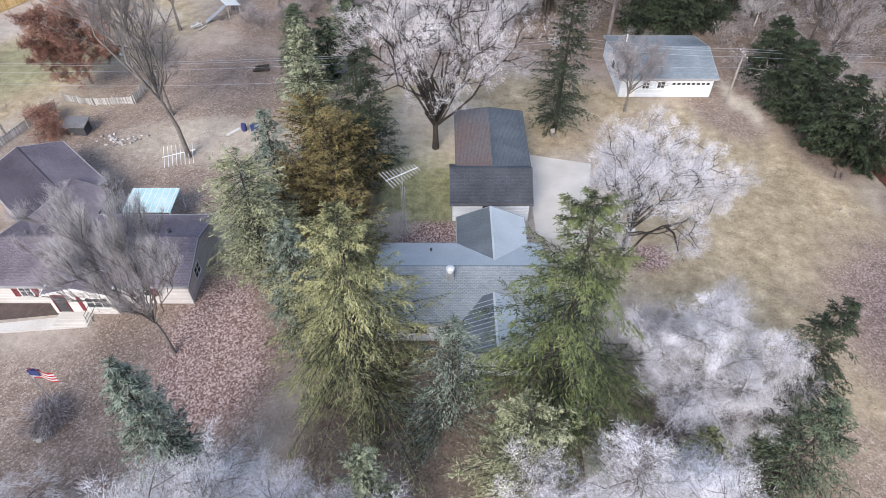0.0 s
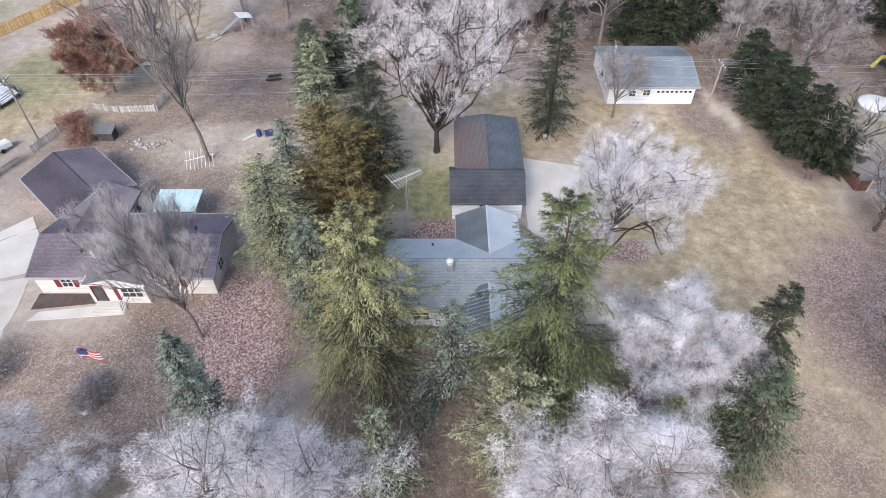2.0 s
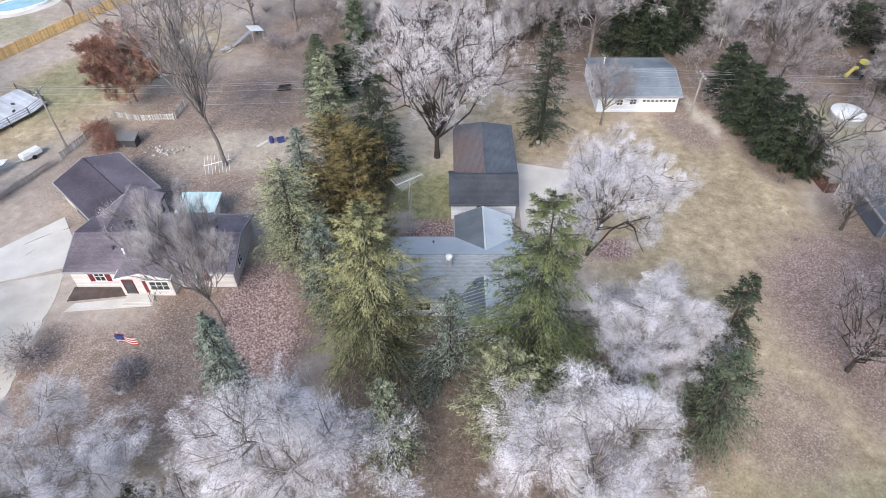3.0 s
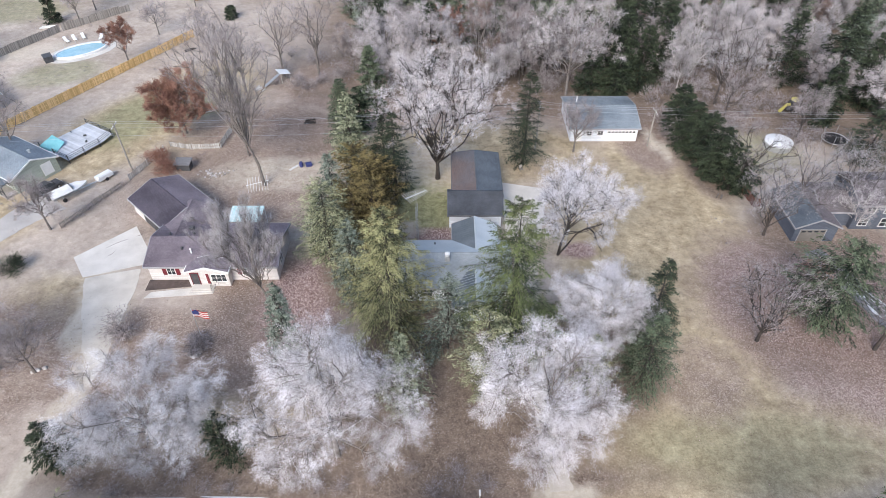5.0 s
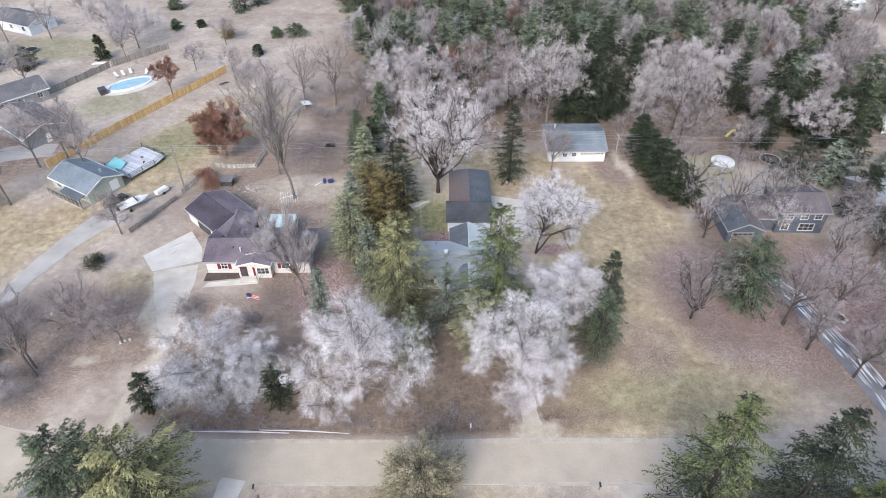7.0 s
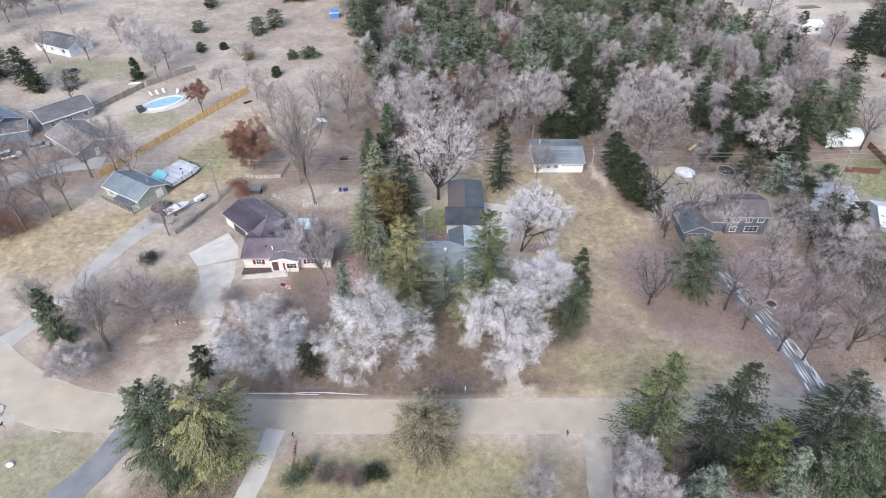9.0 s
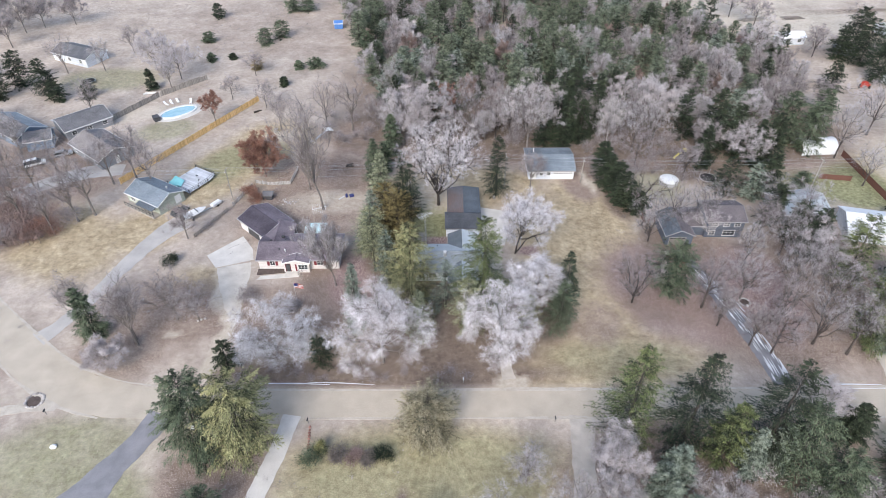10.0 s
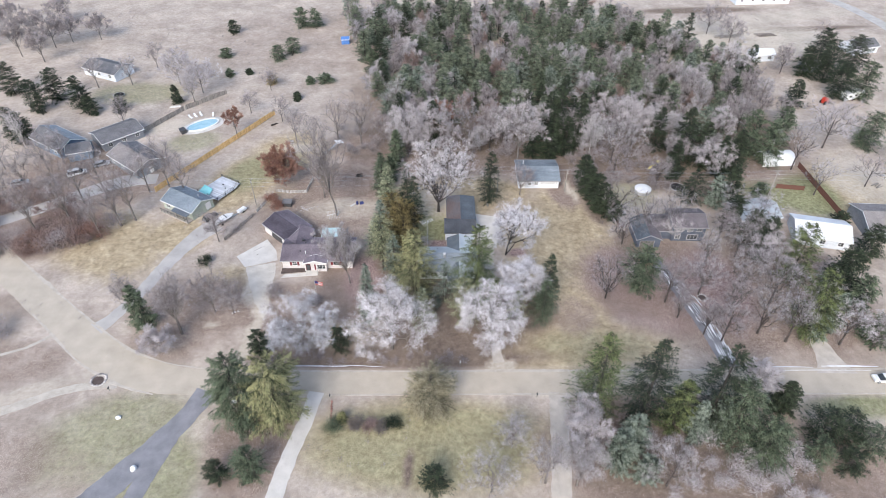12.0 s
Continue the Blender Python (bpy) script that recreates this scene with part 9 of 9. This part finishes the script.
broadleaf("bare_tree", -96.9, 68.2, 16.8, 6.1, 6.1, "grey bare tree beside the lane", TWIG_GREY, BARK, 232, limbs=9, second=5, third=5, twigs=15, long=0.7, width=0.03, fuzz=0.5, up=0.22, spread=54, vase=False, coarse=True)
broadleaf("bare_tree", -72.5, 65.3, 14.9, 4.9, 4.9, "bare tree on the winter lawn", TWIG, BARK, 233, limbs=12, second=6, third=6, twigs=18, long=0.65, width=0.019, fuzz=0.35, up=0.22, spread=54, vase=True, coarse=True)
broadleaf("bare_tree", -115.1, 83.1, 13.6, 4.9, 4.9, "grey bare tree beside the lane", TWIG_GREY, BARK, 234, limbs=9, second=5, third=5, twigs=15, long=0.7, width=0.03, fuzz=0.5, up=0.22, spread=54, vase=True, coarse=True)
broadleaf("bare_tree", -131.5, 80.1, 15.3, 6.1, 6.1, "bare tree beside the lane", TWIG, BARK, 235, limbs=9, second=5, third=5, twigs=15, long=0.7, width=0.03, fuzz=0.5, up=0.22, spread=54, vase=False, coarse=True)
broadleaf("bare_tree", -110.0, 151.7, 10.2, 4.9, 4.9, "bare tree in the dry field", TWIG, BARK, 236, limbs=9, second=5, third=5, twigs=15, long=0.7, width=0.03, fuzz=0.5, up=0.22, spread=54, vase=True, coarse=True)
broadleaf("bare_tree", -188.1, 192.4, 12.1, 7.3, 7.3, "brown bare tree in the dry field", TWIG, BARK, 237, limbs=11, second=5, third=5, twigs=56, long=0.65, width=0.045, fuzz=0.45, up=0.22, spread=54, vase=True, coarse=True)
broadleaf("bare_tree", -168.9, 199.0, 11.1, 7.3, 7.3, "brown bare tree in the dry field", TWIG, BARK, 238, limbs=11, second=5, third=5, twigs=56, long=0.65, width=0.045, fuzz=0.45, up=0.22, spread=54, vase=False, coarse=True)
broadleaf("bare_tree", -62.0, 132.3, 8.7, 3.7, 3.7, "bare tree in the dry field", TWIG, BARK, 239, limbs=9, second=5, third=5, twigs=15, long=0.7, width=0.03, fuzz=0.5, up=0.22, spread=54, vase=True, coarse=True)
broadleaf("bare_tree", -87.4, 123.5, 10.6, 4.9, 4.9, "grey bare tree in the dry field", TWIG_GREY, BARK, 240, limbs=9, second=5, third=5, twigs=15, long=0.7, width=0.03, fuzz=0.5, up=0.22, spread=54, vase=True, coarse=True)
broadleaf("bare_tree", -119.5, 60.1, 16.5, 6.1, 6.1, "bare tree beside the lane", TWIG, BARK, 241, limbs=9, second=5, third=5, twigs=15, long=0.7, width=0.03, fuzz=0.5, up=0.22, spread=54, vase=False, coarse=True)
broadleaf("bare_tree", -112.0, 71.1, 15.1, 6.1, 6.1, "bare tree beside the lane", TWIG, BARK, 242, limbs=9, second=5, third=5, twigs=15, long=0.7, width=0.03, fuzz=0.5, up=0.22, spread=54, vase=True, coarse=True)
broadleaf("bare_tree", -89.4, 47.7, 17.9, 4.9, 4.9, "bare tree beside the lane", TWIG, BARK, 243, limbs=9, second=5, third=5, twigs=15, long=0.7, width=0.03, fuzz=0.5, up=0.22, spread=54, vase=True, coarse=True)
broadleaf("bare_tree", -132.1, 93.1, 14.8, 3.7, 3.7, "white birch in the dry field", FROST_DIM, BARK_PALE, 244, limbs=11, second=6, third=4, twigs=10, long=0.65, width=0.042, fuzz=0.45, up=0.22, spread=60, vase=True, trunk=0.12, fork=0.1, coarse=True)
broadleaf("bare_tree", -53.5, 109.2, 9.4, 4.9, 4.9, "bare tree on the winter lawn", TWIG, BARK, 245, limbs=9, second=5, third=5, twigs=15, long=0.7, width=0.03, fuzz=0.5, up=0.22, spread=54, vase=True, coarse=True)
broadleaf("bare_tree", -18.3, 96.2, 10.1, 4.9, 4.9, "brown bare tree at the wood's edge", TWIG, BARK, 246, limbs=11, second=5, third=5, twigs=30, long=0.65, width=0.045, fuzz=0.45, up=0.22, spread=54, vase=True, coarse=True)
broadleaf("bare_tree", 16.4, 96.1, 14.9, 6.1, 6.1, "brown bare tree at the wood's edge", TWIG, BARK, 247, limbs=11, second=5, third=5, twigs=30, long=0.65, width=0.045, fuzz=0.45, up=0.22, spread=54, vase=False, coarse=True)
broadleaf("bare_tree", 156.2, 167.5, 11.7, 7.3, 7.3, "bare tree on the winter lawn", TWIG, BARK_MID, 248, limbs=9, second=5, third=5, twigs=15, long=0.7, width=0.03, fuzz=0.5, up=0.22, spread=54, vase=True, coarse=True)
broadleaf("bare_tree", 130.9, 146.2, 11.2, 6.1, 6.1, "brown bare tree on the winter lawn", TWIG, BARK_MID, 249, limbs=11, second=5, third=5, twigs=30, long=0.65, width=0.045, fuzz=0.45, up=0.22, spread=54, vase=True, coarse=True)
broadleaf("bare_tree", 123.9, 70.2, 11.5, 7.3, 7.3, "brown bare thicket tree on the winter lawn", TWIG, BARK_MID, 250, limbs=9, second=5, third=5, twigs=15, long=0.7, width=0.03, fuzz=0.5, up=0.22, spread=54, vase=False, coarse=True)
broadleaf("bare_tree", 136.9, 82.3, 11.8, 7.3, 7.3, "brown bare thicket tree on the winter lawn", TWIG, BARK_MID, 251, limbs=9, second=5, third=5, twigs=15, long=0.7, width=0.03, fuzz=0.5, up=0.22, spread=54, vase=True, coarse=True)
broadleaf("bare_tree", 22.5, 66.3, 10.5, 4.9, 4.9, "slim bare tree before the garage", TWIG, BARK, 252, limbs=12, second=6, third=6, twigs=18, long=0.65, width=0.019, fuzz=0.35, up=0.22, spread=54, vase=True, coarse=True)
shrub("shrub", -59.1, 36.9, 1.9, 2.2, "round dark juniper shrub on the winter lawn", GREEN_DARK, 253, n=2400, width=0.06)
shrub("shrub", -39.6, 26.3, 2.6, 2.6, "bare brown shrub on the lawn", TWIG, 254, n=2400, width=0.06)
shrub("shrub", -29.9, 23.9, 1.8, 1.2, "low bare shrub bed on the winter lawn", TWIG, 255, n=2400, width=0.06)
shrub("shrub", -21.0, -10.5, 2.3, 2.2, "green juniper shrub by the southern lawn", GREEN_MID, 256, n=2400, width=0.06)
shrub("shrub", -19.4, -9.0, 1.0, 2.6, "golden green upright shrub by the southern lawn", GREEN_OLIVE, 257, n=2400, width=0.06)
shrub("shrub", -16.7, -9.7, 1.7, 1.4, "leafless maroon shrub by the southern lawn", BARK, 258, n=2400, width=0.06)
shrub("shrub", -14.2, -10.3, 1.8, 1.3, "leafless maroon shrub by the southern lawn", RUST_DULL, 259, n=2400, width=0.06)
shrub("shrub", -11.9, -10.3, 1.7, 1.3, "leafless maroon shrub by the southern lawn", BARK, 260, n=2400, width=0.06)
shrub("shrub", -9.6, -10.1, 1.9, 1.6, "dark green juniper shrub by the southern lawn", GREEN_DARK, 261, n=2400, width=0.06)
shrub("shrub", -111.9, 45.5, 6.0, 4.5, "leafless brown thicket by the lane", TWIG, 262, n=2600, width=0.09)
shrub("shrub", -104.9, 43.2, 5.0, 4.0, "rusty thicket by the lane", RUST, 263, n=2600, width=0.09)
shrub("shrub", -97.6, 43.1, 5.0, 4.5, "leafless brown thicket by the lane", TWIG, 264, n=2600, width=0.09)
shrub("shrub", -91.8, 46.5, 5.0, 4.0, "rusty thicket by the lane", RUST, 265, n=2600, width=0.09)
shrub("shrub", -88.3, 52.5, 4.0, 3.5, "leafless brown thicket by the lane", TWIG, 266, n=2600, width=0.09)
shrub("shrub", -98.1, 14.2, 4.0, 3.0, "bare thicket by the road", TWIG, 267, n=2600, width=0.09)
shrub("shrub", -46.0, 60.5, 2.0, 2.0, "rusty shrub behind the house", RUST, 268, n=2400, width=0.06)
shrub("shrub", -48.2, 63.7, 2.2, 2.0, "rusty shrub behind the house", RUST, 269, n=2400, width=0.06)
shrub("shrub", 50.6, 36.0, 2.5, 2.0, "rusty shrub by the slate house", RUST, 270, n=2400, width=0.06)

def in_wood(x, y):
    """The wood's plan: between the field to the west and the open land to the north-east."""
    west = -16 - 0.24 * (y - 95)
    east = min(56 + 3.0 * (y - 86), 116) if y < 150 else 116 - 0.9 * (y - 150)
    return 86 < y < 205 and west < x < east and not (18 < x < 38 and y < 88)


wood_rng = np.random.default_rng(77)
YOUNG = dict(sprigs=8, fill=16, per=11, bare=0.0, whorls=13, width=0.16, tuft=0.42, droop=0.06, lift=0.45, jag=0.3)
wood_kinds = [
    conifer("pine_tree", -10.0, 118.0, 11.5, 3.9, "green pine in the wood", GREEN_WOOD, 501, round_top=0.35, **YOUNG),
    conifer("pine_tree", 5.0, 128.0, 10.5, 3.7, "pale green pine in the wood", GREEN_BLUE, 502, round_top=0.4, **YOUNG),
    conifer("spruce_tree", 42.0, 100.0, 14.0, 4.4, "dark spruce in the wood", GREEN_DARK, 503, **YOUNG),
    conifer("pine_tree", 30.0, 116.0, 10.5, 3.6, "dull green pine in the wood", GREEN_MID, 506, round_top=0.3, **YOUNG),
    broadleaf("bare_tree", 16.0, 112.0, 12.0, 4.0, 4.0, "brown bare tree in the wood", TWIG, BARK_DARK, 504, limbs=10, second=5, third=5, twigs=18, width=0.05, long=0.8, fuzz=0.5, low=0.05, coarse=True),
    broadleaf("bare_tree", 25.0, 100.0, 11.5, 4.0, 4.0, "grey bare tree in the wood", TWIG_GREY, BARK, 505, limbs=10, second=5, third=5, twigs=18, width=0.05, long=0.8, fuzz=0.5, low=0.05, coarse=True),
    broadleaf("rusty_oak", 60.0, 118.0, 10.0, 3.4, 3.4, "russet oak in the wood", RUST_DULL, BARK, 507, limbs=10, second=5, third=5, twigs=18, width=0.1, long=0.4, fuzz=0.5, coarse=True),
    broadleaf("bare_tree", 0.0, 100.0, 12.0, 4.4, 4.4, "pale frosted tree in the wood", FROST_DIM, BARK, 508, limbs=12, second=5, third=5, twigs=34, width=0.05, long=0.55, fuzz=0.55, clump=0.42, coarse=True),
]
placed = [(k.location.x, k.location.y) for k in wood_kinds]
while len(placed) < 470:
    x, y = wood_rng.uniform(-45, 116), wood_rng.uniform(86, 205)
    if not in_wood(x, y) or min(math.hypot(x - a, y - b) for a, b in placed) < 3.1:
        continue
    placed.append((x, y))
    piny = noise.noise(Vector((x * 0.03, y * 0.03, 4.0))) + (0.25 if y > 108 else -0.25)
    pick = wood_rng.random()
    if piny > 0:
        kind = 0 if pick < 0.34 else 1 if pick < 0.46 else 2 if pick < 0.5 else 3 if pick < 0.62 else 4 if pick < 0.76 else 5 if pick < 0.91 else 6
    else:
        kind = 4 if pick < 0.3 else 5 if pick < 0.55 else 7 if pick < 0.74 else 2 if pick < 0.82 else 6 if pick < 0.88 else 0
    again(wood_kinds[kind], x, y, wood_rng.uniform(0.75, 1.15), wood_rng.uniform(0, 360), wood_rng.uniform(0.85, 1.15))


# brush along the wood's edge and under the willows
brush = shrub("thicket_shrub", 44.0, 86.5, 2.0, 2.2, "leafless brown thicket at the wood's edge", TWIG, 901, n=700, width=0.05)
brush_rng = np.random.default_rng(12)
for q in range(70):
    x = brush_rng.uniform(-34, 92)
    y = 86 + abs(brush_rng.normal()) * 6 + (2 if x < 0 else 0)
    if 18 < x < 38 and y < 88:
        continue
    again(brush, x, y, brush_rng.uniform(0.6, 1.5), brush_rng.uniform(0, 360), brush_rng.uniform(0.7, 1.2))

for q in range(15):
    again(brush, -36 + 2.9 * q + brush_rng.uniform(-1, 1), brush_rng.uniform(4.9, 7.6), brush_rng.uniform(0.5, 0.9), brush_rng.uniform(0, 360), brush_rng.uniform(0.6, 1.0))
for q in range(26):
    x, y = brush_rng.uniform(39, 66), brush_rng.uniform(68, 87)
    again(brush, x, y, brush_rng.uniform(0.7, 1.5), brush_rng.uniform(0, 360), brush_rng.uniform(0.8, 1.4))
pale_brush = shrub("thicket_shrub", 43.0, -19.0, 1.8, 2.4, "pale frosted saplings over dark soil", FROST_DIM, 903, n=800, width=0.04, long=0.6)
for q in range(34):
    x, y = brush_rng.uniform(38, 66), brush_rng.uniform(-27, -13)
    again(pale_brush, x, y, brush_rng.uniform(0.6, 1.3), brush_rng.uniform(0, 360), brush_rng.uniform(0.8, 1.3))
rust_brush = shrub("thicket_shrub", -96.0, 48.0, 2.4, 2.6, "dull russet thicket beside the lane", RUST_DULL, 902, n=900, width=0.08)
for q in range(44):
    u, w = brush_rng.random(2)
    x, y = -88 - 36 * u - 10 * w, 42 + 26 * w - 4 * u
    again(rust_brush, x, y, brush_rng.uniform(0.8, 1.7), brush_rng.uniform(0, 360), brush_rng.uniform(0.7, 1.3))

for q in range(8):
    u, w = brush_rng.random(2)
    again(wood_kinds[6], -89 - 34 * u - 8 * w, 43 + 22 * w - 3 * u, brush_rng.uniform(0.38, 0.62), brush_rng.uniform(0, 360), 0.9)

for q in range(9):
    u = (q + brush_rng.random()) / 9
    again(brush, -56.9 + 5.6 * u, 45.6 + 11.6 * u, brush_rng.uniform(0.35, 0.6), brush_rng.uniform(0, 360), 0.8)

# single fallen leaves, thickest where the litter lies
leaf_rng = np.random.default_rng(21)
for name, want, mat, label in (("litter", 90000, LEAVES, "brown and pale fallen leaves on the lawns"), ("red", 26000, LEAVES_RED, "reddish fallen leaves under the trees")):
    x, y = leaf_rng.uniform(-70, 100, want * 6), leaf_rng.uniform(-30, 78, want * 6)
    i, j = np.clip(np.searchsorted(xs, x), 0, nx - 1), np.clip(np.searchsorted(ys, y), 0, ny - 1)
    keep = leaf_rng.random(len(x)) < cover_layers[name][j, i] ** 1.5 + 0.02
    x, y = x[keep][:want], y[keep][:want]
    p = np.stack([x, y, np.full(len(x), 0.0)], 1)
    d = unit(leaf_rng.normal(size=p.shape) * [1, 1, 0.25])
    v, t = blades(p, d, leaf_rng.uniform(0.07, 0.17, len(p)), leaf_rng.uniform(0.06, 0.14, len(p)), leaf_rng)
    v[:, 2] = np.abs(v[:, 2]) * 0.35 + 0.004
    tagged(new("fallen_leaves", fast_mesh("fallen_leaves", v, t, mat)), label, "leaves", kind="stuff")

# dry weeds and seedlings over the field and rough lawns
weed_rng = np.random.default_rng(9)
spots = []
while len(spots) < 1500:
    x, y = weed_rng.uniform(-150, 150), weed_rng.uniform(-30, 212)
    if noise.noise(Vector((x * 0.04, y * 0.04, 1.0))) < 0.02 or in_wood(x, y) or abs(y) < 6 or (-58 < x < 40 and 3 < y < 64) or (-82 < x < 100 and -6 < y < 30):
        continue
    spots.append((x, y, 0.0))
spots = np.array(spots)
count = 14
size = weed_rng.uniform(0.15, 0.6, len(spots))
p = np.repeat(spots, count, axis=0) + weed_rng.normal(size=(len(spots) * count, 3)) * [0.3, 0.3, 0.0]
d = unit(weed_rng.normal(size=p.shape) * [0.6, 0.6, 0.0] + [0, 0, 1.0])
weeds = new("dry_weeds", fast_mesh("dry_weeds", *blades(p, d, np.repeat(size, count) * weed_rng.uniform(0.5, 1.3, len(p)), np.full(len(p), 0.07), weed_rng), TWIG, weed_rng.uniform(0.2, 0.8, len(p))))
tagged(weeds, "scattered tufts of dry brown weeds", "weeds", kind="stuff")
